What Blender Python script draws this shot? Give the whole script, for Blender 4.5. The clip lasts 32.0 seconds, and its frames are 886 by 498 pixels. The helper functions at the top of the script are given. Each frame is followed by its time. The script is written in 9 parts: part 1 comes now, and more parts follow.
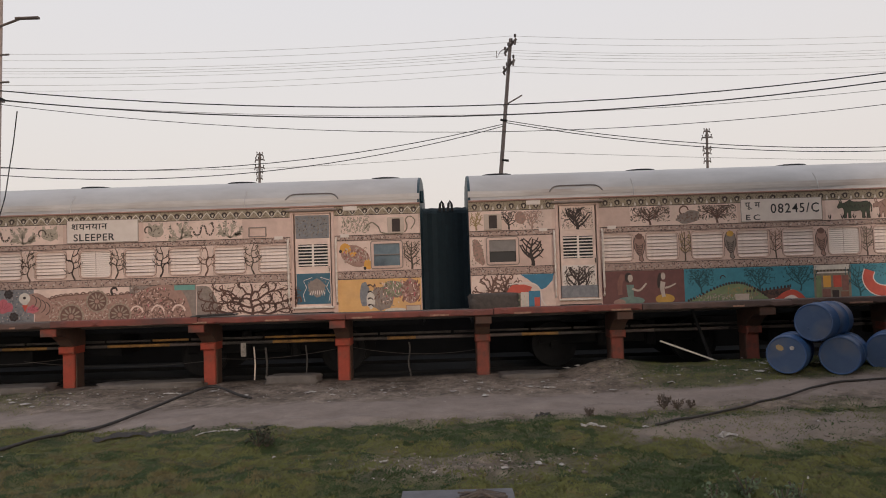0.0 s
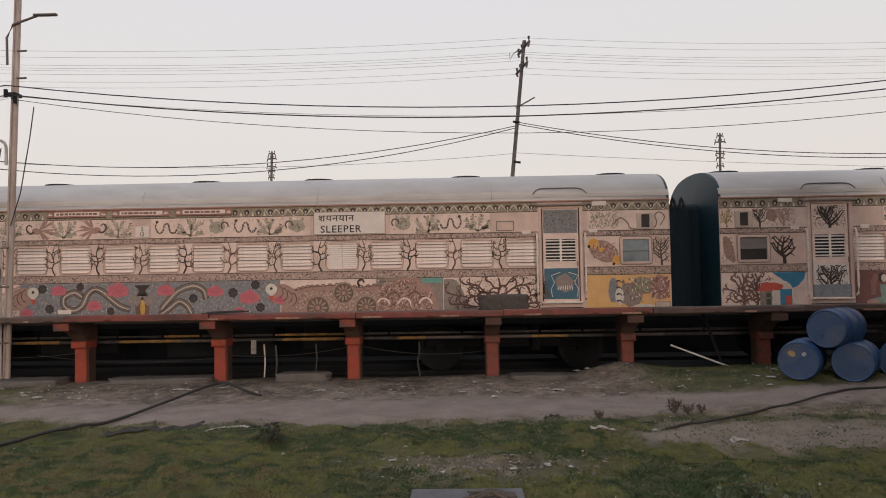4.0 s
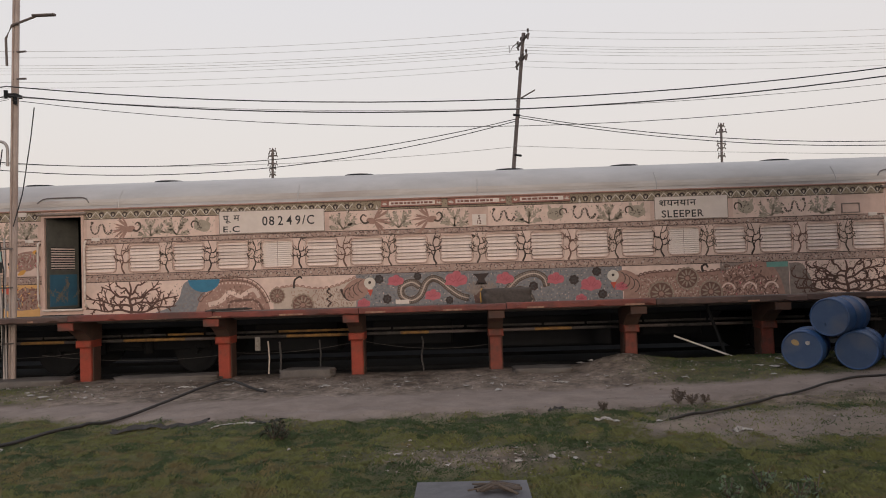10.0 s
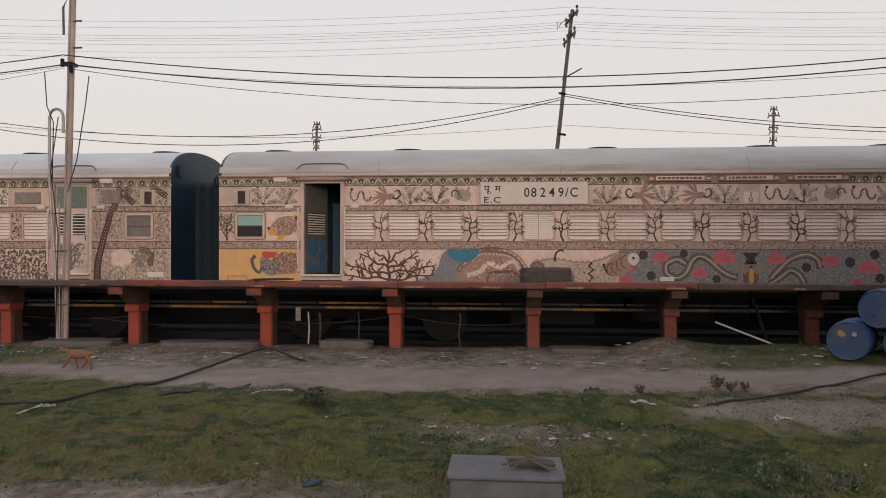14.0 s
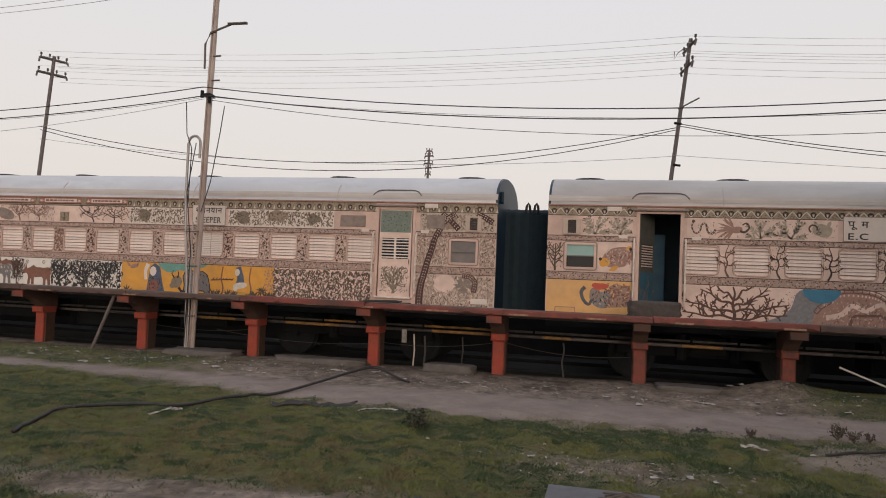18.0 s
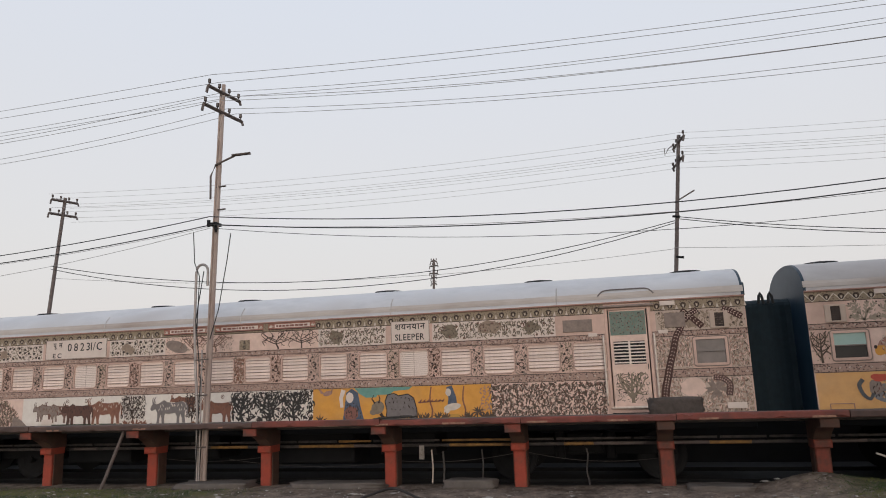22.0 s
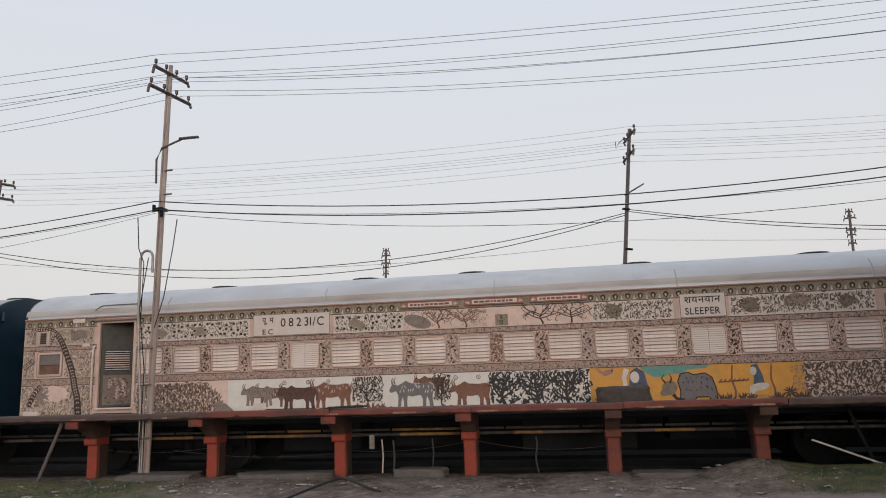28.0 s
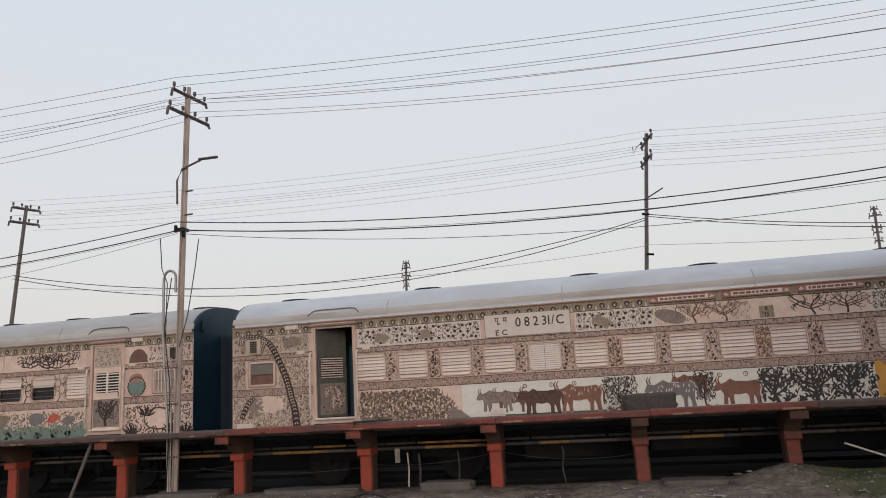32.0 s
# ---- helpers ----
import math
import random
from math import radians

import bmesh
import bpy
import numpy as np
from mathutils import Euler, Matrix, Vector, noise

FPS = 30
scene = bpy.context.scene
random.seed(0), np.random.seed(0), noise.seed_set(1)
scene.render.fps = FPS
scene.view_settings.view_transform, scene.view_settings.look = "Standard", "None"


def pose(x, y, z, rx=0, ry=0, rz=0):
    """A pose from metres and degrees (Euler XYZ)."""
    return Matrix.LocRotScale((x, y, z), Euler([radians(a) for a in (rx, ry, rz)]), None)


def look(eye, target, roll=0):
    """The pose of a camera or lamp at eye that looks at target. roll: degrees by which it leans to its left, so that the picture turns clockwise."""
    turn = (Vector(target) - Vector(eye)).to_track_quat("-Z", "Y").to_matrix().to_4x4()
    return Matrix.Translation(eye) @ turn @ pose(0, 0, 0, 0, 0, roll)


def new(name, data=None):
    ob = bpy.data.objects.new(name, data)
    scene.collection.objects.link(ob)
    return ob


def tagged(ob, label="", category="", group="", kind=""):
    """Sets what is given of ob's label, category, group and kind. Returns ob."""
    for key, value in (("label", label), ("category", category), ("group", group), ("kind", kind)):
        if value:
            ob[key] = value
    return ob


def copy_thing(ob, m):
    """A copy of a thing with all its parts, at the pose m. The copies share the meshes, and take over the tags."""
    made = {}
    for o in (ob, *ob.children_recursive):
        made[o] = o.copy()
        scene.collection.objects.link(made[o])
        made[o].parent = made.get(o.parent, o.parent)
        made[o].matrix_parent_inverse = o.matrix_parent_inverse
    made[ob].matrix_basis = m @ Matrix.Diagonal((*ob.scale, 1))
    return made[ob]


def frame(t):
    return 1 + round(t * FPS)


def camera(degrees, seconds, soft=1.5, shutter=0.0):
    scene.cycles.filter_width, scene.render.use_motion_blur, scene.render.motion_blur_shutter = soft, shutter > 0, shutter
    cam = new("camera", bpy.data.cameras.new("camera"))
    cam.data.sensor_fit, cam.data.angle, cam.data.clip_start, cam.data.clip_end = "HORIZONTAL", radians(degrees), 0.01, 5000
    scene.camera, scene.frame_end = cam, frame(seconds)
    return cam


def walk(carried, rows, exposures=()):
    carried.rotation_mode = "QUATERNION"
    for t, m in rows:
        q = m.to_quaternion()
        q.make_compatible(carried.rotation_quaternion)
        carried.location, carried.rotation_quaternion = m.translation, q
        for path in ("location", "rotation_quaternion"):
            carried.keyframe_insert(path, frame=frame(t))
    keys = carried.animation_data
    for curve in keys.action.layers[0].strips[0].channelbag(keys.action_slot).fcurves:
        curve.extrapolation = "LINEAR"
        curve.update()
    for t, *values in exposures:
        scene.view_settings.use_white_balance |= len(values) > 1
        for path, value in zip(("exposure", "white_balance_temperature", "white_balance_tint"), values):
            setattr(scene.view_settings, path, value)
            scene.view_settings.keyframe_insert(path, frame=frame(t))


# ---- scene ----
cam = camera(64.7, 32.0, 1.0)
PATH = [
    (0, (0.076, 0.401, 1.537), (0.058, 2.399, 1.61), -1.8),
    (0.5, (0.065, 0.401, 1.518), (0.044, 2.4, 1.587), -1.6),
    (1, (0.062, 0.416, 1.523), (0.042, 2.415, 1.591), -1.7),
    (1.5, (0.059, 0.409, 1.526), (0.038, 2.408, 1.603), -1.8),
    (2, (0.067, 0.399, 1.523), (0.024, 2.397, 1.59), -1.3),
    (2.5, (0.054, 0.408, 1.523), (0.026, 2.406, 1.595), -1.5),
    (3, (0.052, 0.399, 1.524), (0.013, 2.397, 1.609), -1.1),
    (3.5, (0.053, 0.398, 1.518), (0.008, 2.396, 1.598), -0.9),
    (5.5, (0.056, 0.405, 1.519), (0.014, 2.403, 1.596), -1.4),
    (6, (0.051, 0.411, 1.521), (0.023, 2.409, 1.604), -1.4),
    (6.5, (0.049, 0.386, 1.517), (0.018, 2.384, 1.605), -1.7),
    (7, (0.037, 0.387, 1.513), (0.018, 2.385, 1.588), -1.5),
    (7.5, (0.046, 0.398, 1.516), (0.021, 2.397, 1.576), -1.8),
    (8, (0.053, 0.399, 1.512), (0.021, 2.397, 1.591), -1.5),
    (8.5, (0.039, 0.392, 1.521), (0.006, 2.39, 1.604), -1.5),
    (9, (0.053, 0.396, 1.513), (0.011, 2.394, 1.598), -1.7),
    (9.5, (0.056, 0.39, 1.511), (0.008, 2.388, 1.584), -1.7),
    (10, (0.06, 0.392, 1.511), (0.007, 2.39, 1.574), -1.8),
    (10.5, (0.058, 0.398, 1.51), (0.003, 2.396, 1.557), -1.8),
    (11, (0.048, 0.401, 1.512), (-0.018, 2.399, 1.564), -2.0),
    (11.5, (0.061, 0.399, 1.509), (-0.006, 2.398, 1.551), -2.1),
    (12, (0.054, 0.408, 1.506), (-0.013, 2.406, 1.54), -1.9),
    (12.5, (0.057, 0.399, 1.511), (-0.018, 2.397, 1.561), -1.4),
    (13, (0.059, 0.397, 1.514), (-0.01, 2.395, 1.561), -1.2),
    (13.5, (0.087, 0.371, 1.493), (-0.037, 2.366, 1.545), -0.1),
    (14, (0.047, 0.366, 1.496), (-0.119, 2.359, 1.497), 0.1),
    (14.5, (0.054, 0.368, 1.53), (-0.251, 2.344, 1.551), 0.3),
    (15, (0.051, 0.348, 1.524), (-0.317, 2.314, 1.561), -0.2),
    (15.5, (0.011, 0.321, 1.523), (-0.448, 2.265, 1.621), -0.0),
    (17.5, (0.051, 0.223, 1.481), (-0.41, 2.166, 1.589), 3.0),
    (18, (0.084, 0.206, 1.518), (-0.384, 2.149, 1.587), 2.3),
    (18.5, (0.106, 0.206, 1.495), (-0.3, 2.164, 1.539), 2.3),
    (19, (0.062, 0.222, 1.511), (-0.339, 2.18, 1.576), 1.7),
    (19.5, (0.035, 0.232, 1.5), (-0.423, 2.175, 1.615), 0.9),
    (20, (0.04, 0.226, 1.551), (-0.358, 2.173, 1.779), 1.3),
    (20.5, (0.134, 0.191, 1.492), (-0.342, 2.11, 1.798), 1.4),
    (21, (0.108, 0.179, 1.518), (-0.435, 2.075, 1.854), 1.6),
    (21.5, (0.066, 0.22, 1.549), (-0.406, 2.129, 1.914), -1.1),
    (22, (0.078, 0.202, 1.541), (-0.403, 2.107, 1.917), -1.9),
    (22.5, (0.079, 0.227, 1.525), (-0.362, 2.147, 1.871), -0.3),
    (23, (0.115, 0.228, 1.492), (-0.246, 2.173, 1.788), -0.3),
    (23.5, (0.027, 0.274, 1.55), (-0.281, 2.231, 1.828), -0.7),
    (24, (0.074, 0.26, 1.517), (-0.273, 2.206, 1.822), -0.5),
    (24.5, (0.063, 0.249, 1.529), (-0.281, 2.196, 1.834), -0.7),
    (26.5, (0.055, 0.256, 1.532), (-0.287, 2.196, 1.874), -1.0),
    (27, (0.06, 0.254, 1.532), (-0.295, 2.19, 1.883), -1.4),
    (27.5, (0.066, 0.255, 1.513), (-0.286, 2.194, 1.855), -1.5),
    (28, (0.055, 0.262, 1.531), (-0.295, 2.2, 1.875), -1.9),
    (28.5, (0.044, 0.269, 1.533), (-0.315, 2.208, 1.867), -1.5),
    (29, (0.049, 0.254, 1.56), (-0.336, 2.186, 1.908), -1.5),
    (29.5, (0.065, 0.239, 1.536), (-0.341, 2.166, 1.887), -2.5),
    (30, (0.041, 0.274, 1.544), (-0.32, 2.208, 1.904), -2.4),
    (30.5, (0.035, 0.28, 1.53), (-0.339, 2.214, 1.872), -3.3),
    (31, (0.035, 0.274, 1.521), (-0.348, 2.206, 1.873), -3.5),
    (31.5, (0.044, 0.264, 1.547), (-0.322, 2.197, 1.906), -3.5),
    (32, (0.063, 0.259, 1.544), (-0.34, 2.182, 1.921), -3.4),
]
EXPOSURES = [(0, -0.20, 6800, 11), (13, -0.20, 6800, 11), (19, -0.18, 6800, 11), (20.5, -0.18, 6550, 9), (23, -0.21, 6400, 8.5), (32, -0.22, 6350, 7)]
walk(cam, [(t, look(eye, target, roll)) for t, eye, target, roll in PATH], EXPOSURES)

# ---- light ----
SUN_DIR = Vector((-0.30, 0.80, -0.18)).normalized()
world = bpy.data.worlds.new("dusk_sky")
scene.world = world
world.use_nodes = True
wn, wl = world.node_tree.nodes, world.node_tree.links
wn.clear()
sky = wn.new("ShaderNodeTexSky")
sky.sky_type = "NISHITA"
sky.sun_disc = False
sky.sun_elevation = radians(12)
sky.sun_rotation = radians(159)
sky.dust_density = 4.0
sky.air_density = 1.2
haze_geo = wn.new("ShaderNodeTexCoord")
haze_sep = wn.new("ShaderNodeSeparateXYZ")
haze_ramp = wn.new("ShaderNodeValToRGB")
wl.new(haze_geo.outputs["Generated"], haze_sep.inputs[0])
wl.new(haze_sep.outputs["Z"], haze_ramp.inputs["Fac"])
els = haze_ramp.color_ramp.elements
els[0].position, els[0].color = 0.0, (7.9, 7.25, 7.05, 1)
els[1].position, els[1].color = 0.62, (7.6, 8.0, 9.0, 1)
mid = els.new(0.20)
mid.color = (8.05, 7.75, 7.75, 1)
hmix = wn.new("ShaderNodeMixRGB")
hmix.inputs["Fac"].default_value = 0.86
wl.new(sky.outputs["Color"], hmix.inputs["Color1"])
wl.new(haze_ramp.outputs["Color"], hmix.inputs["Color2"])
bg = wn.new("ShaderNodeBackground")
bg.inputs["Strength"].default_value = 0.12
wl.new(hmix.outputs["Color"], bg.inputs["Color"])
wout = wn.new("ShaderNodeOutputWorld")
wl.new(bg.outputs[0], wout.inputs[0])

sun_data = bpy.data.lights.new("sun", "SUN")
sun_data.energy = 0.88
sun_data.angle = radians(24)
sun_data.color = (1.0, 0.86, 0.76)
sun = new("sun", sun_data)
sun.matrix_world = look((0, 0, 30), Vector((0, 0, 30)) + SUN_DIR)


# ---- materials ----
MATS = {}


def pm(name, c1, c2=None, scale=3.0, rough=0.7, metal=0.0, bump=0.0, stain=None, stain_scale=0.7, stain_amt=0.5, detail=8, squash=(1, 1, 1), per_object=0.0):
    """A painted or mineral surface: two tones by noise, larger stains, fine relief."""
    if name in MATS:
        return MATS[name]
    m = bpy.data.materials.new(name)
    m.use_nodes = True
    n, l = m.node_tree.nodes, m.node_tree.links
    b = n["Principled BSDF"]
    b.inputs["Roughness"].default_value, b.inputs["Metallic"].default_value = rough, metal
    c2 = c2 or tuple(v * 0.8 for v in c1)
    tc = n.new("ShaderNodeTexCoord")
    mp = n.new("ShaderNodeMapping")
    mp.inputs["Scale"].default_value = squash
    l.new(tc.outputs["Object"], mp.inputs["Vector"])
    nz = n.new("ShaderNodeTexNoise")
    nz.inputs["Scale"].default_value, nz.inputs["Detail"].default_value, nz.inputs["Roughness"].default_value = scale, detail, 0.65
    l.new(mp.outputs[0], nz.inputs["Vector"])
    rp = n.new("ShaderNodeValToRGB")
    rp.color_ramp.elements[0].position, rp.color_ramp.elements[1].position = 0.35, 0.65
    rp.color_ramp.elements[0].color, rp.color_ramp.elements[1].color = (*c2, 1), (*c1, 1)
    l.new(nz.outputs["Fac"], rp.inputs["Fac"])
    out = rp.outputs["Color"]
    if stain:
        n2 = n.new("ShaderNodeTexNoise")
        n2.inputs["Scale"].default_value, n2.inputs["Detail"].default_value = stain_scale, 6
        l.new(mp.outputs[0], n2.inputs["Vector"])
        r2 = n.new("ShaderNodeValToRGB")
        r2.color_ramp.elements[0].position, r2.color_ramp.elements[1].position = 0.48, 0.68
        r2.color_ramp.elements[1].color = (stain_amt,) * 3 + (1,)
        l.new(n2.outputs["Fac"], r2.inputs["Fac"])
        mx = n.new("ShaderNodeMixRGB")
        l.new(r2.outputs["Color"], mx.inputs["Fac"])
        l.new(out, mx.inputs["Color1"])
        mx.inputs["Color2"].default_value = (*stain, 1)
        out = mx.outputs["Color"]
    if per_object:
        oi = n.new("ShaderNodeObjectInfo")
        hs = n.new("ShaderNodeHueSaturation")
        mr = n.new("ShaderNodeMapRange")
        mr.inputs["To Min"].default_value, mr.inputs["To Max"].default_value = 1 - per_object, 1 + per_object
        l.new(oi.outputs["Random"], mr.inputs["Value"])
        l.new(mr.outputs[0], hs.inputs["Value"])
        l.new(out, hs.inputs["Color"])
        out = hs.outputs["Color"]
    l.new(out, b.inputs["Base Color"])
    if bump:
        bp = n.new("ShaderNodeBump")
        bp.inputs["Strength"].default_value, bp.inputs["Distance"].default_value = bump, 0.02
        l.new(nz.outputs["Fac"], bp.inputs["Height"])
        l.new(bp.outputs[0], b.inputs["Normal"])
    MATS[name] = m
    return m


def dotted(name, ground, ink, scale, thin=0.5):
    """A painted border: small dark rosettes and dots on a pale ground."""
    if name in MATS:
        return MATS[name]
    m = pm(name, ground, tuple(v * 0.85 for v in ground), 4, 0.75)
    n, l = m.node_tree.nodes, m.node_tree.links
    b = n["Principled BSDF"]
    src = b.inputs["Base Color"].links[0].from_socket
    tc = n.new("ShaderNodeTexCoord")
    vo = n.new("ShaderNodeTexVoronoi")
    vo.inputs["Scale"].default_value = scale
    l.new(tc.outputs["Object"], vo.inputs["Vector"])
    rp = n.new("ShaderNodeValToRGB")
    rp.color_ramp.elements[0].position, rp.color_ramp.elements[1].position = thin - 0.1, thin + 0.1
    rp.color_ramp.elements[0].color, rp.color_ramp.elements[1].color = (1, 1, 1, 1), (0, 0, 0, 1)
    l.new(vo.outputs["Distance"], rp.inputs["Fac"])
    mx = n.new("ShaderNodeMixRGB")
    l.new(rp.outputs["Color"], mx.inputs["Fac"])
    l.new(src, mx.inputs["Color1"])
    mx.inputs["Color2"].default_value = (*ink, 1)
    l.new(mx.outputs["Color"], b.inputs["Base Color"])
    return m


CREAM = pm("cream_wall_paint", (0.668, 0.470, 0.394), (0.575, 0.396, 0.33), 5, 0.6, stain=(0.35, 0.245, 0.20), stain_scale=1.1, stain_amt=0.55)
PALE = pm("pale_panel_paint", (0.765, 0.570, 0.484), (0.65, 0.472, 0.40), 6, 0.6, stain=(0.40, 0.295, 0.245), stain_scale=1.6, stain_amt=0.5)
PLATE = pm("white_plate_paint", (0.70, 0.60, 0.54), (0.64, 0.54, 0.48), 5, 0.55)
SHUT = pm("cream_shutter_paint", (0.80, 0.665, 0.595), (0.70, 0.565, 0.50), 8, 0.6, stain=(0.46, 0.345, 0.29), stain_scale=3, stain_amt=0.4, per_object=0.10)
OUTL = pm("thin_outline_paint", (0.175, 0.115, 0.09), (0.12, 0.08, 0.064), 9, 0.7)
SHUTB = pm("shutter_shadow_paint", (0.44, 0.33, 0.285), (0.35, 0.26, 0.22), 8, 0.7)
SHUTW = pm("white_shutter_paint", (0.79, 0.685, 0.62), (0.73, 0.62, 0.56), 8, 0.55)
BORDER = dotted("dotted_border_paint", (0.42, 0.285, 0.235), (0.09, 0.055, 0.046), 26, 0.34)
CORN = dotted("cornice_paint", (0.33, 0.26, 0.185), (0.14, 0.10, 0.075), 30, 0.34)
CORN_W = pm("cornice_white_paint", (0.66, 0.58, 0.5), None, 9, 0.7)
INK = pm("dark_brown_ink_paint", (0.052, 0.030, 0.025), (0.030, 0.020, 0.017), 9, 0.7)
INKS = pm("olive_ink_paint", (0.098, 0.066, 0.048), (0.064, 0.045, 0.034), 9, 0.7)
BROWN = pm("brown_ink_paint", (0.185, 0.095, 0.070), (0.12, 0.064, 0.05), 9, 0.7)
MOSS = pm("grey_moss_paint", (0.41, 0.34, 0.265), (0.31, 0.255, 0.20), 12, 0.7)
BARK = pm("red_brown_bark_paint", (0.125, 0.058, 0.042), (0.08, 0.038, 0.030), 9, 0.7)
ROSE = pm("rose_brown_paint", (0.385, 0.225, 0.178), (0.29, 0.168, 0.132), 12, 0.7)
SAGE = pm("sage_grey_paint", (0.245, 0.195, 0.142), (0.17, 0.135, 0.10), 12, 0.7)
ASH = pm("ash_grey_paint", (0.285, 0.222, 0.190), (0.20, 0.155, 0.132), 12, 0.7)
SLATEB = pm("slate_blue_paint", (0.09, 0.115, 0.165), (0.06, 0.08, 0.12), 12, 0.7)
SLATE = pm("slate_paint", (0.105, 0.108, 0.115), (0.07, 0.072, 0.08), 12, 0.7)
RIVER = pm("river_grey_paint", (0.245, 0.235, 0.24), (0.16, 0.16, 0.17), 14, 0.7)
ROSEP = pm("deep_pink_paint", (0.36, 0.075, 0.09), (0.29, 0.06, 0.075), 14, 0.65)
PINK = pm("lotus_pink_paint", (0.52, 0.13, 0.155), (0.42, 0.10, 0.12), 14, 0.65)
TEAL = pm("teal_paint", (0.05, 0.24, 0.30), (0.04, 0.19, 0.24), 6, 0.6)
GREEN = pm("green_paint", (0.20, 0.24, 0.12), (0.14, 0.18, 0.09), 8, 0.7)
AQUA = pm("aqua_paint", (0.16, 0.33, 0.28), (0.12, 0.27, 0.23), 8, 0.7)
BLUE = pm("bright_blue_paint", (0.035, 0.185, 0.29), (0.03, 0.15, 0.24), 6, 0.6)
ORANGE = pm("orange_yellow_paint", (0.70, 0.34, 0.06), (0.62, 0.29, 0.05), 6, 0.65, stain=(0.5, 0.27, 0.1), stain_scale=2, stain_amt=0.4)
PEACH = pm("peach_yellow_paint", (0.71, 0.40, 0.155), (0.64, 0.35, 0.13), 6, 0.65, stain=(0.52, 0.32, 0.17), stain_scale=2, stain_amt=0.4)
MAROON = pm("maroon_paint", (0.17, 0.065, 0.055), (0.13, 0.05, 0.045), 6, 0.65)
RED = pm("red_paint", (0.55, 0.085, 0.05), (0.45, 0.07, 0.045), 8, 0.6)
WHITE = pm("white_paint", (0.75, 0.70, 0.64), (0.68, 0.62, 0.56), 8, 0.6)
BANNERR = pm("faded_red_strip_paint", (0.36, 0.15, 0.115), (0.27, 0.115, 0.09), 12, 0.7, stain=(0.42, 0.26, 0.20), stain_scale=3, stain_amt=0.5)
GOLD = pm("gold_paint", (0.55, 0.30, 0.06), None, 8, 0.6)
BANNER = pm("banner_brown_red_paint", (0.25, 0.105, 0.08), (0.18, 0.08, 0.062), 12, 0.7)
TEALD = pm("dark_teal_tree_paint", (0.02, 0.085, 0.095), (0.014, 0.06, 0.07), 10, 0.7)
OCHRE = pm("ochre_paint", (0.34, 0.23, 0.10), (0.26, 0.175, 0.08), 10, 0.7)
DARKGREEN = pm("dark_green_paint", (0.065, 0.075, 0.045), (0.045, 0.052, 0.034), 10, 0.7)
AQUAD = pm("dull_aqua_paint", (0.19, 0.25, 0.21), (0.14, 0.195, 0.165), 9, 0.7)
TAN = pm("tan_leaf_paint", (0.34, 0.255, 0.195), (0.26, 0.19, 0.145), 12, 0.7)
VENTB = pm("dark_vent_louvre", (0.055, 0.036, 0.030), (0.035, 0.024, 0.02), 9, 0.7)
TANL = pm("tan_ground_paint", (0.55, 0.435, 0.36), (0.46, 0.36, 0.295), 6, 0.65, stain=(0.36, 0.27, 0.22), stain_scale=1.6, stain_amt=0.5)
TRUNKR = pm("maroon_trunk_paint", (0.072, 0.028, 0.023), (0.05, 0.021, 0.018), 10, 0.7)
BULL = pm("grey_bull_paint", (0.19, 0.17, 0.165), (0.15, 0.13, 0.13), 10, 0.7)
COWB = pm("red_brown_cow_paint", (0.25, 0.11, 0.07), (0.18, 0.08, 0.052), 10, 0.7)
BLACK = pm("black_letter_paint", (0.03, 0.027, 0.026), (0.02, 0.018, 0.018), 8, 0.6)
ROOF = pm("silver_roof_paint", (0.485, 0.458, 0.447), (0.405, 0.382, 0.371), 2.2, 0.45, 0.25, bump=0.05, stain=(0.33, 0.29, 0.27), stain_scale=0.8, stain_amt=0.5, squash=(0.5, 1, 1))
ROOFC = pm("clean_silver_roof_paint", (0.60, 0.60, 0.615), (0.50, 0.50, 0.515), 2.2, 0.42, 0.25, bump=0.05, stain=(0.40, 0.375, 0.37), stain_scale=1.1, stain_amt=0.65, squash=(0.5, 1, 1))
GRIME = pm("roof_edge_grime", (0.50, 0.455, 0.425), (0.42, 0.37, 0.335), 3, 0.7, stain=(0.27, 0.205, 0.175), stain_scale=1.2, stain_amt=0.55, squash=(0.4, 1, 1))
# dirty steel, taken near black to carry the shade beneath the coaches
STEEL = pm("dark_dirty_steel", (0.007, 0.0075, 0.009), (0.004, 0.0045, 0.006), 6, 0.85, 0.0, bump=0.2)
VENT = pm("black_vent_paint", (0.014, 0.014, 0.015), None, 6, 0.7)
RAILM = pm("pale_handrail_paint", (0.74, 0.66, 0.585), (0.54, 0.43, 0.36), 9, 0.45)
NAVY = pm("navy_end_paint", (0.0085, 0.033, 0.060), (0.006, 0.025, 0.047), 3, 0.5, bump=0.05, stain=(0.03, 0.05, 0.075), stain_scale=1.5, stain_amt=0.5)
TEALEND = pm("dark_teal_end_paint", (0.008, 0.038, 0.055), (0.005, 0.027, 0.040), 3, 0.5, bump=0.05, stain=(0.018, 0.042, 0.052), stain_scale=1.5, stain_amt=0.5)
BELLOW = pm("dark_bellows_cloth", (0.007, 0.021, 0.030), (0.005, 0.015, 0.022), 8, 0.85, bump=0.2)
DARKIN = pm("dim_interior_paint", (0.022, 0.045, 0.060), (0.015, 0.032, 0.045), 4, 0.7)
DOORBLUE = pm("door_blue_paint", (0.04, 0.125, 0.175), (0.03, 0.095, 0.14), 5, 0.6, stain=(0.10, 0.14, 0.16), stain_scale=2.5, stain_amt=0.5)
LEAFD = pm("dark_door_paint", (0.12, 0.115, 0.10), (0.08, 0.078, 0.068), 6, 0.65)
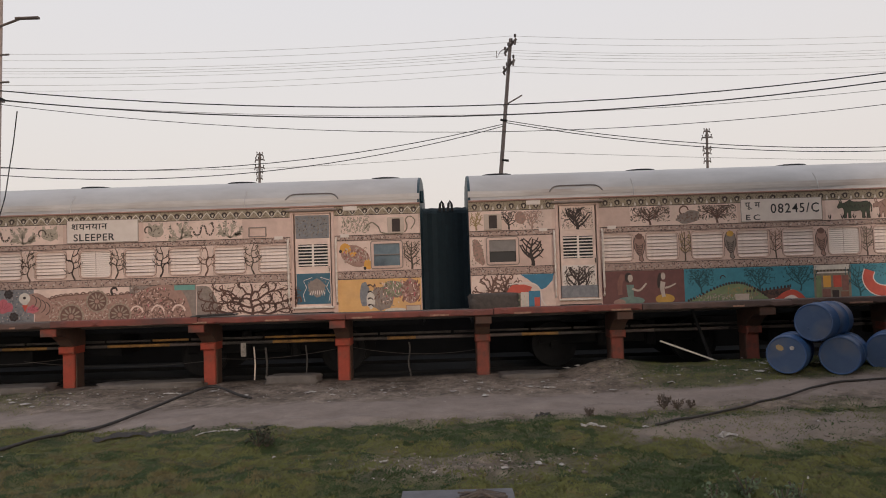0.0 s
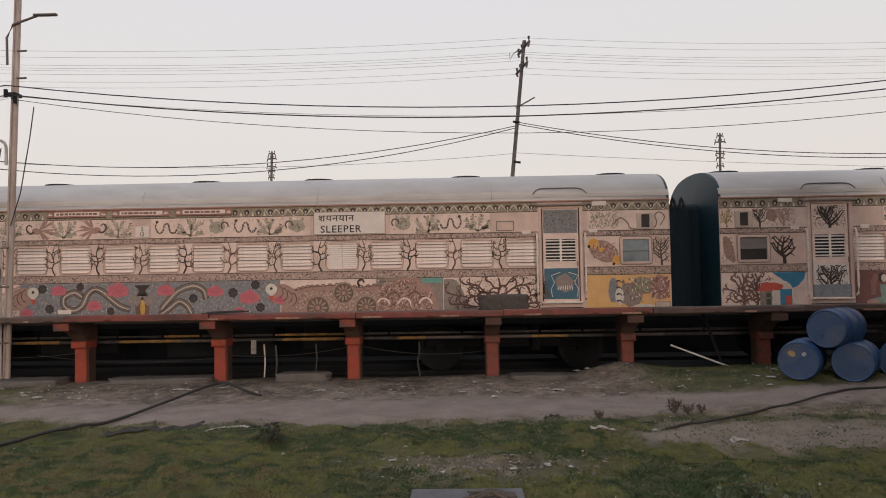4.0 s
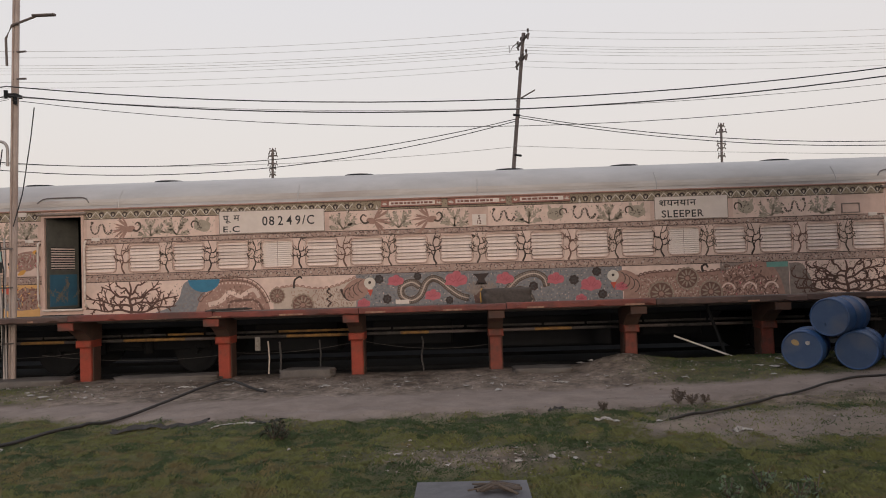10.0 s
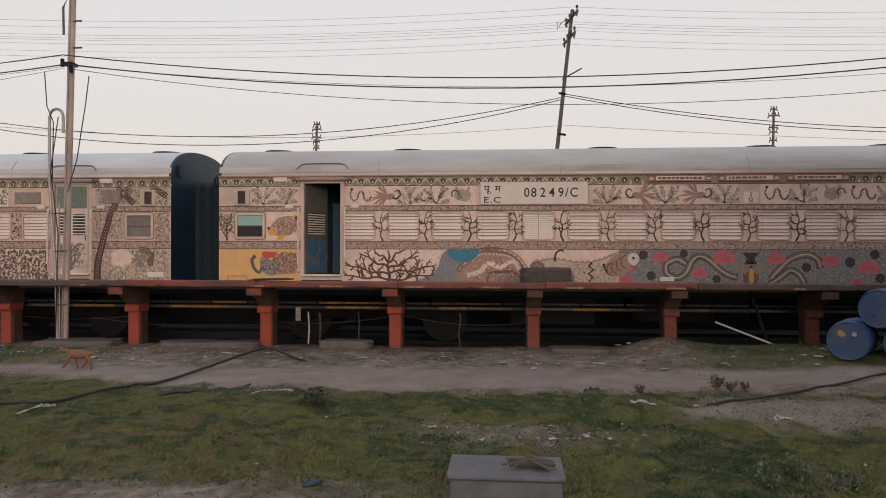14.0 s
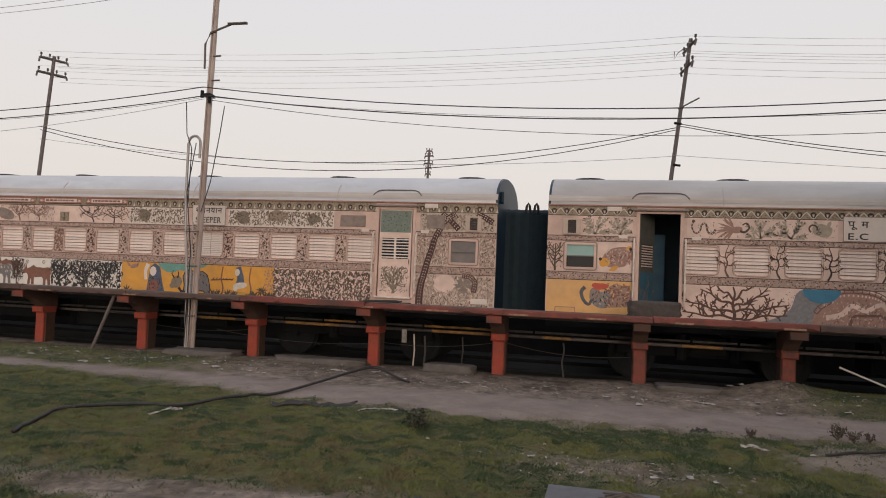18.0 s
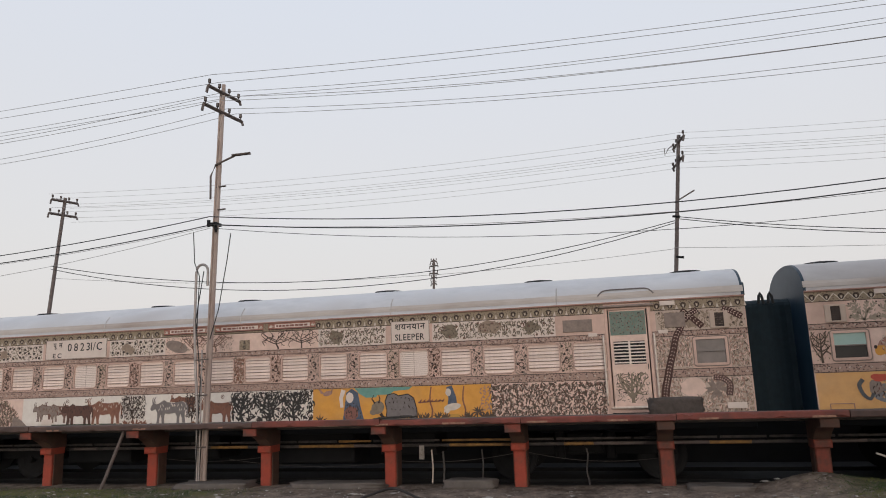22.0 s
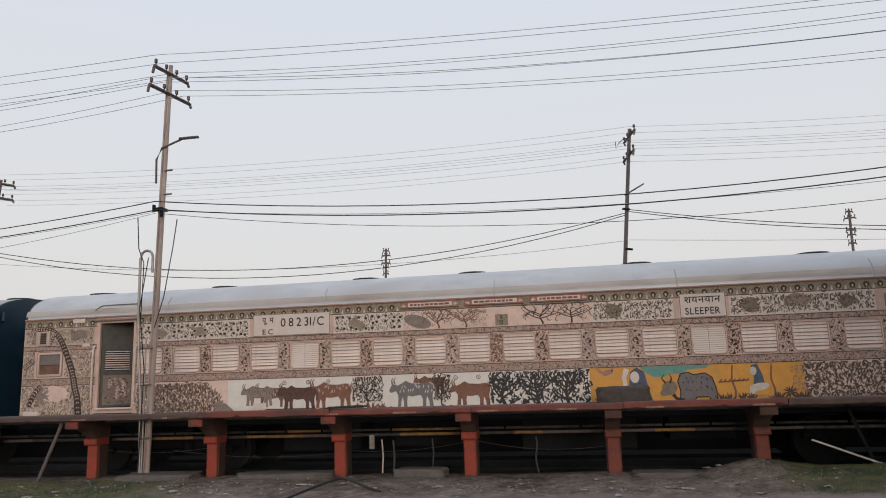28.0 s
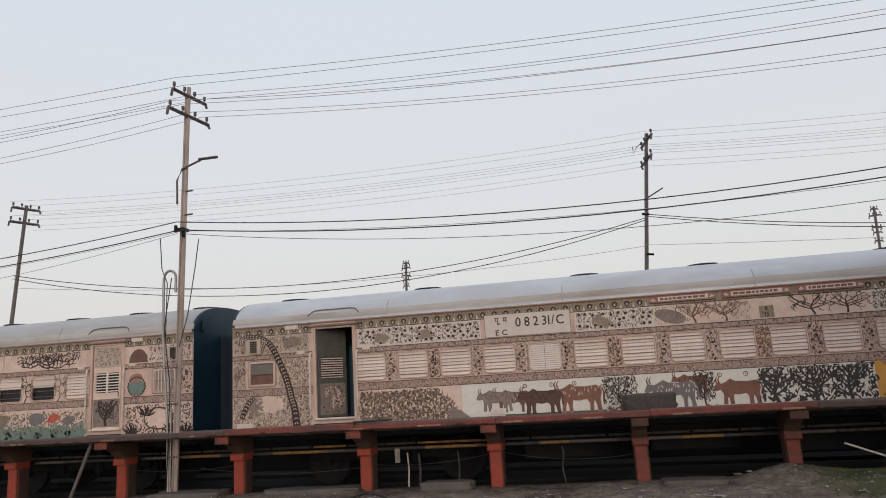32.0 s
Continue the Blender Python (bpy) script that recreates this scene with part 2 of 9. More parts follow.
INBLUE = pm("blue_interior_panel", (0.042, 0.13, 0.195), (0.033, 0.10, 0.16), 4, 0.6)
FROST = pm("frosted_pane", (0.16, 0.21, 0.24), (0.10, 0.14, 0.17), 4, 0.35, stain=(0.03, 0.05, 0.07), stain_scale=2.2, stain_amt=0.8)
MINT = pm("mint_pane", (0.30, 0.46, 0.43), (0.26, 0.42, 0.39), 3, 0.35)
GREYPANE = pm("grey_pane", (0.20, 0.17, 0.16), (0.15, 0.13, 0.12), 6, 0.4)
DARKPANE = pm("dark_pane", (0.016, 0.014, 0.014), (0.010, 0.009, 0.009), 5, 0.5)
EDGE = pm("red_oxide_edge_paint", (0.23, 0.060, 0.044), (0.14, 0.045, 0.037), 5, 0.8, bump=0.3, stain=(0.07, 0.044, 0.038), stain_scale=1.1, stain_amt=0.9)
EDGED = pm("dirty_brown_edge", (0.115, 0.068, 0.056), (0.075, 0.048, 0.042), 5, 0.8, bump=0.3, stain=(0.05, 0.036, 0.032), stain_scale=1.3, stain_amt=0.8)
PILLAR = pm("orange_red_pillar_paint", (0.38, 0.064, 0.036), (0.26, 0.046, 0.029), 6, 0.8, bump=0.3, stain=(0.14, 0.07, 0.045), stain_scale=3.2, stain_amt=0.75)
# weathered concrete, its colour also darkened for the shade on the brackets
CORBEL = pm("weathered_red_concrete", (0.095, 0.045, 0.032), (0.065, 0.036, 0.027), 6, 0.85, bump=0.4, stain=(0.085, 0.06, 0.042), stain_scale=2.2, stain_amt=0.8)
# worn paint, taken darker as well for the dimmer light at the right
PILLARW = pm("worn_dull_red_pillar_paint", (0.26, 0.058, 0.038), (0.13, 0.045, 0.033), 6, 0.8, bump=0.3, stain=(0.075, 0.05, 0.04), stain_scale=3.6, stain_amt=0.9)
CONC = pm("dirty_concrete", (0.155, 0.132, 0.12), (0.10, 0.086, 0.078), 5, 0.85, bump=0.5, stain=(0.09, 0.08, 0.07), stain_scale=1.4, stain_amt=0.6)
# near black: the shade under train and platform is put into this colour
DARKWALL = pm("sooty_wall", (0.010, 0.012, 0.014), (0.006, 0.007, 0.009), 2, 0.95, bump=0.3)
CREAMDASH = pm("cream_dash_paint", (0.36, 0.21, 0.14), (0.19, 0.09, 0.065), 12, 0.75)
PIPEY = pm("faded_yellow_pipe_paint", (0.40, 0.215, 0.06), (0.16, 0.095, 0.045), 7, 0.6)
PIPEG = pm("grey_pipe_paint", (0.085, 0.075, 0.071), (0.038, 0.035, 0.034), 7, 0.6)
POLE = pm("weathered_pole_steel", (0.46, 0.375, 0.335), (0.33, 0.255, 0.225), 7, 0.6, 0.2, bump=0.2, stain=(0.20, 0.125, 0.10), stain_scale=3, stain_amt=0.6, squash=(1, 1, 0.3))
FARPOLE = pm("far_pole_steel", (0.175, 0.142, 0.132), (0.12, 0.098, 0.092), 7, 0.7, 0.2)
CONDUIT = pm("grey_conduit", (0.40, 0.37, 0.36), (0.30, 0.27, 0.26), 7, 0.5, 0.4)
WIREB = pm("black_cable_sheath", (0.02, 0.02, 0.022), None, 5, 0.6)
WIREG = pm("bare_grey_wire", (0.36, 0.35, 0.35), None, 5, 0.5, 0.3)
WIREF = pm("thin_far_wire", (0.55, 0.53, 0.53), None, 5, 0.5, 0.2)
PORCE = pm("brown_porcelain", (0.05, 0.03, 0.025), None, 5, 0.3)
DRUM = pm("blue_drum_plastic", (0.022, 0.066, 0.175), (0.014, 0.048, 0.13), 4, 0.45, bump=0.08, stain=(0.05, 0.07, 0.11), stain_scale=2, stain_amt=0.6, per_object=0.12)
DRUMEND = pm("worn_drum_lid", (0.036, 0.068, 0.135), (0.024, 0.05, 0.11), 5, 0.6, bump=0.1, stain=(0.085, 0.085, 0.095), stain_scale=2.2, stain_amt=0.55)
DOGF = pm("tan_dog_fur", (0.23, 0.115, 0.06), (0.16, 0.08, 0.045), 30, 0.9, bump=0.3)
HOSE = pm("black_hose_rubber", (0.022, 0.02, 0.02), (0.035, 0.03, 0.028), 8, 0.65)
STONE = pm("grey_rubble_stone", (0.24, 0.195, 0.168), (0.10, 0.082, 0.07), 9, 0.9, bump=0.4)
BOXM = pm("grey_box_concrete", (0.135, 0.131, 0.142), (0.09, 0.088, 0.095), 6, 0.75, bump=0.3, stain=(0.09, 0.085, 0.08), stain_scale=3, stain_amt=0.5)
LITTER = pm("pale_litter", (0.44, 0.41, 0.385), (0.20, 0.18, 0.16), 14, 0.7)
TWIG = pm("dry_twig", (0.115, 0.086, 0.067), (0.07, 0.054, 0.043), 14, 0.9)
SACK = pm("grey_sacking", (0.085, 0.068, 0.06), (0.055, 0.045, 0.04), 12, 0.9, bump=0.4)


# ---- mesh helpers ----
class Geo:
    """Vertices and faces gathered for one mesh."""

    def __init__(self):
        self.v, self.f = [], []

    def add(self, vs, fs):
        o = len(self.v)
        self.v.extend(tuple(p) for p in vs)
        self.f.extend([tuple(i + o for i in f) for f in fs])
        return self

    def box(self, x0, x1, y0, y1, z0, z1):
        return self.add([(x0, y0, z0), (x1, y0, z0), (x1, y1, z0), (x0, y1, z0), (x0, y0, z1), (x1, y0, z1), (x1, y1, z1), (x0, y1, z1)],
                        [(0, 3, 2, 1), (4, 5, 6, 7), (0, 1, 5, 4), (1, 2, 6, 5), (2, 3, 7, 6), (3, 0, 4, 7)])

    def cbox(self, x0, x1, y0, y1, z0, z1, c=0.01):
        """A box with chamfered edges towards -y, x and z."""
        vs = []
        for y, k in ((y0, c), (y0 + c, 0), (y1 - c, 0), (y1, c)):
            a, b, d, e = x0 + k, x1 - k, z0 + k, z1 - k
            if k:
                vs += [(a, y, d), (b, y, d), (b, y, e), (a, y, e)]
            else:
                vs += [(a, y, d), (b, y, d), (b, y, e), (a, y, e)]
        fs = [(0, 1, 2, 3), (15, 14, 13, 12)]
        for r in range(3):
            for i in range(4):
                j = (i + 1) % 4
                fs.append((r * 4 + j, r * 4 + i, r * 4 + 4 + i, r * 4 + 4 + j))
        return self.add(vs, fs)

    def tube(self, pts, r, seg=8, cap=True, r_end=None):
        pts = [Vector(p) for p in pts]
        n = len(pts)
        rings = []
        for i, p in enumerate(pts):
            d = (pts[min(i + 1, n - 1)] - pts[max(i - 1, 0)]).normalized()
            a = d.orthogonal() if abs(d.z) > 0.95 else d.cross(Vector((0, 0, 1)))
            a.normalize()
            b = d.cross(a)
            rr = r if r_end is None else r + (r_end - r) * i / max(n - 1, 1)
            rings.append([p + (a * math.cos(t) + b * math.sin(t)) * rr for t in (2 * math.pi * k / seg for k in range(seg))])
        vs = [q for ring in rings for q in ring]
        fs = [(i * seg + k, i * seg + (k + 1) % seg, (i + 1) * seg + (k + 1) % seg, (i + 1) * seg + k) for i in range(n - 1) for k in range(seg)]
        if cap:
            fs += [tuple(range(seg))[::-1], tuple((n - 1) * seg + k for k in range(seg))]
        return self.add(vs, fs)

    def ribbon(self, pts, w0, w1, y):
        """A flat painted stroke in the wall's plane, tapering from w0 to w1."""
        n = len(pts)
        vs = []
        for i, (x, z) in enumerate(pts):
            ax, az = pts[max(i - 1, 0)]
            bx, bz = pts[min(i + 1, n - 1)]
            dx, dz = bx - ax, bz - az
            L = math.hypot(dx, dz) or 1
            w = (w0 + (w1 - w0) * i / (n - 1)) / 2
            vs += [(x - dz / L * w, y, z + dx / L * w), (x + dz / L * w, y, z - dx / L * w)]
        return self.add(vs, [(2 * i, 2 * i + 1, 2 * i + 3, 2 * i + 2) for i in range(n - 1)])

    def blob(self, x, z, rx, rz, y, n=12, rot=0.0, wob=0.0, rng=None, a0=0.0, a1=2 * math.pi):
        full = abs(a1 - a0 - 2 * math.pi) < 1e-6
        vs = []
        for k in range(n if full else n + 1):
            a = a0 + (a1 - a0) * k / n
            s = 1 + (rng.uniform(-wob, wob) if wob else 0)
            px, pz = math.cos(a) * rx * s, math.sin(a) * rz * s
            vs.append((x + px * math.cos(rot) - pz * math.sin(rot), y, z + px * math.sin(rot) + pz * math.cos(rot)))
        return self.add(vs, [tuple(range(len(vs)))])

    def ring(self, x, z, r0, r1, y, n=18, a0=0.0, a1=2 * math.pi):
        vs, fs = [], []
        for k in range(n + 1):
            a = a0 + (a1 - a0) * k / n
            vs += [(x + math.cos(a) * r0, y, z + math.sin(a) * r0), (x + math.cos(a) * r1, y, z + math.sin(a) * r1)]
        return self.add(vs, [(2 * k, 2 * k + 1, 2 * k + 3, 2 * k + 2) for k in range(n)])

    def rect(self, x0, x1, z0, z1, y):
        return self.add([(x0, y, z0), (x1, y, z0), (x1, y, z1), (x0, y, z1)], [(0, 1, 2, 3)])

    def mesh(self, name, mat, dz=0.0, smooth=False):
        me = bpy.data.meshes.new(name)
        me.from_pydata([(x, y, z + dz) for x, y, z in self.v], [], self.f)
        me.materials.append(mat)
        if smooth:
            me.shade_smooth()
        return me


STUFFS = ("painted_brushwork", "painted_water", "painted_scaling", "painted_beading", "painted_growth", "painted_foliage", "painted_scrub", "painted_wood", "painted_blossom")


def part(name, geo, mat, parent=None, label="", loc=None, dz=0.0, smooth=False):
    """One mesh object, under a thing or under a part."""
    me = geo if isinstance(geo, bpy.types.Mesh) else geo.mesh(name, mat, dz, smooth)
    ob = new(name, me)
    ob.parent = parent
    if loc:
        ob.location = loc
    if label:
        tagged(ob, label=label)
    if name in STUFFS:
        tagged(ob, kind="stuff")
    return ob


def thing(name, label, category, loc=(0, 0, 0), group="", kind="", rz=0.0):
    ob = new(name)
    ob.location = loc
    ob.rotation_euler = (0, 0, rz)
    ob.empty_display_size = 0.2
    return tagged(ob, label, category, group, kind)


def rounded(bm_w, bm_h, r, seg=4):
    """Points of a rounded rectangle round the origin, in the wall's plane."""
    pts = []
    for cx, cz, a in ((1, 1, 0), (-1, 1, 90), (-1, -1, 180), (1, -1, 270)):
        for k in range(seg + 1):
            t = radians(a + 90 * k / seg)
            pts.append((cx * (bm_w / 2 - r) + math.cos(t) * r, cz * (bm_h / 2 - r) + math.sin(t) * r))
    return pts


def frame_ring(geo, w, h, r, wid, y0, y1, cx=0, cz=0):
    """A rounded window frame with depth."""
    a, b = rounded(w, h, r), rounded(w - 2 * wid, h - 2 * wid, max(r - wid, 0.01))
    n = len(a)
    vs = [(x + cx, y1, z + cz) for x, z in a] + [(x + cx, y0, z + cz) for x, z in a] + [(x + cx, y0, z + cz) for x, z in b] + [(x + cx, y1, z + cz) for x, z in b]
    fs = []
    for s in range(3):
        for k in range(n):
            j = (k + 1) % n
            fs.append((s * n + k, s * n + j, (s + 1) * n + j, (s + 1) * n + k))
    return geo.add(vs, fs)


def text_mesh(name, body, size, mat, bold=0.0):
    cu = bpy.data.curves.new(name, "FONT")
    cu.body, cu.size, cu.align_x, cu.align_y = body, size, "CENTER", "CENTER"
    cu.extrude, cu.offset, cu.resolution_u, cu.space_character = 0.001, bold, 3, 1.12
    ob = new(name, cu)
    bpy.context.view_layer.update()
    me = bpy.data.meshes.new_from_object(ob.evaluated_get(bpy.context.evaluated_depsgraph_get()))
    bpy.data.objects.remove(ob)
    bpy.data.curves.remove(cu)
    me.name = name
    me.materials.clear()
    me.materials.append(mat)
    me.transform(Matrix.Rotation(radians(90), 4, "X"))
    return me


def lettering(name, body, size, mat, parent, x, y, z, sx=1.0, bold=0.0, dz=0.0, width=None):
    """A line of writing, each letter a part of its own; words with a joined headline stay whole."""
    joined = any(ord(c) > 0x900 for c in body)
    glyphs, pen = [], 0.0
    for token in (body.split(" ") if joined else body):
        if token == " ":
            pen += size * 0.16
            continue
        me = text_mesh(name, token, size, mat, bold)
        xs = [v.co.x for v in me.vertices]
        me.transform(Matrix.Translation((-min(xs), 0, 0)))
        glyphs.append((me, pen))
        pen += max(xs) - min(xs) + size * (0.30 if joined else 0.13)
    total = pen - size * (0.30 if joined else 0.13)
    k = width / total if width else sx
    for me, at in glyphs:
        me.transform(Matrix.Diagonal((k, 1, 1, 1)))
        part(name, me, mat, parent, loc=(x + (at - total / 2) * k, y, z + dz))


# ---- painted motifs, as flat strokes in the wall's plane ----
def sprig(geo, x, z, h, ang, rng, y, w=0.008, leaf=0.03, n=6):
    """A leafy stem."""
    pts = []
    a, bend = ang, rng.uniform(-0.5, 0.5)
    for i in range(n + 1):
        pts.append((x, z))
        a += bend / n
        x += math.cos(a) * h / n
        z += math.sin(a) * h / n
    geo.ribbon(pts, w, w * 0.5, y)
    for i in range(1, n + 1):
        for s in (-1, 1):
            b = a + s * rng.uniform(0.6, 1.1)
            px, pz = pts[i]
            L = leaf * rng.uniform(0.7, 1.3)
            geo.blob(px + math.cos(b) * L * 0.6, pz + math.sin(b) * L * 0.6, L * 0.62, L * 0.24, y, 6, b)


def petal(geo, x, z, a, L, w, bend, y):
    """One curved, pointed leaf stroke."""
    mid, da = [], bend / 3
    b = a - bend / 2
    for k in range(4):
        mid.append((x, z, b))
        x += math.cos(b) * L / 3
        z += math.sin(b) * L / 3
        b += da
    up = [(px - math.sin(q) * w / 2 * f, y, pz + math.cos(q) * w / 2 * f) for (px, pz, q), f in zip(mid[1:3], (1, 0.85))]
    dn = [(px + math.sin(q) * w / 2 * f, y, pz - math.cos(q) * w / 2 * f) for (px, pz, q), f in zip(mid[1:3], (1, 0.85))]
    return geo.add([(mid[0][0], y, mid[0][1]), dn[0], dn[1], (mid[3][0], y, mid[3][1]), up[1], up[0]], [(0, 1, 2, 3, 4, 5)])


def fill_leaves(geo, x0, x1, z0, z1, n, rng, y, size=0.035, skip=None):
    """Curved leaf strokes spread evenly, but unevenly turned, over a panel."""
    cell = math.sqrt(max((x1 - x0) * (z1 - z0), 1e-4) / max(n, 1))
    nx, nz = max(int((x1 - x0) / cell + 0.5), 1), max(int((z1 - z0) / cell + 0.5), 1)
    for i in range(nx):
        for j in range(nz):
            x = x0 + (x1 - x0) * (i + 0.5 + rng.uniform(-0.45, 0.45)) / nx
            z = z0 + (z1 - z0) * (j + 0.5 + rng.uniform(-0.45, 0.45)) / nz
            a, L = rng.uniform(0, 6.28) if rng.random() < 0.5 else rng.gauss(1.4, 0.5), size * rng.uniform(1.0, 2.0)
            qx, qz = x + math.cos(a) * L, z + math.sin(a) * L
            if not (x0 - 0.01 < qx < x1 + 0.01 and z0 - 0.01 < qz < z1 + 0.01):
                a += math.pi
                qx, qz = x + math.cos(a) * L, z + math.sin(a) * L
                if not (x0 - 0.01 < qx < x1 + 0.01 and z0 - 0.01 < qz < z1 + 0.01):
                    continue
            if skip and skip(x, z):
                continue
            petal(geo, x, z, a, L, size * rng.uniform(0.32, 0.55), rng.uniform(-1.5, 1.5), y + rng.uniform(-0.00025, 0.00025))


def limb(geo, x, z, a, L, w, bend, rng, y, box, twigs, depth, tl=0.4):
    """A curving branch with side twigs that ends at the edge of its box."""
    n, pts, dirs = 7, [(x, z)], [a]
    for k in range(n):
        a += bend / n + rng.uniform(-0.10, 0.10)
        x += math.cos(a) * L / n
        z += math.sin(a) * L / n
        if not (box[0] < x < box[1] and box[2] < z < box[3]):
            break
        pts.append((x, z))
        dirs.append(a)
    if len(pts) < 2:
        return
    geo.ribbon(pts, w, max(w * 0.45, 0.010), y + rng.uniform(-0.0003, 0.0003))
    if depth < 1:
        return
    for k in range(twigs):
        i = min(1 + int((len(pts) - 1) * (k + 0.6) / twigs), len(pts) - 1)
        s = 1 if k % 2 else -1
        limb(geo, pts[i][0], pts[i][1], dirs[i] + s * rng.uniform(0.6, 1.1), L * tl * rng.uniform(0.75, 1.25), max(w * 0.6, 0.010), s * rng.uniform(-0.3, 1.1), rng, y, box, max(twigs - 1, 2), depth - 1, tl)


def antler(geo, x, z0, z1, half, rng, y, w=0.03, limbs=8, twigs=3, depth=1, tl=0.4, curl=1.0):
    """A bare painted tree: a swaying trunk with paired antler-like limbs."""
    h = z1 - z0
    ph, sway = rng.uniform(0, 3), rng.uniform(0.02, 0.10) * min(half, h)
    top = 0.95 if half < h else 0.75
    trunk = [(x + sway * (math.sin(ph + k * 0.9) - math.sin(ph)), z0 + h * top * k / 8) for k in range(9)]
    geo.ribbon(trunk, w * 1.5, w * 0.5, y)
    box = (x - half, x + half, z0, z1)
    for k in range(limbs):
        s = -1 if k % 2 else 1
        f = (0.20 if half < h else 0.34) + (0.72 if half < h else 0.62) * (k // 2 + 0.25 + 0.3 * rng.random()) / max(limbs / 2, 1)
        i = min(int(f * 8), 8)
        bx, bz = trunk[i]
        wide = half / h
        spread = rng.uniform(0.75, 1.2) if wide < 1 else rng.uniform(1.05, 1.65) - 0.5 * f
        L = math.hypot(half, h * 0.5) * rng.uniform(0.8, 1.1) * (1.12 - 0.5 * f)
        limb(geo, bx, bz, math.pi / 2 - s * spread, L, w * (1.05 - 0.4 * f), s * rng.uniform(0.3, 1.0) * (1 if wide < 1 else 0.6) * curl, rng, y, box, twigs, depth, tl)


def bent(ax, az, bx, bz, bow, n=6):
    """A stroke from a to b that bows to one side."""
    dx, dz = bx - ax, bz - az
    return [(ax + dx * k / n - dz * bow * math.sin(math.pi * k / n), az + dz * k / n + dx * bow * math.sin(math.pi * k / n)) for k in range(n + 1)]


def window_tree(geo, x, z0, z1, half, rng, y, w=0.036, curl=False):
    """A small painted tree: bare crooked trunk, wide bowed arms and short twigs."""
    h, s0 = z1 - z0, rng.choice((-1, 1))
    trunk = smooth_line([(x + 0.045 * s0, z0), (x - 0.012 * s0, z0 + 0.20 * h), (x + 0.022 * s0, z0 + 0.42 * h), (x - 0.018 * s0, z0 + 0.66 * h), (x + 0.04 * s0, z0 + 0.96 * h)], 4)
    geo.ribbon(trunk, w * 1.5, w * 0.5, y)
    for k in range(6):
        s = s0 if k % 2 else -s0
        bx, bz = trunk[min(int((0.34 + 0.09 * k) * len(trunk)), len(trunk) - 2)]
        ex, ez = x + s * half * rng.uniform(0.8, 1.0) * (1 - 0.05 * k), min(bz + h * rng.uniform(0.02, 0.24), z1)
        arm = bent(bx, bz, ex, ez, s * rng.choice((-1, -1, 1)) * rng.uniform(0.15, 0.32))
        yy = y - 0.0002 * (k + 1)
        geo.ribbon(arm, w * 0.85, w * 0.42, yy)
        for q, e in ((2, 1), (4, -1), (5, 1)):
            px, pz = arm[q]
            b = (0 if s > 0 else math.pi) + s * e * rng.uniform(0.6, 1.3)
            L = h * rng.uniform(0.08, 0.15)
            geo.ribbon(bent(px, pz, px + math.cos(b) * L, min(pz + math.sin(b) * L, z1), e * rng.uniform(-0.3, 0.3), 3), w * 0.58, w * 0.36, yy)
        if curl:
            geo.ring(ex - s * 0.03, ez - 0.005, 0.017, 0.033, yy, 9, 0 if s > 0 else 1.5, 4.4 if s > 0 else 6.2)


def spread_tree(geo, x, z0, z1, half, rng, y, w=0.045, curl=0.8, twig=0.20):
    """A wide tree: wandering limbs from one trunk, with bowed side branches that fork into twigs."""
    h = z1 - z0
    keep = lambda px, pz: (min(max(px, x - half), x + half), min(max(pz, z0 + 0.02), z1))
    geo.ribbon(smooth_line([(x, z0), (x + 0.02, z0 + h * 0.22), (x - 0.02, z0 + h * 0.5), (x + 0.015, z0 + h * 0.78), (x - 0.02, z1 - 0.01)], 4), w * 1.5, w * 0.6, y)
    for s in (-1, 1):
        for j, (start, end, reach) in enumerate(((0.10, 0.26, 0.97), (0.28, 0.56, 1.0), (0.46, 0.90, 0.66), (0.62, 1.0, 0.30))):
            ax, az = x, z0 + h * start
            bx, bz = x + s * half * reach * rng.uniform(0.93, 1.0), z0 + h * end * rng.uniform(0.9, 1.0)
            ph, am = rng.uniform(0, 6), rng.uniform(0.03, 0.07)
            pts = [keep(ax + (bx - ax) * t, az + (bz - az) * t ** 0.85 + am * math.sin(ph + t * 7) * math.sin(math.pi * min(t * 1.3, 1))) for t in (k / 14 for k in range(15))]
            geo.ribbon(pts, w, w * 0.5, y - 0.0002)
            n = max(int(abs(bx - ax) / 0.105), 2)
            for k in range(n):
                px, pz = pts[min(2 + int(12 * (k + rng.random() * 0.6) / n), 14)]
                e = 1 if k % 2 or pz < z0 + h * 0.2 else -1
                a = math.pi / 2 - s * rng.uniform(0.0, 0.9) if e > 0 else -math.pi / 2 + s * rng.uniform(0.2, 0.9)
                L = twig * rng.uniform(0.75, 1.3) * (1 if e > 0 else 0.6)
                qx, qz = keep(px + math.cos(a) * L, pz + math.sin(a) * L)
                bow = -s * e * rng.uniform(0.1, 0.3) * curl
                branch = bent(px, pz, qx, qz, bow)
                geo.ribbon(branch, w * 0.72, w * 0.42, y - 0.0004)
                for q, side in ((2, 1), (4, -1)):
                    tx, tz = branch[q]
                    b = a + side * rng.uniform(0.6, 1.1)
                    M = L * rng.uniform(0.32, 0.5)
                    ux, uz = keep(tx + math.cos(b) * M, tz + math.sin(b) * M)
                    geo.ribbon(bent(tx, tz, ux, uz, -side * 0.25 * curl, 3), w * 0.5, w * 0.32, y - 0.0006)


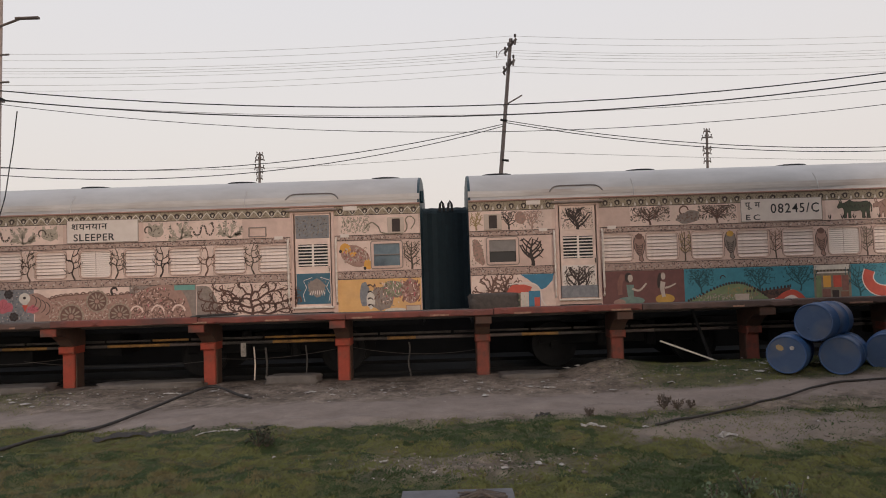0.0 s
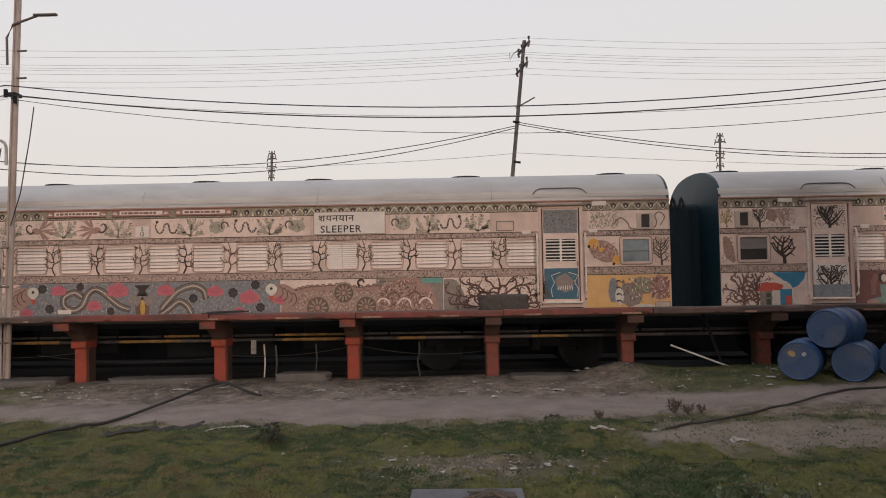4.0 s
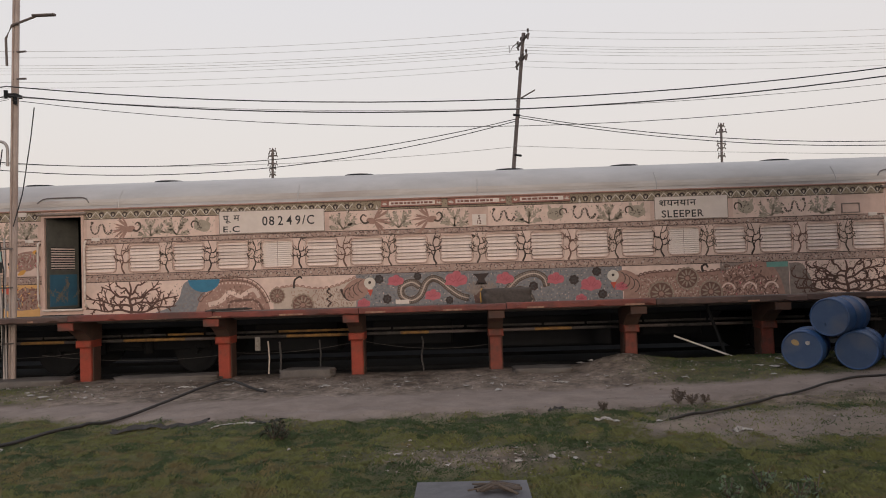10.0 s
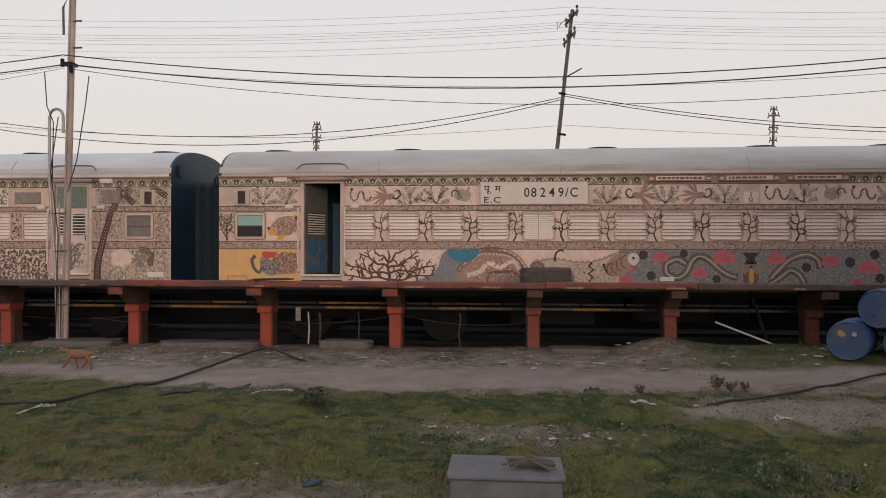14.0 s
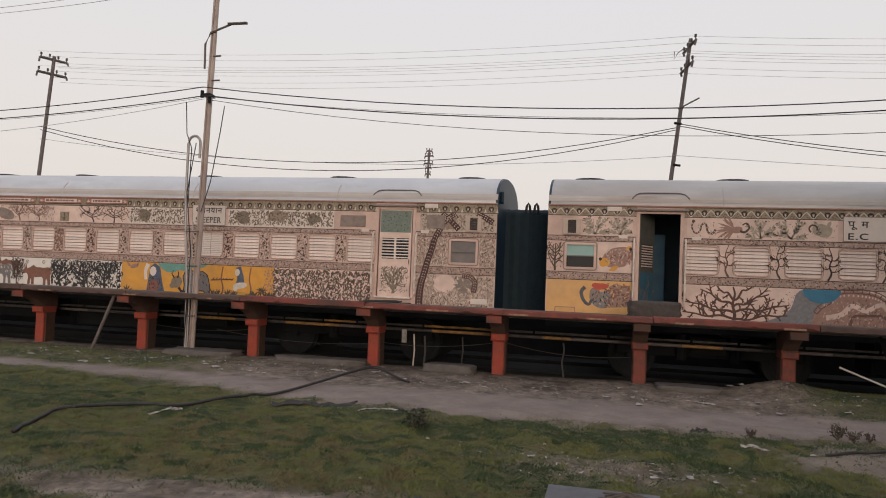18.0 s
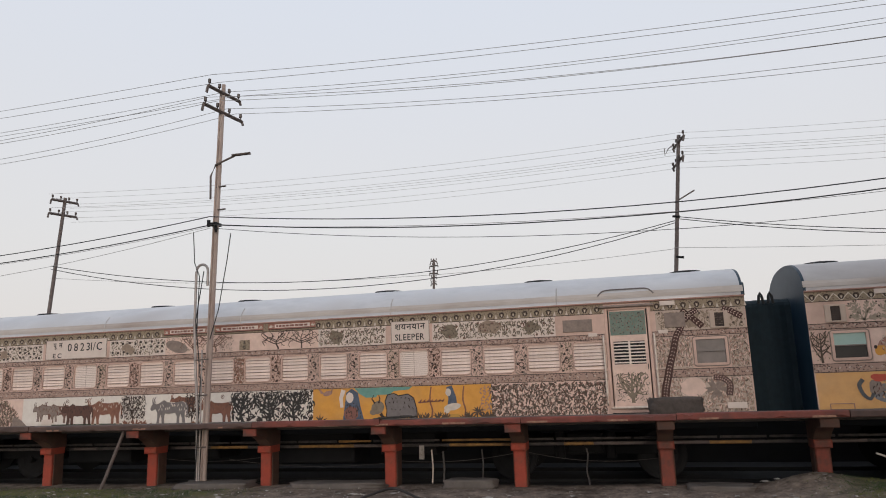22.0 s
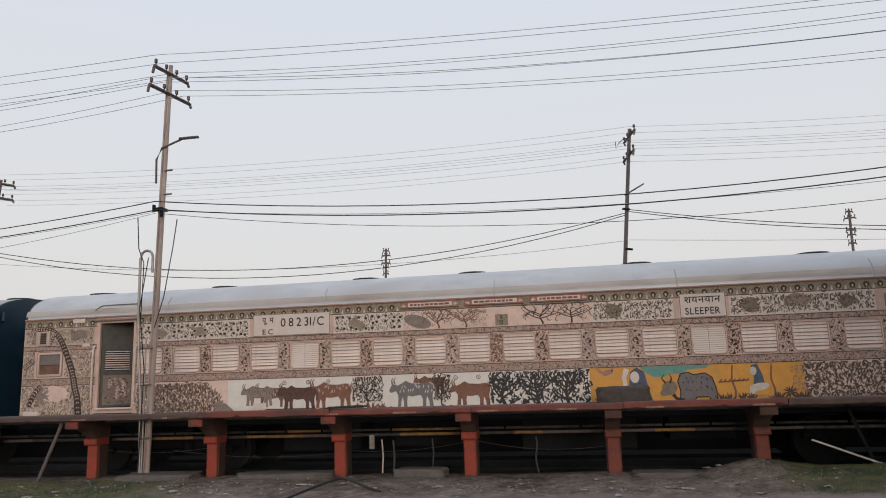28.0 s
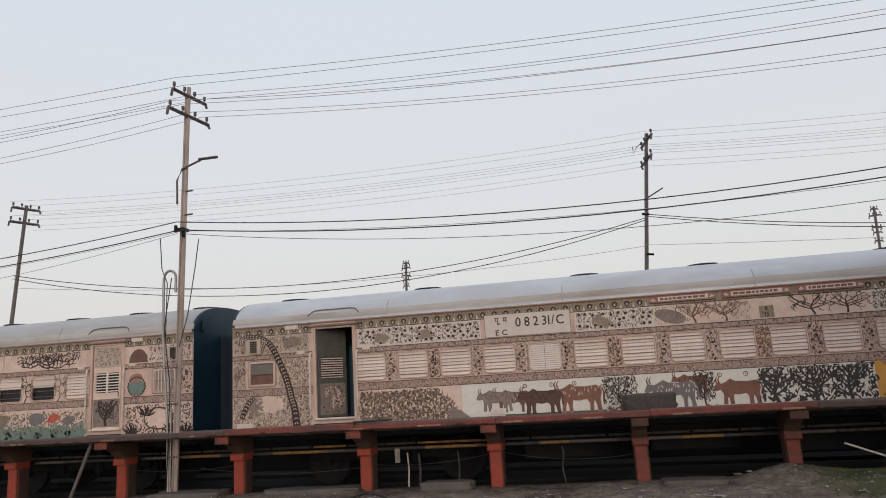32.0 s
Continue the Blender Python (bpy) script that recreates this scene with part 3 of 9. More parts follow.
def spray(geo, tips, x, z, r, rng, y, a0, a1, n=8, w=0.034):
    """A fan of wavy leaves from one root, with dark berries at some tips."""
    for k in range(n):
        a = a0 + (a1 - a0) * (k + 0.5) / n + rng.uniform(-0.12, 0.12)
        L = r * rng.uniform(0.7, 1.0)
        petal(geo, x, z, a, L, w, rng.uniform(-0.8, 0.8), y - 0.0001 * k)
        if tips is not None and rng.random() < 0.55:
            tips.blob(x + math.cos(a) * L * 1.05, z + math.sin(a) * L * 1.05, 0.017, 0.015, y - 0.001, 6)


def fill_dots(geo, x0, x1, z0, z1, n, rng, y, r=0.012):
    for _ in range(n):
        s = r * rng.uniform(0.6, 1.4)
        geo.blob(rng.uniform(x0 + s, x1 - s), rng.uniform(z0 + s, z1 - s), s, s * rng.uniform(0.6, 1), y, 6)


def lotus(geo, x, z, r, y):
    """An open flower in one outline: a half-round of broad petals over a short stalk."""
    out = []
    for k in range(29):
        a = radians(-8 + 196 * k / 28)
        q = r * (0.76 + 0.24 * abs(math.sin(3.1 * a + 0.2)) ** 0.6)
        out.append((x + math.cos(a) * q, y, z + math.sin(a) * q))
    out += [(x - r * 0.34, y, z - r * 0.20), (x, y, z - r * 0.34), (x + r * 0.34, y, z - r * 0.20)]
    return geo.add(out, [tuple(range(len(out)))])


def lotus_lines(geo, x, z, r, y):
    """The darker lines between its petals."""
    for k in range(5):
        a = radians(28 + k * 124 / 4)
        geo.ribbon([(x + math.cos(a) * r * 0.16, z + math.sin(a) * r * 0.16), (x + math.cos(a) * r * 0.80, z + math.sin(a) * r * 0.80)], 0.014, 0.006, y)


def rosette(geo, x, z, r, y, lobes=7, deep=0.2):
    """A lobed disc in one outline."""
    n = lobes * 6
    out = []
    for k in range(n):
        a = 2 * math.pi * k / n
        q = r * (1 - deep + deep * abs(math.sin(lobes * a / 2)) ** 0.7)
        out.append((x + math.cos(a) * q, y, z + math.sin(a) * q))
    return geo.add(out, [tuple(range(n))])


def peacock(tail, neck, x, z, r, face, rng, y):
    """A bird with a fanned tail and a hooked neck."""
    for k in range(10):
        a = (math.pi if face > 0 else 0) + radians(-62 + 124 * k / 9)
        petal(tail, x, z, a, r * rng.uniform(0.75, 1.05), r * 0.115, 0.5 * rng.uniform(-1, 1), y - 0.0001 * k)
    tail.blob(x + face * 0.05, z - 0.02, 0.10, 0.065, y - 0.001, 12, 0.2 * face)
    pts = smooth_line([(x + face * 0.10, z - 0.04), (x + face * 0.19, z - 0.06), (x + face * 0.26, z + 0.03), (x + face * 0.21, z + 0.11), (x + face * 0.14, z + 0.07)], 4)
    neck.ribbon(pts, 0.045, 0.022, y - 0.0014)


def berry_bush(leaf, dots, x, z0, z1, half, rng, y):
    """A spreading leafy plant with dark berries at its tips."""
    for k in range(6):
        a = radians(20 + 140 * k / 5 + rng.uniform(-8, 8))
        L = min(half / max(abs(math.cos(a)), 0.2), (z1 - z0) / max(math.sin(a), 0.2)) * rng.uniform(0.85, 0.98)
        pts = bent(x, z0 + 0.01, x + math.cos(a) * L, z0 + 0.01 + math.sin(a) * L, rng.uniform(-0.15, 0.15))
        leaf.ribbon(pts, 0.024, 0.016, y)
        for q in (2, 3, 4, 5):
            for e in (-1, 1):
                petal(leaf, pts[q][0], pts[q][1], a + e * rng.uniform(0.5, 0.9), rng.uniform(0.065, 0.10), 0.034, 0.3 * e, y - 0.0003)
        dots.blob(pts[6][0], pts[6][1], 0.017, 0.015, y - 0.001, 7)
    for _ in range(2):
        dots.blob(x + half * rng.uniform(-1, 1), rng.uniform(z0, z1), 0.015, 0.013, y - 0.001, 7)


def band_snake(geo, pale, x, z, w, rng, y):
    """A looping serpent with a raised head and pale spots."""
    e = rng.choice((-1, 1))
    pts = smooth_line([(x - e * w * 0.48, z - 0.02), (x - e * w * 0.38, z - 0.10), (x - e * w * 0.22, z - 0.07), (x - e * w * 0.14, z + 0.08), (x, z + 0.06), (x + e * w * 0.06, z - 0.06), (x + e * w * 0.22, z - 0.10), (x + e * w * 0.34, z + 0.02), (x + e * w * 0.28, z + 0.12)], 4)
    geo.ribbon(pts, 0.040, 0.026, y)
    geo.blob(pts[-1][0], pts[-1][1] + 0.01, 0.034, 0.028, y - 0.0003, 8)
    for px, pz in pts[2:-2:2]:
        pale.blob(px, pz, 0.011, 0.010, y - 0.0008, 6)


def horned_head(geo, ink, x, z, r, rng, y):
    """A grey beast's head with ears and a curling trunk or horn."""
    e = rng.choice((-1, 1))
    geo.blob(x, z, r, r * 0.72, y, 14, 0.15 * e, 0.08, rng)
    for q in (-1, 1):
        petal(geo, x + q * r * 0.5, z + r * 0.4, math.pi / 2 - q * 0.5, r * 0.75, r * 0.4, 0, y - 0.0003)
    ink.ring(x + e * r * 0.9, z + 0.03, 0.055, 0.083, y - 0.0006, 14, -0.4, 4.2)
    for k in range(9):
        petal(ink, x + rng.uniform(-0.6, 0.5) * r, z + rng.uniform(-0.5, 0.4) * r, rng.uniform(0, 6.28), 0.05, 0.014, 0.8, y - 0.0008)


COW = ((-0.62, 0.50), (-0.66, 0.58), (-0.61, 0.72), (-0.53, 0.80), (-0.45, 0.75), (-0.35, 0.80), (-0.22, 0.91), (-0.10, 0.82), (0.15, 0.80), (0.38, 0.84), (0.48, 0.76), (0.51, 0.60), (0.47, 0.42), (0.47, 0.22), (0.49, 0.02), (0.39, 0.02), (0.37, 0.22), (0.33, 0.36), (0.30, 0.22), (0.30, 0.02), (0.21, 0.02), (0.21, 0.28), (0.15, 0.40), (-0.05, 0.36), (-0.17, 0.38), (-0.19, 0.20), (-0.18, 0.02), (-0.27, 0.02), (-0.28, 0.22), (-0.31, 0.34), (-0.34, 0.20), (-0.35, 0.02), (-0.44, 0.02), (-0.42, 0.26), (-0.43, 0.44), (-0.48, 0.55), (-0.55, 0.52))


def beast(geo, x, z, L, y, face=-1, horn=True):
    """A humped ox in flat paint: one contour with its legs, horns, ear and tail."""
    H = L * 0.73
    geo.add([(x - face * px * L, y, z + pz * H) for px, pz in COW][::(1 if face < 0 else -1)], [tuple(range(len(COW)))])
    if horn:
        for s in (-0.50, -0.56):
            geo.ribbon([(x - face * s * L, z + 0.76 * H), (x - face * (s - 0.03) * L, z + 0.92 * H), (x - face * (s + 0.02) * L, z + 1.02 * H)], L * 0.05, L * 0.015, y)
        geo.ribbon([(x - face * -0.46 * L, z + 0.74 * H), (x - face * -0.38 * L, z + 0.68 * H)], L * 0.05, L * 0.02, y - 0.0004)
    geo.ribbon([(x - face * 0.48 * L, z + 0.80 * H), (x - face * 0.55 * L, z + 0.62 * H), (x - face * 0.54 * L, z + 0.30 * H)], L * 0.03, L * 0.05, y - 0.0004)


def hide_marks(p, x, z, L, y, ink, rng, face=-1):
    """Folds and hairs drawn on an ox."""
    H, g = L * 0.73, Geo()
    for k in range(16):
        px = -0.38 + 0.82 * k / 15
        petal(g, x - face * px * L, z + (0.46 + 0.26 * rng.random()) * H, rng.uniform(1.0, 2.2), 0.10 * L, 0.018 * L + 0.006, rng.uniform(-1, 1), y)
    pts = [(x - face * px * L, z + pz * H) for px, pz in COW]
    for a, b in zip(pts, pts[1:]):
        if rng.random() < 0.7:
            g.ribbon([a, b], 0.012, 0.012, y - 0.0003)
    return tagged(part("painted_brushwork", g, ink, p, dz=-ZR), kind="stuff")


def bird(geo, x, z, s, y, face=1):
    geo.blob(x, z, s * 0.5, s * 0.24, y, 12, 0.25 * face)
    geo.ribbon([(x + face * s * 0.35, z + s * 0.1), (x + face * s * 0.45, z + s * 0.35), (x + face * s * 0.38, z + s * 0.55), (x + face * s * 0.55, z + s * 0.6)], s * 0.16, s * 0.06, y)
    for k in range(4):
        geo.ribbon([(x - face * s * 0.4, z), (x - face * s * (0.75 + 0.08 * k), z + s * (0.02 + 0.16 * k))], s * 0.05, s * 0.13, y - 0.0003 * k)


# ---- the train ----
ZR = -0.42
FACE = 14.3
HALF = 10.55
GUT, TOPB, MID1, MID0, SILL1, SILL0, LOWB = 2.98, 2.775, 2.37, 2.27, 1.65, 1.50, 0.78
CENTRES = {"A": 11.03, "B": -11.04, "C": -33.17, "D": -55.44}
WIN = [(-8.5 + i) * 0.898 for i in range(18)]
WINW, WINZ0, WINZ1 = 0.62, 1.70, 2.23
DOORW = (8.01, 8.78)
YP = -0.004


def wall_panel(geo, xs, zs, holes, y0, y1):
    """A wall sheet with through openings: cells of the grid that lie in a hole are left out, and the reveals are closed."""
    xs, zs = sorted(set(xs)), sorted(set(zs))
    inside = lambda x, z: any(a < x < b and c < z < d for a, b, c, d in holes)
    nx, nz = len(xs), len(zs)
    o = len(geo.v)
    for y in (y0, y1):
        geo.v.extend((x, y, z) for z in zs for x in xs)
    idx = lambda i, j, s: o + s * nx * nz + j * nx + i
    solid = lambda i, j: 0 <= i < nx - 1 and 0 <= j < nz - 1 and not inside((xs[i] + xs[i + 1]) / 2, (zs[j] + zs[j + 1]) / 2)
    for i in range(nx - 1):
        for j in range(nz - 1):
            if not solid(i, j):
                continue
            geo.f.append((idx(i, j, 0), idx(i + 1, j, 0), idx(i + 1, j + 1, 0), idx(i, j + 1, 0)))
            geo.f.append((idx(i, j, 1), idx(i, j + 1, 1), idx(i + 1, j + 1, 1), idx(i + 1, j, 1)))
            for (p, q), (a, b), (c, d) in (((i - 1, j), (i, j), (i, j + 1)), ((i + 1, j), (i + 1, j + 1), (i + 1, j)), ((i, j - 1), (i + 1, j), (i, j)), ((i, j + 1), (i, j + 1), (i + 1, j + 1))):
                if not solid(p, q):
                    geo.f.append((idx(a, b, 0), idx(c, d, 0), idx(c, d, 1), idx(a, b, 1)))


SHARED = {}


def shared(key, make):
    if key not in SHARED:
        SHARED[key] = make()
    return SHARED[key]


def slat_mesh(w, d):
    g = Geo()
    g.add([(-w / 2, -0.006, -d * 0.44), (w / 2, -0.006, -d * 0.44), (w / 2, 0.010, d * 0.40), (-w / 2, 0.010, d * 0.40), (-w / 2, 0.010, -d * 0.48), (w / 2, 0.010, -d * 0.48)], [(0, 1, 2, 3), (4, 5, 1, 0)])
    return g.mesh("slat", SHUT, 0)


def window_unit(coach, u, kind):
    """A louvred window: rounded frame, shutter with its slats, and horizontal bars. kind: shut, escape or open."""
    zc, h = (WINZ0 + WINZ1) / 2, WINZ1 - WINZ0

    def fr():
        g = Geo()
        frame_ring(g, WINW + 0.03, h + 0.03, 0.085, 0.022, -0.010, 0.03)
        return g.mesh("window", CREAM, 0)

    def line():
        g = Geo()
        frame_ring(g, WINW + 0.046, h + 0.046, 0.10, 0.008, -0.009, -0.004)
        return g.mesh("painted_outline", OUTL, 0)

    w = part("window", shared("win_frame", fr), CREAM, coach, loc=(u, 0, zc - ZR))
    part("painted_outline", shared("win_line", line), OUTL, w)
    if kind == "open":
        # sheet across the opening, coloured near black for the unlit inside
        part("pane", shared("win_dark", lambda: Geo().box(-WINW / 2, WINW / 2, 0.06, 0.07, -h / 2, h / 2).mesh("pane", DARKPANE, 0)), DARKPANE, w, "near-black sheet for the unlit interior behind bars")
        part("shutter", shared("win_half", lambda: Geo().cbox(-WINW / 2, WINW / 2, 0.018, 0.03, 0.02, h / 2, 0.004).mesh("shutter", SHUT, 0)), SHUT, w, "half-raised cream shutter")
        n_slat = 0
    else:
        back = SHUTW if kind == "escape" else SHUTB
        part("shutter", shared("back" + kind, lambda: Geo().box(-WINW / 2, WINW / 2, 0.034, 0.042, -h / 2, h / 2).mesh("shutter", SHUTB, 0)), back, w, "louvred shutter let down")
        n_slat = 13 if kind == "escape" else 8
    d = h / max(n_slat, 1)
    for k in range(n_slat):
        z = -h / 2 + d * (k + 0.5)
        if kind == "escape":
            for s in (-1, 1):
                part("slat", shared("slat_esc", lambda: white(slat_mesh(WINW / 2 - 0.012, d))), SHUTW, w, loc=(s * (WINW / 4 - 0.001), 0.020, z))
        else:
            part("slat", shared("slat", lambda: slat_mesh(WINW - 0.02, d)), SHUT, w, loc=(0, 0.020, z))
    if kind != "escape":
        for k in range(4):
            part("window_bar", shared("win_bar", lambda: Geo().tube([(-WINW / 2, 0, 0), (WINW / 2, 0, 0)], 0.0048, 6, False).mesh("window_bar", ASH, 0)), ASH, w, loc=(0, 0, -h / 2 + h * (k + 0.6) / 4.2))
    return w


def white(me):
    me.materials[0] = SHUTW
    return me


def cpart(coach, name, geo, mat, label="", smooth=False):
    return part(name, geo, mat, coach, label, dz=-ZR, smooth=smooth)


def roof_profile(n=18):
    pts = []
    for k in range(n + 1):
        a = math.pi * k / n
        c, s = math.cos(a), math.sin(a)
        pts.append((1.62 - 1.62 * math.copysign(abs(c) ** 0.86, c), GUT + 0.68 * abs(s) ** 0.9))
    return pts


def build_coach(key, label, spec):
    rng = random.Random(spec["seed"])
    coach = thing("sleeper_coach", label, "railway coach", (CENTRES[key], FACE, ZR), "coaches of the train")
    dl, dr = (-DOORW[1], -DOORW[0]), DOORW
    tw = [(-10.17, -9.62), (9.60, 10.14)]
    tv = [(-10.22, -9.93), (9.93, 10.20)]
    holes = [(u - WINW / 2, u + WINW / 2, WINZ0, WINZ1) for u in WIN]
    holes += [(a, b, 0.98, 2.86) for a, b in (dl, dr)]
    holes += [(a, b, 1.74, 2.20) for a, b in tw] + [(a, b, 2.42, 2.68) for a, b in tv]
    xs, zs = [-HALF, HALF], [LOWB, GUT]
    for a, b, c, d in holes:
        xs += [a, b]
        zs += [c, d]
    g = Geo()
    wall_panel(g, xs, zs, holes, 0.0, 0.05)
    cpart(coach, "side_wall", g, CREAM, "cream painted steel side wall")
    g = Geo().box(-HALF, HALF, 3.19, 3.24, LOWB, GUT)
    cpart(coach, "far_side_wall", g, CREAM)
    # roof shell, with its edges closed
    prof = roof_profile()
    stations = [-HALF, -HALF + 0.05] + [-HALF + 2 * HALF * k / 12 for k in range(1, 12)] + [HALF - 0.05, HALF]
    vs, fs = [], []
    for i, x in enumerate(stations):
        k = 0.975 if i in (0, len(stations) - 1) else 1.0
        vs += [(x, 1.62 + (y - 1.62) * k, GUT + (z - GUT) * k) for y, z in prof]
    n = len(prof)
    for i in range(len(stations) - 1):
        for k in range(n - 1):
            fs.append((i * n + k, (i + 1) * n + k, (i + 1) * n + k + 1, i * n + k + 1))
    roof = cpart(coach, "roof", Geo().add(vs, fs), spec["roof"], "silver-grey weathered steel roof", True)
    for x in (-7.25, -3.6, 0.0, 3.55, 7.05):
        sg = Geo()
        pts = [(x, y - 0.004 * (1 - y / 1.62), z + 0.004) for y, z in roof_profile(18)[:4]]
        sg.tube(pts, 0.011, 5, False)
        part("roof_seam", sg, ROOF, roof, dz=-ZR)
    foot = roof_profile(36)[1:4]
    rim = Geo()
    rim.v += [(-HALF + 2 * HALF * k / 40, y - 0.004, z - (0.03 * abs(noise.noise((k * 0.7, 1, rng.random() * 0.01))) if j == 2 else 0)) for k in range(41) for j, (y, z) in enumerate(foot)]
    rim.f += [(3 * k + j, 3 * k + 3 + j, 3 * k + 4 + j, 3 * k + 1 + j) for k in range(40) for j in range(2)]
    part("roof_grime", rim, GRIME, roof, "brown grime along the roof edge", dz=-ZR)
    gg = Geo().cbox(-HALF, HALF, -0.035, 0.02, GUT - 0.022, GUT + 0.012, 0.008)
    part("gutter", gg, ROSE, roof, "rust-brown gutter strip", dz=-ZR)
    for dx in (dl, dr):
        m = (dx[0] + dx[1]) / 2
        dg = Geo()
        pr = roof_profile(36)
        low, top = pr[2], pr[4]
        lerp = lambda f: (low[0] + (top[0] - low[0]) * f - 0.010, low[1] + (top[1] - low[1]) * f + 0.004)
        pts = [(m - 0.53, *lerp(0)), (m - 0.50, *lerp(0.35)), (m - 0.45, *lerp(0.75)), (m - 0.38, *lerp(0.95)), (m - 0.28, *lerp(1)), (m + 0.28, *lerp(1)), (m + 0.38, *lerp(0.95)), (m + 0.45, *lerp(0.75)), (m + 0.50, *lerp(0.35)), (m + 0.53, *lerp(0))]
        dg.tube(pts, 0.013, 6)
        part("drip_strip", dg, BULL, roof, dz=-ZR)
        hood = Geo().cbox(dx[0] - 0.12, dx[1] + 0.12, -0.075, 0.0, 2.875, 2.925, 0.012)
        cpart(coach, "door_hood", hood, ASH)
    for x in spec["vents"]:
        vg = Geo()
        for z, w, d in ((3.650, 0.30, 0.26), (3.685, 0.36, 0.30), (3.712, 0.345, 0.28), (3.724, 0.20, 0.16)):
            vg.v += [(x + math.cos(2 * math.pi * k / 14) * w * 0.95, 1.62 + math.sin(2 * math.pi * k / 14) * d, z) for k in range(14)]
        o = len(vg.v) - 56
        for r in range(3):
            vg.f += [(o + r * 14 + k, o + r * 14 + (k + 1) % 14, o + (r + 1) * 14 + (k + 1) % 14, o + (r + 1) * 14 + k) for k in range(14)]
        vg.f.append(tuple(range(o + 42, o + 56)))
        part("roof_vent", vg, VENT, roof, "low black roof ventilator", dz=-ZR)
    # end walls, arched like the roof, with the doorway of the gangway
    for sx, mat in ((-1, spec["ends"][0]), (1, spec["ends"][1])):
        eg = Geo()
        out = [(0.0, LOWB)] + roof_profile(18) + [(3.24, LOWB)]
        x0, x1 = sx * (HALF - 0.06), sx * (HALF + 0.002)
        m = len(out)
        eg.add([(x0, y, z) for y, z in out] + [(x1, y * 0.992 + 0.012, z - 0.004) for y, z in out], [tuple(range(m)), tuple(range(m, 2 * m))[::-1]] + [(k, (k + 1) % m, m + (k + 1) % m, m + k) for k in range(m)])
        cpart(coach, "end_wall", eg, mat, "dark blue painted end wall")
        bg_ = Geo()
        for k in range(3):
            xa = sx * (HALF + 0.2124 * k)
            xb = sx * (HALF + 0.2124 * (k + 0.5))
            for x, y0, y1, zt in ((xa, 1.16, 2.08, 3.02), (xb, 1.188, 2.052, 3.01)):
                arc = [(x, y0, 0.75)] + [(x, 1.62 + (1.62 - y0) * -math.cos(math.pi * q / 8), zt - 0.16 + 0.16 * math.sin(math.pi * q / 8)) for q in range(9)] + [(x, y1, 0.75)]
                bg_.v += arc
        rings = len(bg_.v) // 11
        bg_.f += [(r * 11 + q, r * 11 + q + 1, (r + 1) * 11 + q + 1, (r + 1) * 11 + q) for r in range(rings - 1) for q in range(10)]
        cpart(coach, "gangway_bellows", bg_, BELLOW, "folded dark blue-black bellows")
        lg = Geo()
        for q in (0.36, 0.54) if sx < 0 else ():
            xx = sx * (HALF + q)
            lg.tube([(xx - 0.05, 1.14, 2.90), (xx - 0.03, 1.16, 3.06), (xx, 1.18, 3.12), (xx + 0.03, 1.18, 3.06), (xx + 0.05, 1.16, 2.90)], 0.028, 7)
        if sx < 0:
            cpart(coach, "bellows_strap", lg, VENT, "black hooped strap")
        if sx < 0:
            continue
        br = Geo().cbox(min(sx * HALF, sx * (HALF + 0.07)), max(sx * HALF, sx * (HALF + 0.07)), 0.30, 0.46, 3.02, 3.26, 0.03)
        cpart(coach, "end_bracket", br, mat)
    # windows
    for i, u in enumerate(WIN):
        window_unit(coach, u, "escape" if i in spec["escape"] else "open" if i in spec["open"] else "shut")
    # lavatory windows and their small vents
    for (a, b), style in zip(tw, spec["lav"]):
        w, c = b - a, (a + b) / 2
        fg = Geo()
        frame_ring(fg, w + 0.07, 0.53, 0.05, 0.045, -0.02, 0.03, 0, 0)
        win = part("lavatory_window", fg, CREAM, coach, loc=(c, 0, 1.97 - ZR))
        top, low = style
        part("upper_pane", Geo().box(-w / 2, w / 2, 0.012, 0.02, 0.0, 0.23), top, win)
        part("lower_pane", Geo().box(-w / 2, w / 2, 0.022, 0.03, -0.23, 0.0), low, win)
        part("transom", Geo().cbox(-w / 2, w / 2, -0.004, 0.02, -0.012, 0.012, 0.004), GREYPANE, win)
        line = Geo()
        frame_ring(line, w + 0.11, 0.57, 0.06, 0.02, -0.012, -0.004)
        part("painted_outline", line, ASH, win)
    for a, b in tv:
        w, c = b - a, (a + b) / 2
        fg = Geo()
        o = w / 2 + 0.03
        fg.cbox(-o, -0.075, -0.03, 0.03, -0.16, 0.16, 0.006).cbox(0.085, o, -0.03, 0.03, -0.16, 0.16, 0.006)
        fg.cbox(-0.075, 0.085, -0.028, 0.03, 0.13, 0.16, 0.004).cbox(-0.075, 0.085, -0.034, 0.03, -0.16, -0.13, 0.004)
        win = part("vent_window", fg, TANL, coach, loc=(c, 0, 2.55 - ZR))
        lg = Geo().box(-0.075, 0.085, -0.006, 0.03, -0.13, 0.13)
        for k in range(6):
            z = -0.10 + 0.040 * k
            lg.add([(-0.073, -0.018, z - 0.016), (0.083, -0.018, z - 0.016), (0.083, -0.008, z + 0.016), (-0.073, -0.008, z + 0.016)], [(0, 1, 2, 3)])
        part("vent_louvre", lg, VENTB, win, "dark brown slats")
    # doors
    for (a, b), d in zip((dl, dr), spec["doors"]):
        door_unit(coach, a, b, d, rng, key == "A")
    for x in (-9.26, 9.16):
        cpart(coach, "end_box", Geo().cbox(x - 0.14, x + 0.14, -0.03, 0.0, 2.865, 2.955, 0.008), PLATE, "small white box on the cornice")
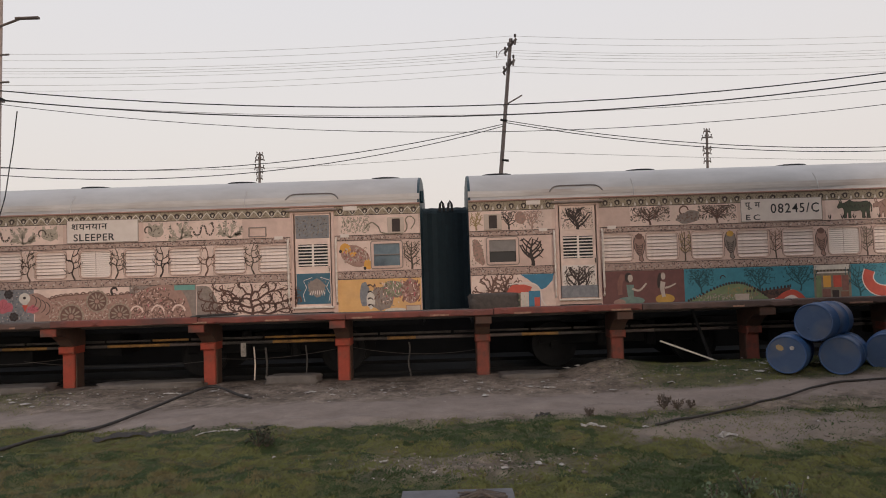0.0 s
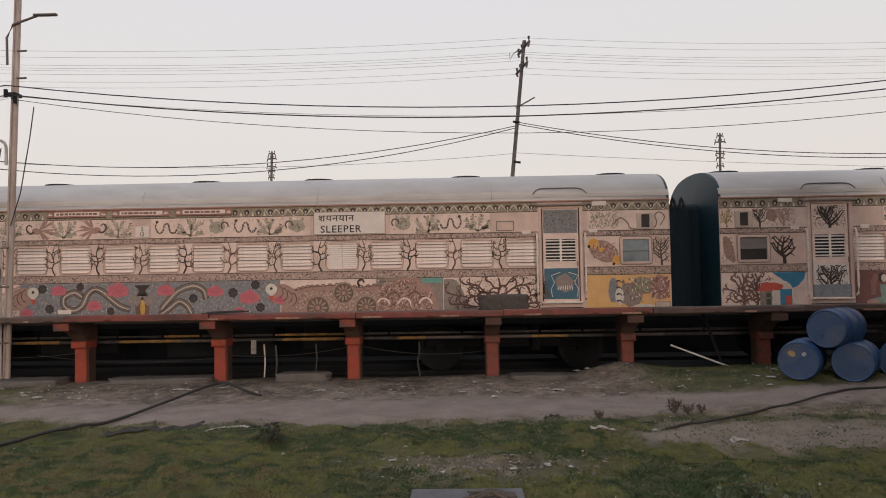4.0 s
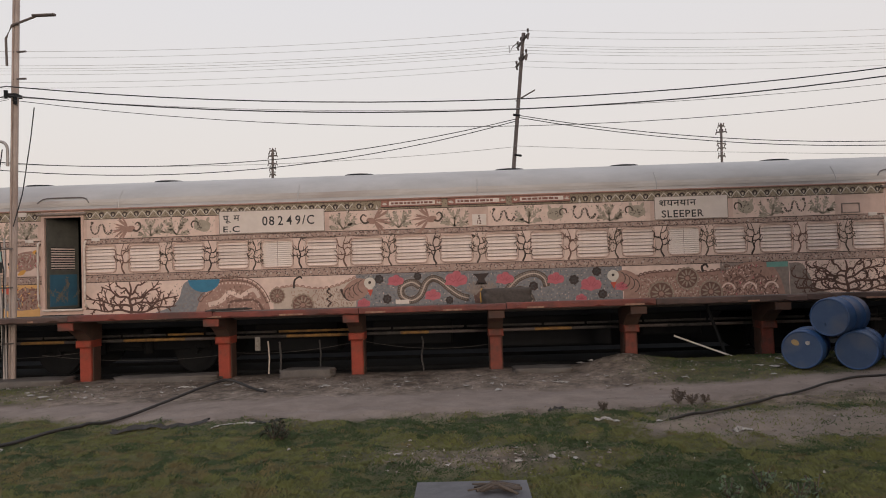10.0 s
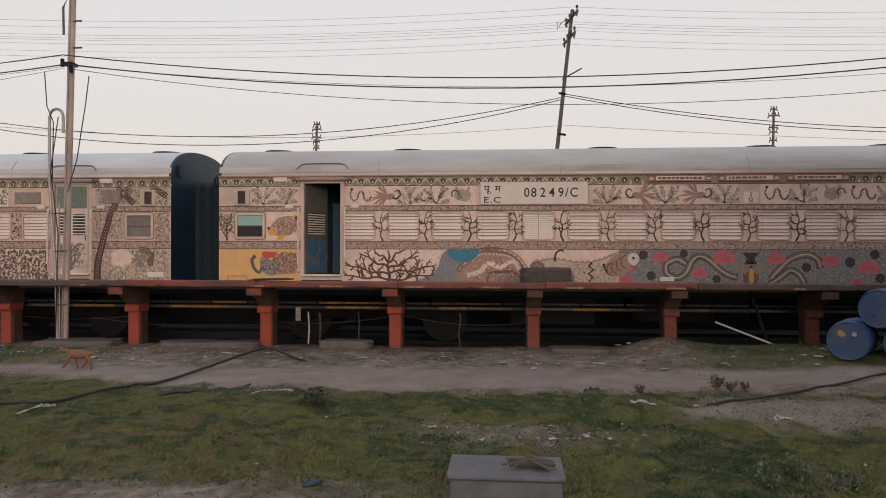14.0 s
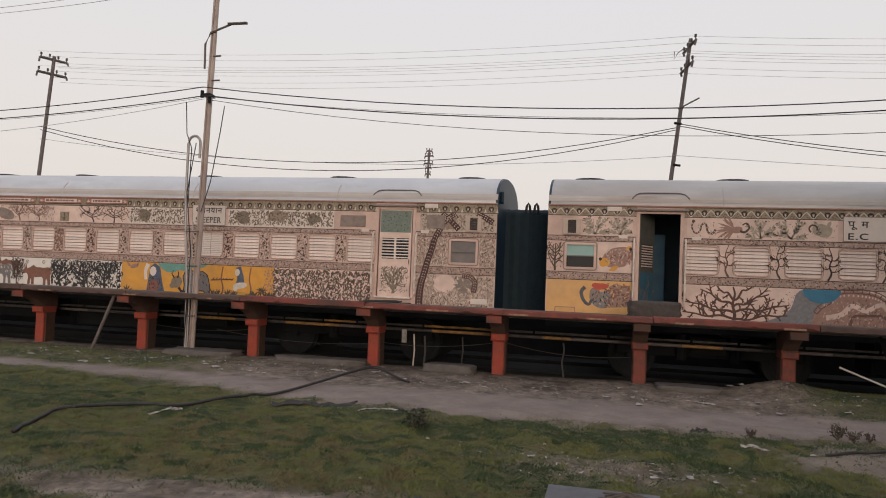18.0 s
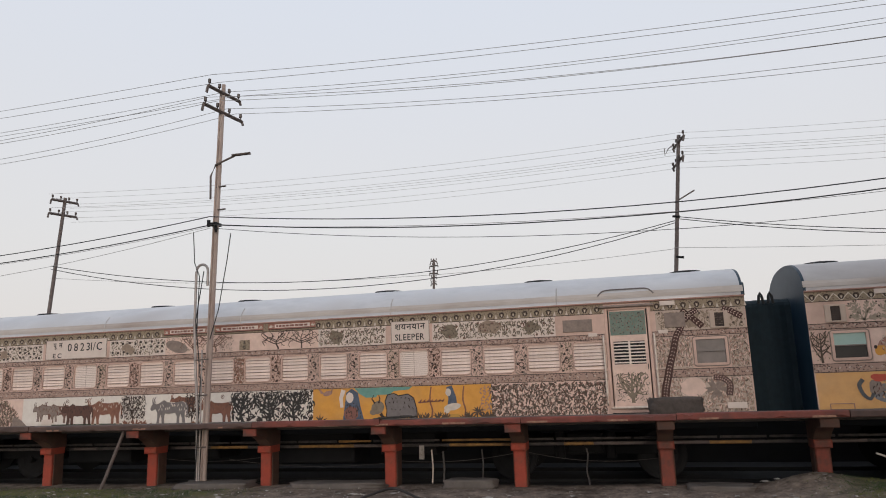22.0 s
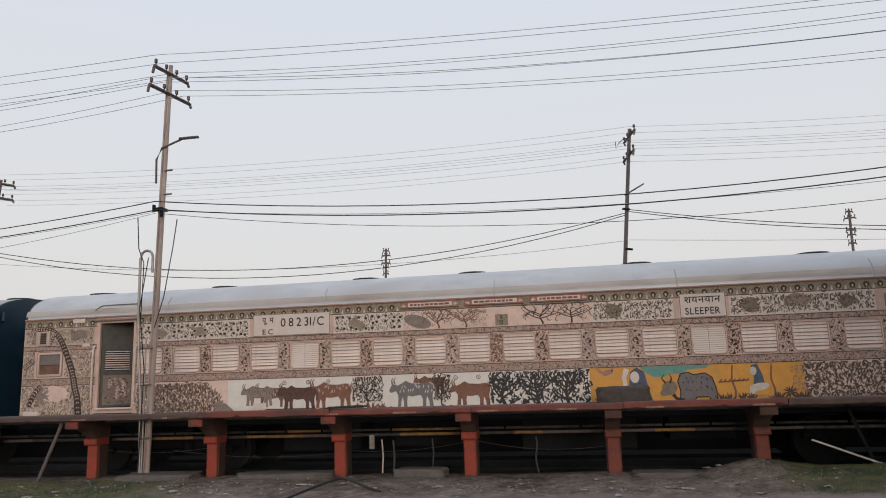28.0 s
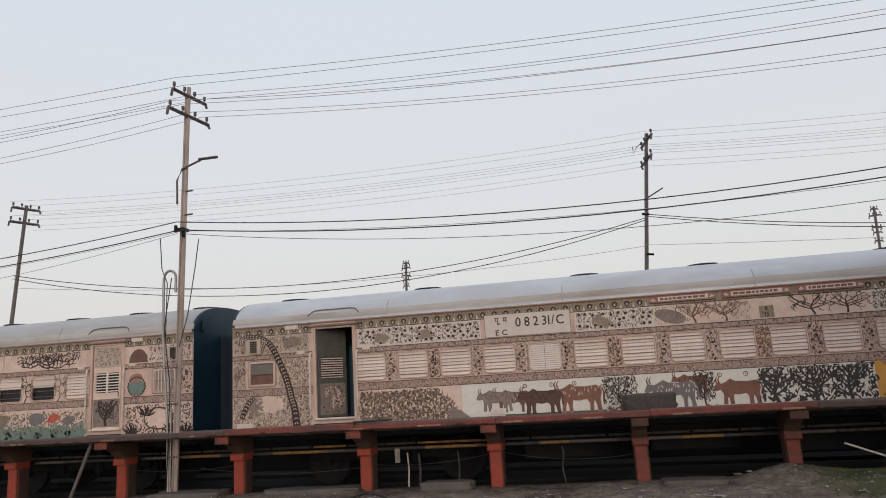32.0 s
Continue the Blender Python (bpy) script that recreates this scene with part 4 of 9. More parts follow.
    for x in (-9.08, 9.04, -7.72, 7.72):
        cpart(coach, "tag_plate", Geo().cbox(x - 0.085, x + 0.085, -0.014, 0.0, 2.335, 2.40, 0.004), PLATE, "small white tag")
    # rails beside the doors
    for a, b in (dl, dr):
        for x in (a - 0.09, b + 0.09):
            hg = Geo().tube([(x, 0.0, 1.02), (x, -0.06, 1.06), (x, -0.075, 1.2), (x, -0.075, 2.20), (x, -0.06, 2.30), (x, 0.0, 2.34)], 0.021, 7)
            cpart(coach, "grab_rail", hg, RAILM, "pale painted grab rail")
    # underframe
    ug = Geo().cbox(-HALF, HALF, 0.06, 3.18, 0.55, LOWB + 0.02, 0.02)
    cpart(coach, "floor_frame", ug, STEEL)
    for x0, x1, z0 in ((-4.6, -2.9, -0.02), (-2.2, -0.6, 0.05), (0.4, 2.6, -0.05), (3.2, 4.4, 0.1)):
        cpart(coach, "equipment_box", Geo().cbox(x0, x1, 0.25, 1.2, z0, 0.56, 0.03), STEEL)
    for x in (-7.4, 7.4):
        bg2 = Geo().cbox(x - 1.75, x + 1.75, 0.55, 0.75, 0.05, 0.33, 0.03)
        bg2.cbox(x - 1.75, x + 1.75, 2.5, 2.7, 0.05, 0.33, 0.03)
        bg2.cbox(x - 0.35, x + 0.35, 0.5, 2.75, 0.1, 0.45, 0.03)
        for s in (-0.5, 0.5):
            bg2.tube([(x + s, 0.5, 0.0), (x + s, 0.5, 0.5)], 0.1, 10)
        bogie = cpart(coach, "bogie", bg2, STEEL, "near-black bogie frame with shade in its colour")
        for s in (-1.448, 1.448):
            WHEELS.append(wheelset(bogie, x + s))
    spec["paint"](coach, rng)
    return coach


WHEELS = []


def wheelset(bogie, x):
    def make():
        g = Geo()
        for y0, y1 in ((0.62, 0.76), (2.48, 2.62)):
            prof = [(0.09, y0 + 0.02), (0.30, y0 + 0.04), (0.38, y0), (0.457, y0), (0.457, y1 - 0.04), (0.485, y1 - 0.02), (0.485, y1), (0.09, y1)]
            if y0 > 2:
                prof = [(r, y0 + y1 - y) for r, y in prof]
            seg = 28
            o = len(g.v)
            for r, y in prof:
                g.v += [(math.cos(2 * math.pi * k / seg) * r, y, math.sin(2 * math.pi * k / seg) * r) for k in range(seg)]
            g.f += [(o + p * seg + k, o + p * seg + (k + 1) % seg, o + (p + 1) * seg + (k + 1) % seg, o + (p + 1) * seg + k) for p in range(len(prof) - 1) for k in range(seg)]
        g.tube([(0, 0.5, 0), (0, 2.75, 0)], 0.085, 12)
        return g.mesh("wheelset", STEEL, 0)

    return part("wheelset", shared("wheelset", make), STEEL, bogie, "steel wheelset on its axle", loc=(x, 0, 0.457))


def door_unit(coach, a, b, kind, rng, plate_low=False):
    w, m = b - a, (a + b) / 2
    fg = Geo()
    fg.cbox(a - 0.05, a + 0.01, -0.012, 0.06, 0.96, 2.88, 0.006).cbox(b - 0.01, b + 0.05, -0.012, 0.06, 0.96, 2.88, 0.006).cbox(a - 0.05, b + 0.05, -0.013, 0.06, 2.83, 2.89, 0.006)
    frame_ob = cpart(coach, "door_frame", fg, CREAM)
    part("threshold", Geo().cbox(a - 0.02, b + 0.02, -0.07, 0.10, 0.945, 0.985, 0.01), RAILM, frame_ob, dz=-ZR)
    part("footboard", Geo().cbox(a - 0.02, b + 0.02, -0.10, 0.08, 0.84, 0.87, 0.01), STEEL, frame_ob, dz=-ZR)
    if kind in ("ajar", "ajar_pale"):
        # dark vestibule seen through the doorway, the leaf standing inwards at the hinge side
        vg = Geo().box(a - 0.3, b + 0.3, 1.55, 1.58, 0.96, 2.9).box(a - 0.33, a - 0.3, 0.06, 1.58, 0.96, 2.9).box(b + 0.3, b + 0.33, 0.06, 1.58, 0.96, 2.9)
        vg.box(a - 0.3, b + 0.3, 0.06, 1.58, 0.95, 0.97).box(a - 0.3, b + 0.3, 0.06, 1.58, 2.9, 2.92)
        cpart(coach, "vestibule", vg, DARKIN, "dim blue-grey vestibule lining")
        pale = kind == "ajar_pale"
        cpart(coach, "inner_partition", Geo().cbox(m - 0.06, b - 0.20, 1.1, 1.14, 0.97, 2.5, 0.01), INBLUE, "blue interior partition")
        body = LEAFD
        leaf = part("door", Geo().cbox(0.0, 0.70, 0.0, 0.035, 0.0, 1.86, 0.008), body, coach, "door leaf swung open inwards", loc=(a + 0.02, 0.06, 0.985 - ZR))
        leaf.rotation_euler = (0, 0, radians(50 if pale else 64))
        part("lower_panel", Geo().cbox(0.05, 0.65, -0.008, 0.0, 0.05, 0.70, 0.003), ASH if pale else INBLUE, leaf)
        part("door_pane", Geo().rect(0.08, 0.60, 0.80, 1.26, -0.003), DARKPANE, leaf)
        for k in range(9):
            part("louvre_bar", Geo().cbox(0.08, 0.60, -0.012, -0.004, 0.815 + 0.05 * k, 0.84 + 0.05 * k, 0.003), SHUT, leaf)
        g = Geo()
        for _ in range(12):
            sprig(g, rng.uniform(0.12, 0.58), rng.uniform(0.1, 0.45), 0.2, rng.uniform(0.8, 2.3), rng, -0.010, 0.01, 0.035, 4)
        tagged(part("painted_growth", g, PALE if pale else SAGE, leaf), kind="stuff")
        if pale:
            g = Geo()
            fill_dots(g, 0.07, 0.63, 0.07, 0.68, 34, rng, -0.012, 0.018)
            tagged(part("painted_beading", g, INK, leaf), kind="stuff")
        return
    body = Geo()
    zs0, zs1 = 1.78, 2.22
    wall_panel(body, [a + 0.034, a + 0.09, b - 0.09, b - 0.034], [0.985, zs0, zs1, 2.83], [(a + 0.09, b - 0.09, zs0, zs1)], 0.012, 0.05)
    leaf = cpart(coach, "door", body, PALE, "closed painted door leaf")
    lower, upper = kind
    part("lower_panel", Geo().cbox(a + 0.05, b - 0.05, 0.004, 0.013, 1.03, 1.64, 0.004), lower, leaf, dz=-ZR)
    part("upper_panel", Geo().cbox(a + 0.05, b - 0.05, 0.004, 0.013, 2.34, 2.80, 0.004), upper, leaf, dz=-ZR)
    # black sheet behind the louvres: the darkness inside is its colour
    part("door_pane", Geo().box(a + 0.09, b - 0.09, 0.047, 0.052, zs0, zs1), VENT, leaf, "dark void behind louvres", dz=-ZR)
    for k in range(7):
        z = zs0 + (zs1 - zs0) * (k + 0.5) / 7
        part("louvre_bar", Geo().cbox(a + 0.09, b - 0.09, 0.006, 0.03, z - 0.0125, z + 0.0125, 0.003), SHUTW, leaf, "white louvre bar", dz=-ZR)
    part("mullion", Geo().cbox(m - 0.020, m + 0.020, 0.002, 0.03, zs0, zs1, 0.004), SHUTW, leaf, dz=-ZR)
    if lower is DOORBLUE:
        g = Geo().blob(m + 0.06, 1.36, 0.16, 0.18, 0.002, 14, 0.2, 0.18, rng)
        part("painted_beast", g, ASH, leaf, "rose-grey painted beast", dz=-ZR)
        g = Geo()
        for s in (-1, 1):
            g.ribbon([(m + 0.06 + s * 0.08, 1.56), (m + 0.06 + s * 0.26, 1.50), (m + 0.06 + s * 0.20, 1.36), (m + 0.06 + s * 0.27, 1.22), (m + 0.06 + s * 0.24, 1.08)], 0.014, 0.010, 0.001)
        for k in range(7):
            petal(g, m - 0.08 + 0.05 * k, 1.20, 1.57 + 0.1 * (k - 3), 0.11, 0.022, 0.2, 0.0005)
        tagged(part("painted_brushwork", g, PLATE, leaf, dz=-ZR), kind="stuff")
        g = Geo()
        fill_leaves(g, m - 0.12, m + 0.26, 1.18, 1.52, 60, rng, 0.0003, 0.03)
        tagged(part("painted_brushwork", g, ASH, leaf, dz=-ZR), kind="stuff")
    else:
        g = Geo()
        antler(g, m, 1.05, 1.62, 0.31, rng, 0.002, 0.045, 12, 3, 1)
        part("painted_tree", g, SAGE if lower is PALE else INK, leaf, dz=-ZR)
        g = Geo()
        fill_leaves(g, a + 0.07, b - 0.07, 1.06, 1.62, 130, rng, 0.003, 0.032)
        tagged(part("painted_growth", g, ASH if lower is PALE else SAGE, leaf, dz=-ZR), kind="stuff")
        g = Geo()
        fill_leaves(g, a + 0.07, b - 0.07, 1.06, 1.62, 46, rng, 0.0014, 0.038)
        tagged(part("painted_growth", g, INK, leaf, dz=-ZR), kind="stuff")
    if upper is PALE:
        g = Geo()
        antler(g, m, 2.35, 2.79, 0.31, rng, 0.002, 0.042, 12, 3, 1)
        part("painted_tree", g, INK, leaf, dz=-ZR)
    for ink, n, yy in ((SAGE, 110, 0.003), (ASH, 60, 0.0022), (INK, 34, 0.0012)):
        g = Geo()
        fill_leaves(g, a + 0.07, b - 0.07, 2.36, 2.78, n, rng, yy, 0.03)
        tagged(part("painted_growth", g, ink, leaf, dz=-ZR), kind="stuff")
    if plate_low:
        part("fall_plate", Geo().cbox(a + 0.02, b - 0.02, -0.012, 0.004, 1.0, 1.24, 0.006), RIVER, leaf, "grey folded fall plate", dz=-ZR)
    part("door_handle", Geo().tube([(b - 0.06, -0.01, 1.68), (b - 0.06, -0.035, 1.69), (b - 0.06, -0.035, 1.76), (b - 0.06, -0.01, 1.77)], 0.008, 6), STEEL, leaf, dz=-ZR)


# ---- what is painted on the coaches ----
def borders(coach, zig=None, banners=()):
    """Cornice with its row of buds, and the dotted borders above and below the windows."""
    spans = [(-HALF, -DOORW[1] - 0.06), (-DOORW[0] + 0.06, DOORW[0] - 0.06), (DOORW[1] + 0.06, HALF)]
    g, g2, g3, g4 = Geo(), Geo(), Geo(), Geo()
    for a, b in spans:
        g.rect(a, b, MID0, MID1, YP)
        g.rect(a, b, SILL0, SILL1, YP)
        g2.rect(a, b, TOPB, GUT - 0.025, YP)
        n = int((b - a) / 0.235)
        for k in range(n):
            x = a + (b - a) * (k + 0.5) / n
            if any(p < x < q for p, q in banners):
                continue
            w = (b - a) / n / 2
            g3.blob(x, TOPB + 0.105, 0.046, 0.034, YP - 0.003, 9, 0, 0, None, 0, math.pi)
            for s in (-1, 1):
                g3.ribbon([(x + s * 0.040, TOPB + 0.112), (x + s * 0.034, TOPB + 0.065), (x + s * 0.006, TOPB + 0.030)], 0.030, 0.016, YP - 0.003)
            g4.blob(x, TOPB + 0.072, 0.010, 0.026, YP - 0.0036, 7)
            if zig and zig(x):
                g4.ribbon([(x, TOPB + 0.010), (x + w, TOPB + 0.142)], 0.018, 0.018, YP - 0.0024)
                g4.ribbon([(x, TOPB + 0.010), (x - w, TOPB + 0.142)], 0.018, 0.018, YP - 0.0022)
            else:
                g4.add([(x + w - 0.026, YP - 0.002, TOPB + 0.012), (x + w + 0.026, YP - 0.002, TOPB + 0.012), (x + w, YP - 0.002, TOPB + 0.10)], [(0, 1, 2)])
        for z in (MID1, MID0, SILL1, SILL0, TOPB):
            g3.rect(a, b, z - 0.006, z + 0.006, YP - 0.002)
        m = int((b - a) / 0.16)
        for k in range(m):
            x = a + (b - a) * (k + 0.5) / m
            for z in ((MID0 + MID1) / 2, (SILL0 + SILL1) / 2):
                g4.ring(x, z, 0.012, 0.019, YP - 0.002, 6)
    cpart(coach, "painted_border", g, BORDER, "dotted grey-brown painted border")
    cpart(coach, "painted_cornice", g2, CORN, "tan cornice band")
    tagged(cpart(coach, "painted_frieze", g3, INK, "row of dark painted buds"), kind="stuff")
    tagged(cpart(coach, "painted_beading", g4, CORN_W, "small pale rosettes"), kind="stuff")


def plate(coach, x0, x1, lines, z0=2.385, z1=2.845):
    p = cpart(coach, "name_plate", Geo().cbox(x0, x1, -0.014, 0.0, z0, z1, 0.004), PLATE, "white plate with black letters")
    g = Geo()
    for a, b, c, d in ((x0, x1, z0, z0 + 0.012), (x0, x1, z1 - 0.012, z1), (x0, x0 + 0.012, z0, z1), (x1 - 0.012, x1, z0, z1)):
        g.rect(a, b, c, d, -0.0165)
    part("plate_outline", g, ASH, p, dz=-ZR)
    for body, x, z, size, width in lines:
        lettering("letter", body, size, BLACK, p, x, -0.017, z, 1, 0.0022, -ZR, width)
    return p


def banner(coach, x0, x1, rng):
    b = cpart(coach, "banner_strip", Geo().cbox(x0, x1, -0.014, 0.0, 2.812, 2.962, 0.005), BANNERR, "faded red strip with unreadable red writing")
    part("strip_ground", Geo().rect(x0 + 0.16, x1 - 0.13, 2.852, 2.930, -0.0165), PLATE, b, dz=-ZR)
    part("strip_edge", Geo().cbox(x0, x1, -0.020, -0.015, 2.812, 2.826, 0.002), INK, b, dz=-ZR)
    g = Geo()
    x = x0 + 0.20
    while x < x1 - 0.24:
        w = rng.uniform(0.04, 0.11)
        part("writing", Geo().rect(x, min(x + w, x1 - 0.17), 2.870, 2.912, -0.019), BANNER, b, dz=-ZR)
        x += w + 0.02
    g = Geo()
    for x in (x0 + 0.07, x1 - 0.06):
        spray(g, None, x, 2.86, 0.07, rng, -0.0175, 0.2, 2.9, 6, 0.018)
    tagged(part("painted_growth", g, CORN_W, b, dz=-ZR), kind="stuff")


def upper_panels(coach, spans, rng, tone=PALE, inks=(SAGE, INKS, ROSE, INK), style="BPSBH"):
    """The botanical band under the cornice: sprays, fans, serpents and beasts, or a dense growth."""
    z0, z1 = MID1 + 0.025, TOPB - 0.02
    zc = (z0 + z1) / 2
    for x0, x1 in spans:
        g = Geo().rect(x0, x1, MID1 + 0.01, TOPB - 0.008, YP)
        p = cpart(coach, "painted_band", g, tone, "pale band of painted plants and creatures")
        ga, gb, gc, gd = Geo(), Geo(), Geo(), Geo()
        y = YP - 0.003
        if style == "daisy":
            fill_leaves(ga, x0 + 0.02, x1 - 0.02, z0, z1, int((x1 - x0) * 120), rng, y, 0.046)
            fill_leaves(gb, x0 + 0.02, x1 - 0.02, z0, z1, int((x1 - x0) * 30), rng, y - 0.0006, 0.040)
            for hx in np.arange(x0 + 0.5, x1 - 0.3, 0.95):
                gc.blob(hx, zc - 0.03, 0.17, 0.11, y - 0.0008, 13, rng.uniform(-0.4, 0.4), 0.2, rng)
                gc.ribbon([(hx - 0.12, zc), (hx - 0.17, zc + 0.14)], 0.06, 0.04, y - 0.0009)
            heads, n = Geo(), int((x1 - x0) / 0.15)
            for k in range(n):
                for r in range(3):
                    if rng.random() < 0.22:
                        continue
                    cx = min(max(x0 + (x1 - x0) * (k + 0.5) / n + rng.uniform(-0.04, 0.04), x0 + 0.06), x1 - 0.06)
                    cz = z0 + 0.07 + (z1 - z0 - 0.14) * r / 2 + rng.uniform(-0.025, 0.025)
                    for q in range(6):
                        petal(heads, cx, cz, q * 1.047, 0.055, 0.020, 0.2, y - 0.0012 - 0.0001 * q)
                    gd.blob(cx, cz, 0.032, 0.029, y - 0.0022, 8)
            tagged(part("painted_growth", heads, CORN_W, p, dz=-ZR), kind="stuff")
        elif style == "dense":
            holes = [(x, rng.uniform(0.16, 0.26)) for x in np.arange(x0 + 0.35 + 0.3 * rng.random(), x1 - 0.3, 0.85)]
            skip = lambda qx, qz: any(abs(qx - hx) < hw for hx, hw in holes)
            fill_leaves(ga, x0 + 0.02, x1 - 0.02, z0, z1, int((x1 - x0) * 130), rng, y, 0.050)
            fill_leaves(gb, x0 + 0.02, x1 - 0.02, z0, z1, int((x1 - x0) * 75), rng, y - 0.0006, 0.046, skip)
            for k, (hx, hw) in enumerate(holes):
                (gc if k % 2 else ga).blob(hx, zc + rng.uniform(-0.04, 0.04), hw * 0.9, 0.13, y - 0.001, 11, rng.uniform(-0.5, 0.5), 0.30, rng)
                gd.ring(hx - hw * 0.7, zc + 0.06, 0.035, 0.052, y - 0.0015, 10, 0, 4.4)
                fill_leaves(gb, hx - hw, hx + hw, z0 + 0.04, z1 - 0.04, 34, rng, y - 0.0018, 0.038)
            n = int((x1 - x0) * 7)
            for k in range(n):
                gd.blob(x0 + (x1 - x0) * (k + 0.5) / n, rng.uniform(z0 + 0.03, z1 - 0.03), 0.024, 0.021, y - 0.002, 7)
        else:
            pale = Geo()
            n = len(style)
            w = (x1 - x0) / n
            for k, unit in enumerate(style):
                cx = x0 + w * (k + 0.5)
                if unit == "B":
                    berry_bush(ga, gd, cx, z0, z1, w * 0.50, rng, y)
                elif unit == "P":
                    peacock(gc, gd, cx + 0.06, zc, w * 0.70, 1 if rng.random() < 0.8 else -1, rng, y - 0.0004)
                elif unit == "S":
                    band_snake(gb, pale, cx, zc, min(w, 0.6), rng, y - 0.0008)
                else:
                    horned_head(ga, gb, cx, zc, min(w * 0.38, 0.17), rng, y - 0.0008)
            fill_leaves(ga, x0 + 0.02, x1 - 0.02, z0, z1, int((x1 - x0) * 18), rng, y + 0.0006, 0.034)
            fill_dots(gd, x0 + 0.03, x1 - 0.03, z0, z1, int((x1 - x0) * 4), rng, y - 0.002, 0.012)
            tagged(part("painted_growth", pale, PALE, p, dz=-ZR), kind="stuff")
        for gx, mat in ((ga, inks[0]), (gb, inks[1]), (gc, inks[2]), (gd, inks[3])):
            if gx.v:
                tagged(part("painted_growth", gx, mat, p, dz=-ZR), kind="stuff")


def between_trees(coach, rng, inks, dense=False):
    """The motif in each pier between two windows."""
    for i in range(1, 18):
        u = (-9 + i) * 0.898
        mat = inks[i % len(inks)]
        g = Geo()
        if dense:
            fill_leaves(g, u - 0.135, u + 0.135, MID0 - 0.61, MID0 - 0.005, 74, rng, YP - 0.003, 0.044)
            cpart(coach, "painted_growth", g, mat, "dense painted leaves between windows")
            g = Geo()
            for k in range(7):
                g.blob(u + rng.uniform(-0.09, 0.09), 1.70 + 0.08 * k, 0.026, 0.022, YP - 0.005, 8)
            g.ring(u, 1.95 + rng.uniform(-0.1, 0.1), 0.04, 0.055, YP - 0.0055, 10)
            tagged(cpart(coach, "painted_beading", g, INK), kind="stuff")
        else:
            cpart(coach, "painted_pier", Geo().rect(u - 0.118, u + 0.118, SILL1 + 0.008, MID0 - 0.008, YP), PALE)
            curl = mat is INKS or mat is SAGE
            window_tree(g, u, SILL1 + 0.01, MID0 + 0.02, 0.185, rng, YP - 0.0085, 0.023 if curl else 0.026, curl)
            cpart(coach, "painted_tree", g, mat, "slender painted tree between windows")
            if curl:
                g = Geo()
                fill_leaves(g, u - 0.15, u + 0.15, 1.80, MID0, 26, rng, YP - 0.0080, 0.030)
                tagged(cpart(coach, "painted_growth", g, SAGE), kind="stuff")


def panel(coach, x0, x1, mat, z0=0.80, z1=SILL0 - 0.008, label=""):
    return cpart(coach, "painted_panel", Geo().rect(x0, x1, z0, z1, YP), mat, label)


def strokes(p, geo, mat, name="painted_brushwork", label=""):
    if geo.v:
        return part(name, geo, mat, p, label, dz=-ZR)


def scaly(geo, pts, w, y, gap=0.05):
    """A double contour with cross ticks, as on a painted serpent or hill line."""
    n = len(pts)
    left, right = [], []
    for i, (x, z) in enumerate(pts):
        (ax, az), (bx, bz) = pts[max(i - 1, 0)], pts[min(i + 1, n - 1)]
        L = math.hypot(bx - ax, bz - az) or 1
        nx, nz = -(bz - az) / L, (bx - ax) / L
        left.append((x + nx * w / 2, z + nz * w / 2))
        right.append((x - nx * w / 2, z - nz * w / 2))
    geo.ribbon(left, 0.018, 0.018, y)
    geo.ribbon(right, 0.018, 0.018, y)
    for i in range(n):
        geo.ribbon([left[i], right[i]], 0.014, 0.022, y - 0.0003)


def arc_pts(cx, cz, rx, rz, a0, a1, n):
    return [(cx + math.cos(a0 + (a1 - a0) * k / n) * rx, cz + math.sin(a0 + (a1 - a0) * k / n) * rz) for k in range(n + 1)]


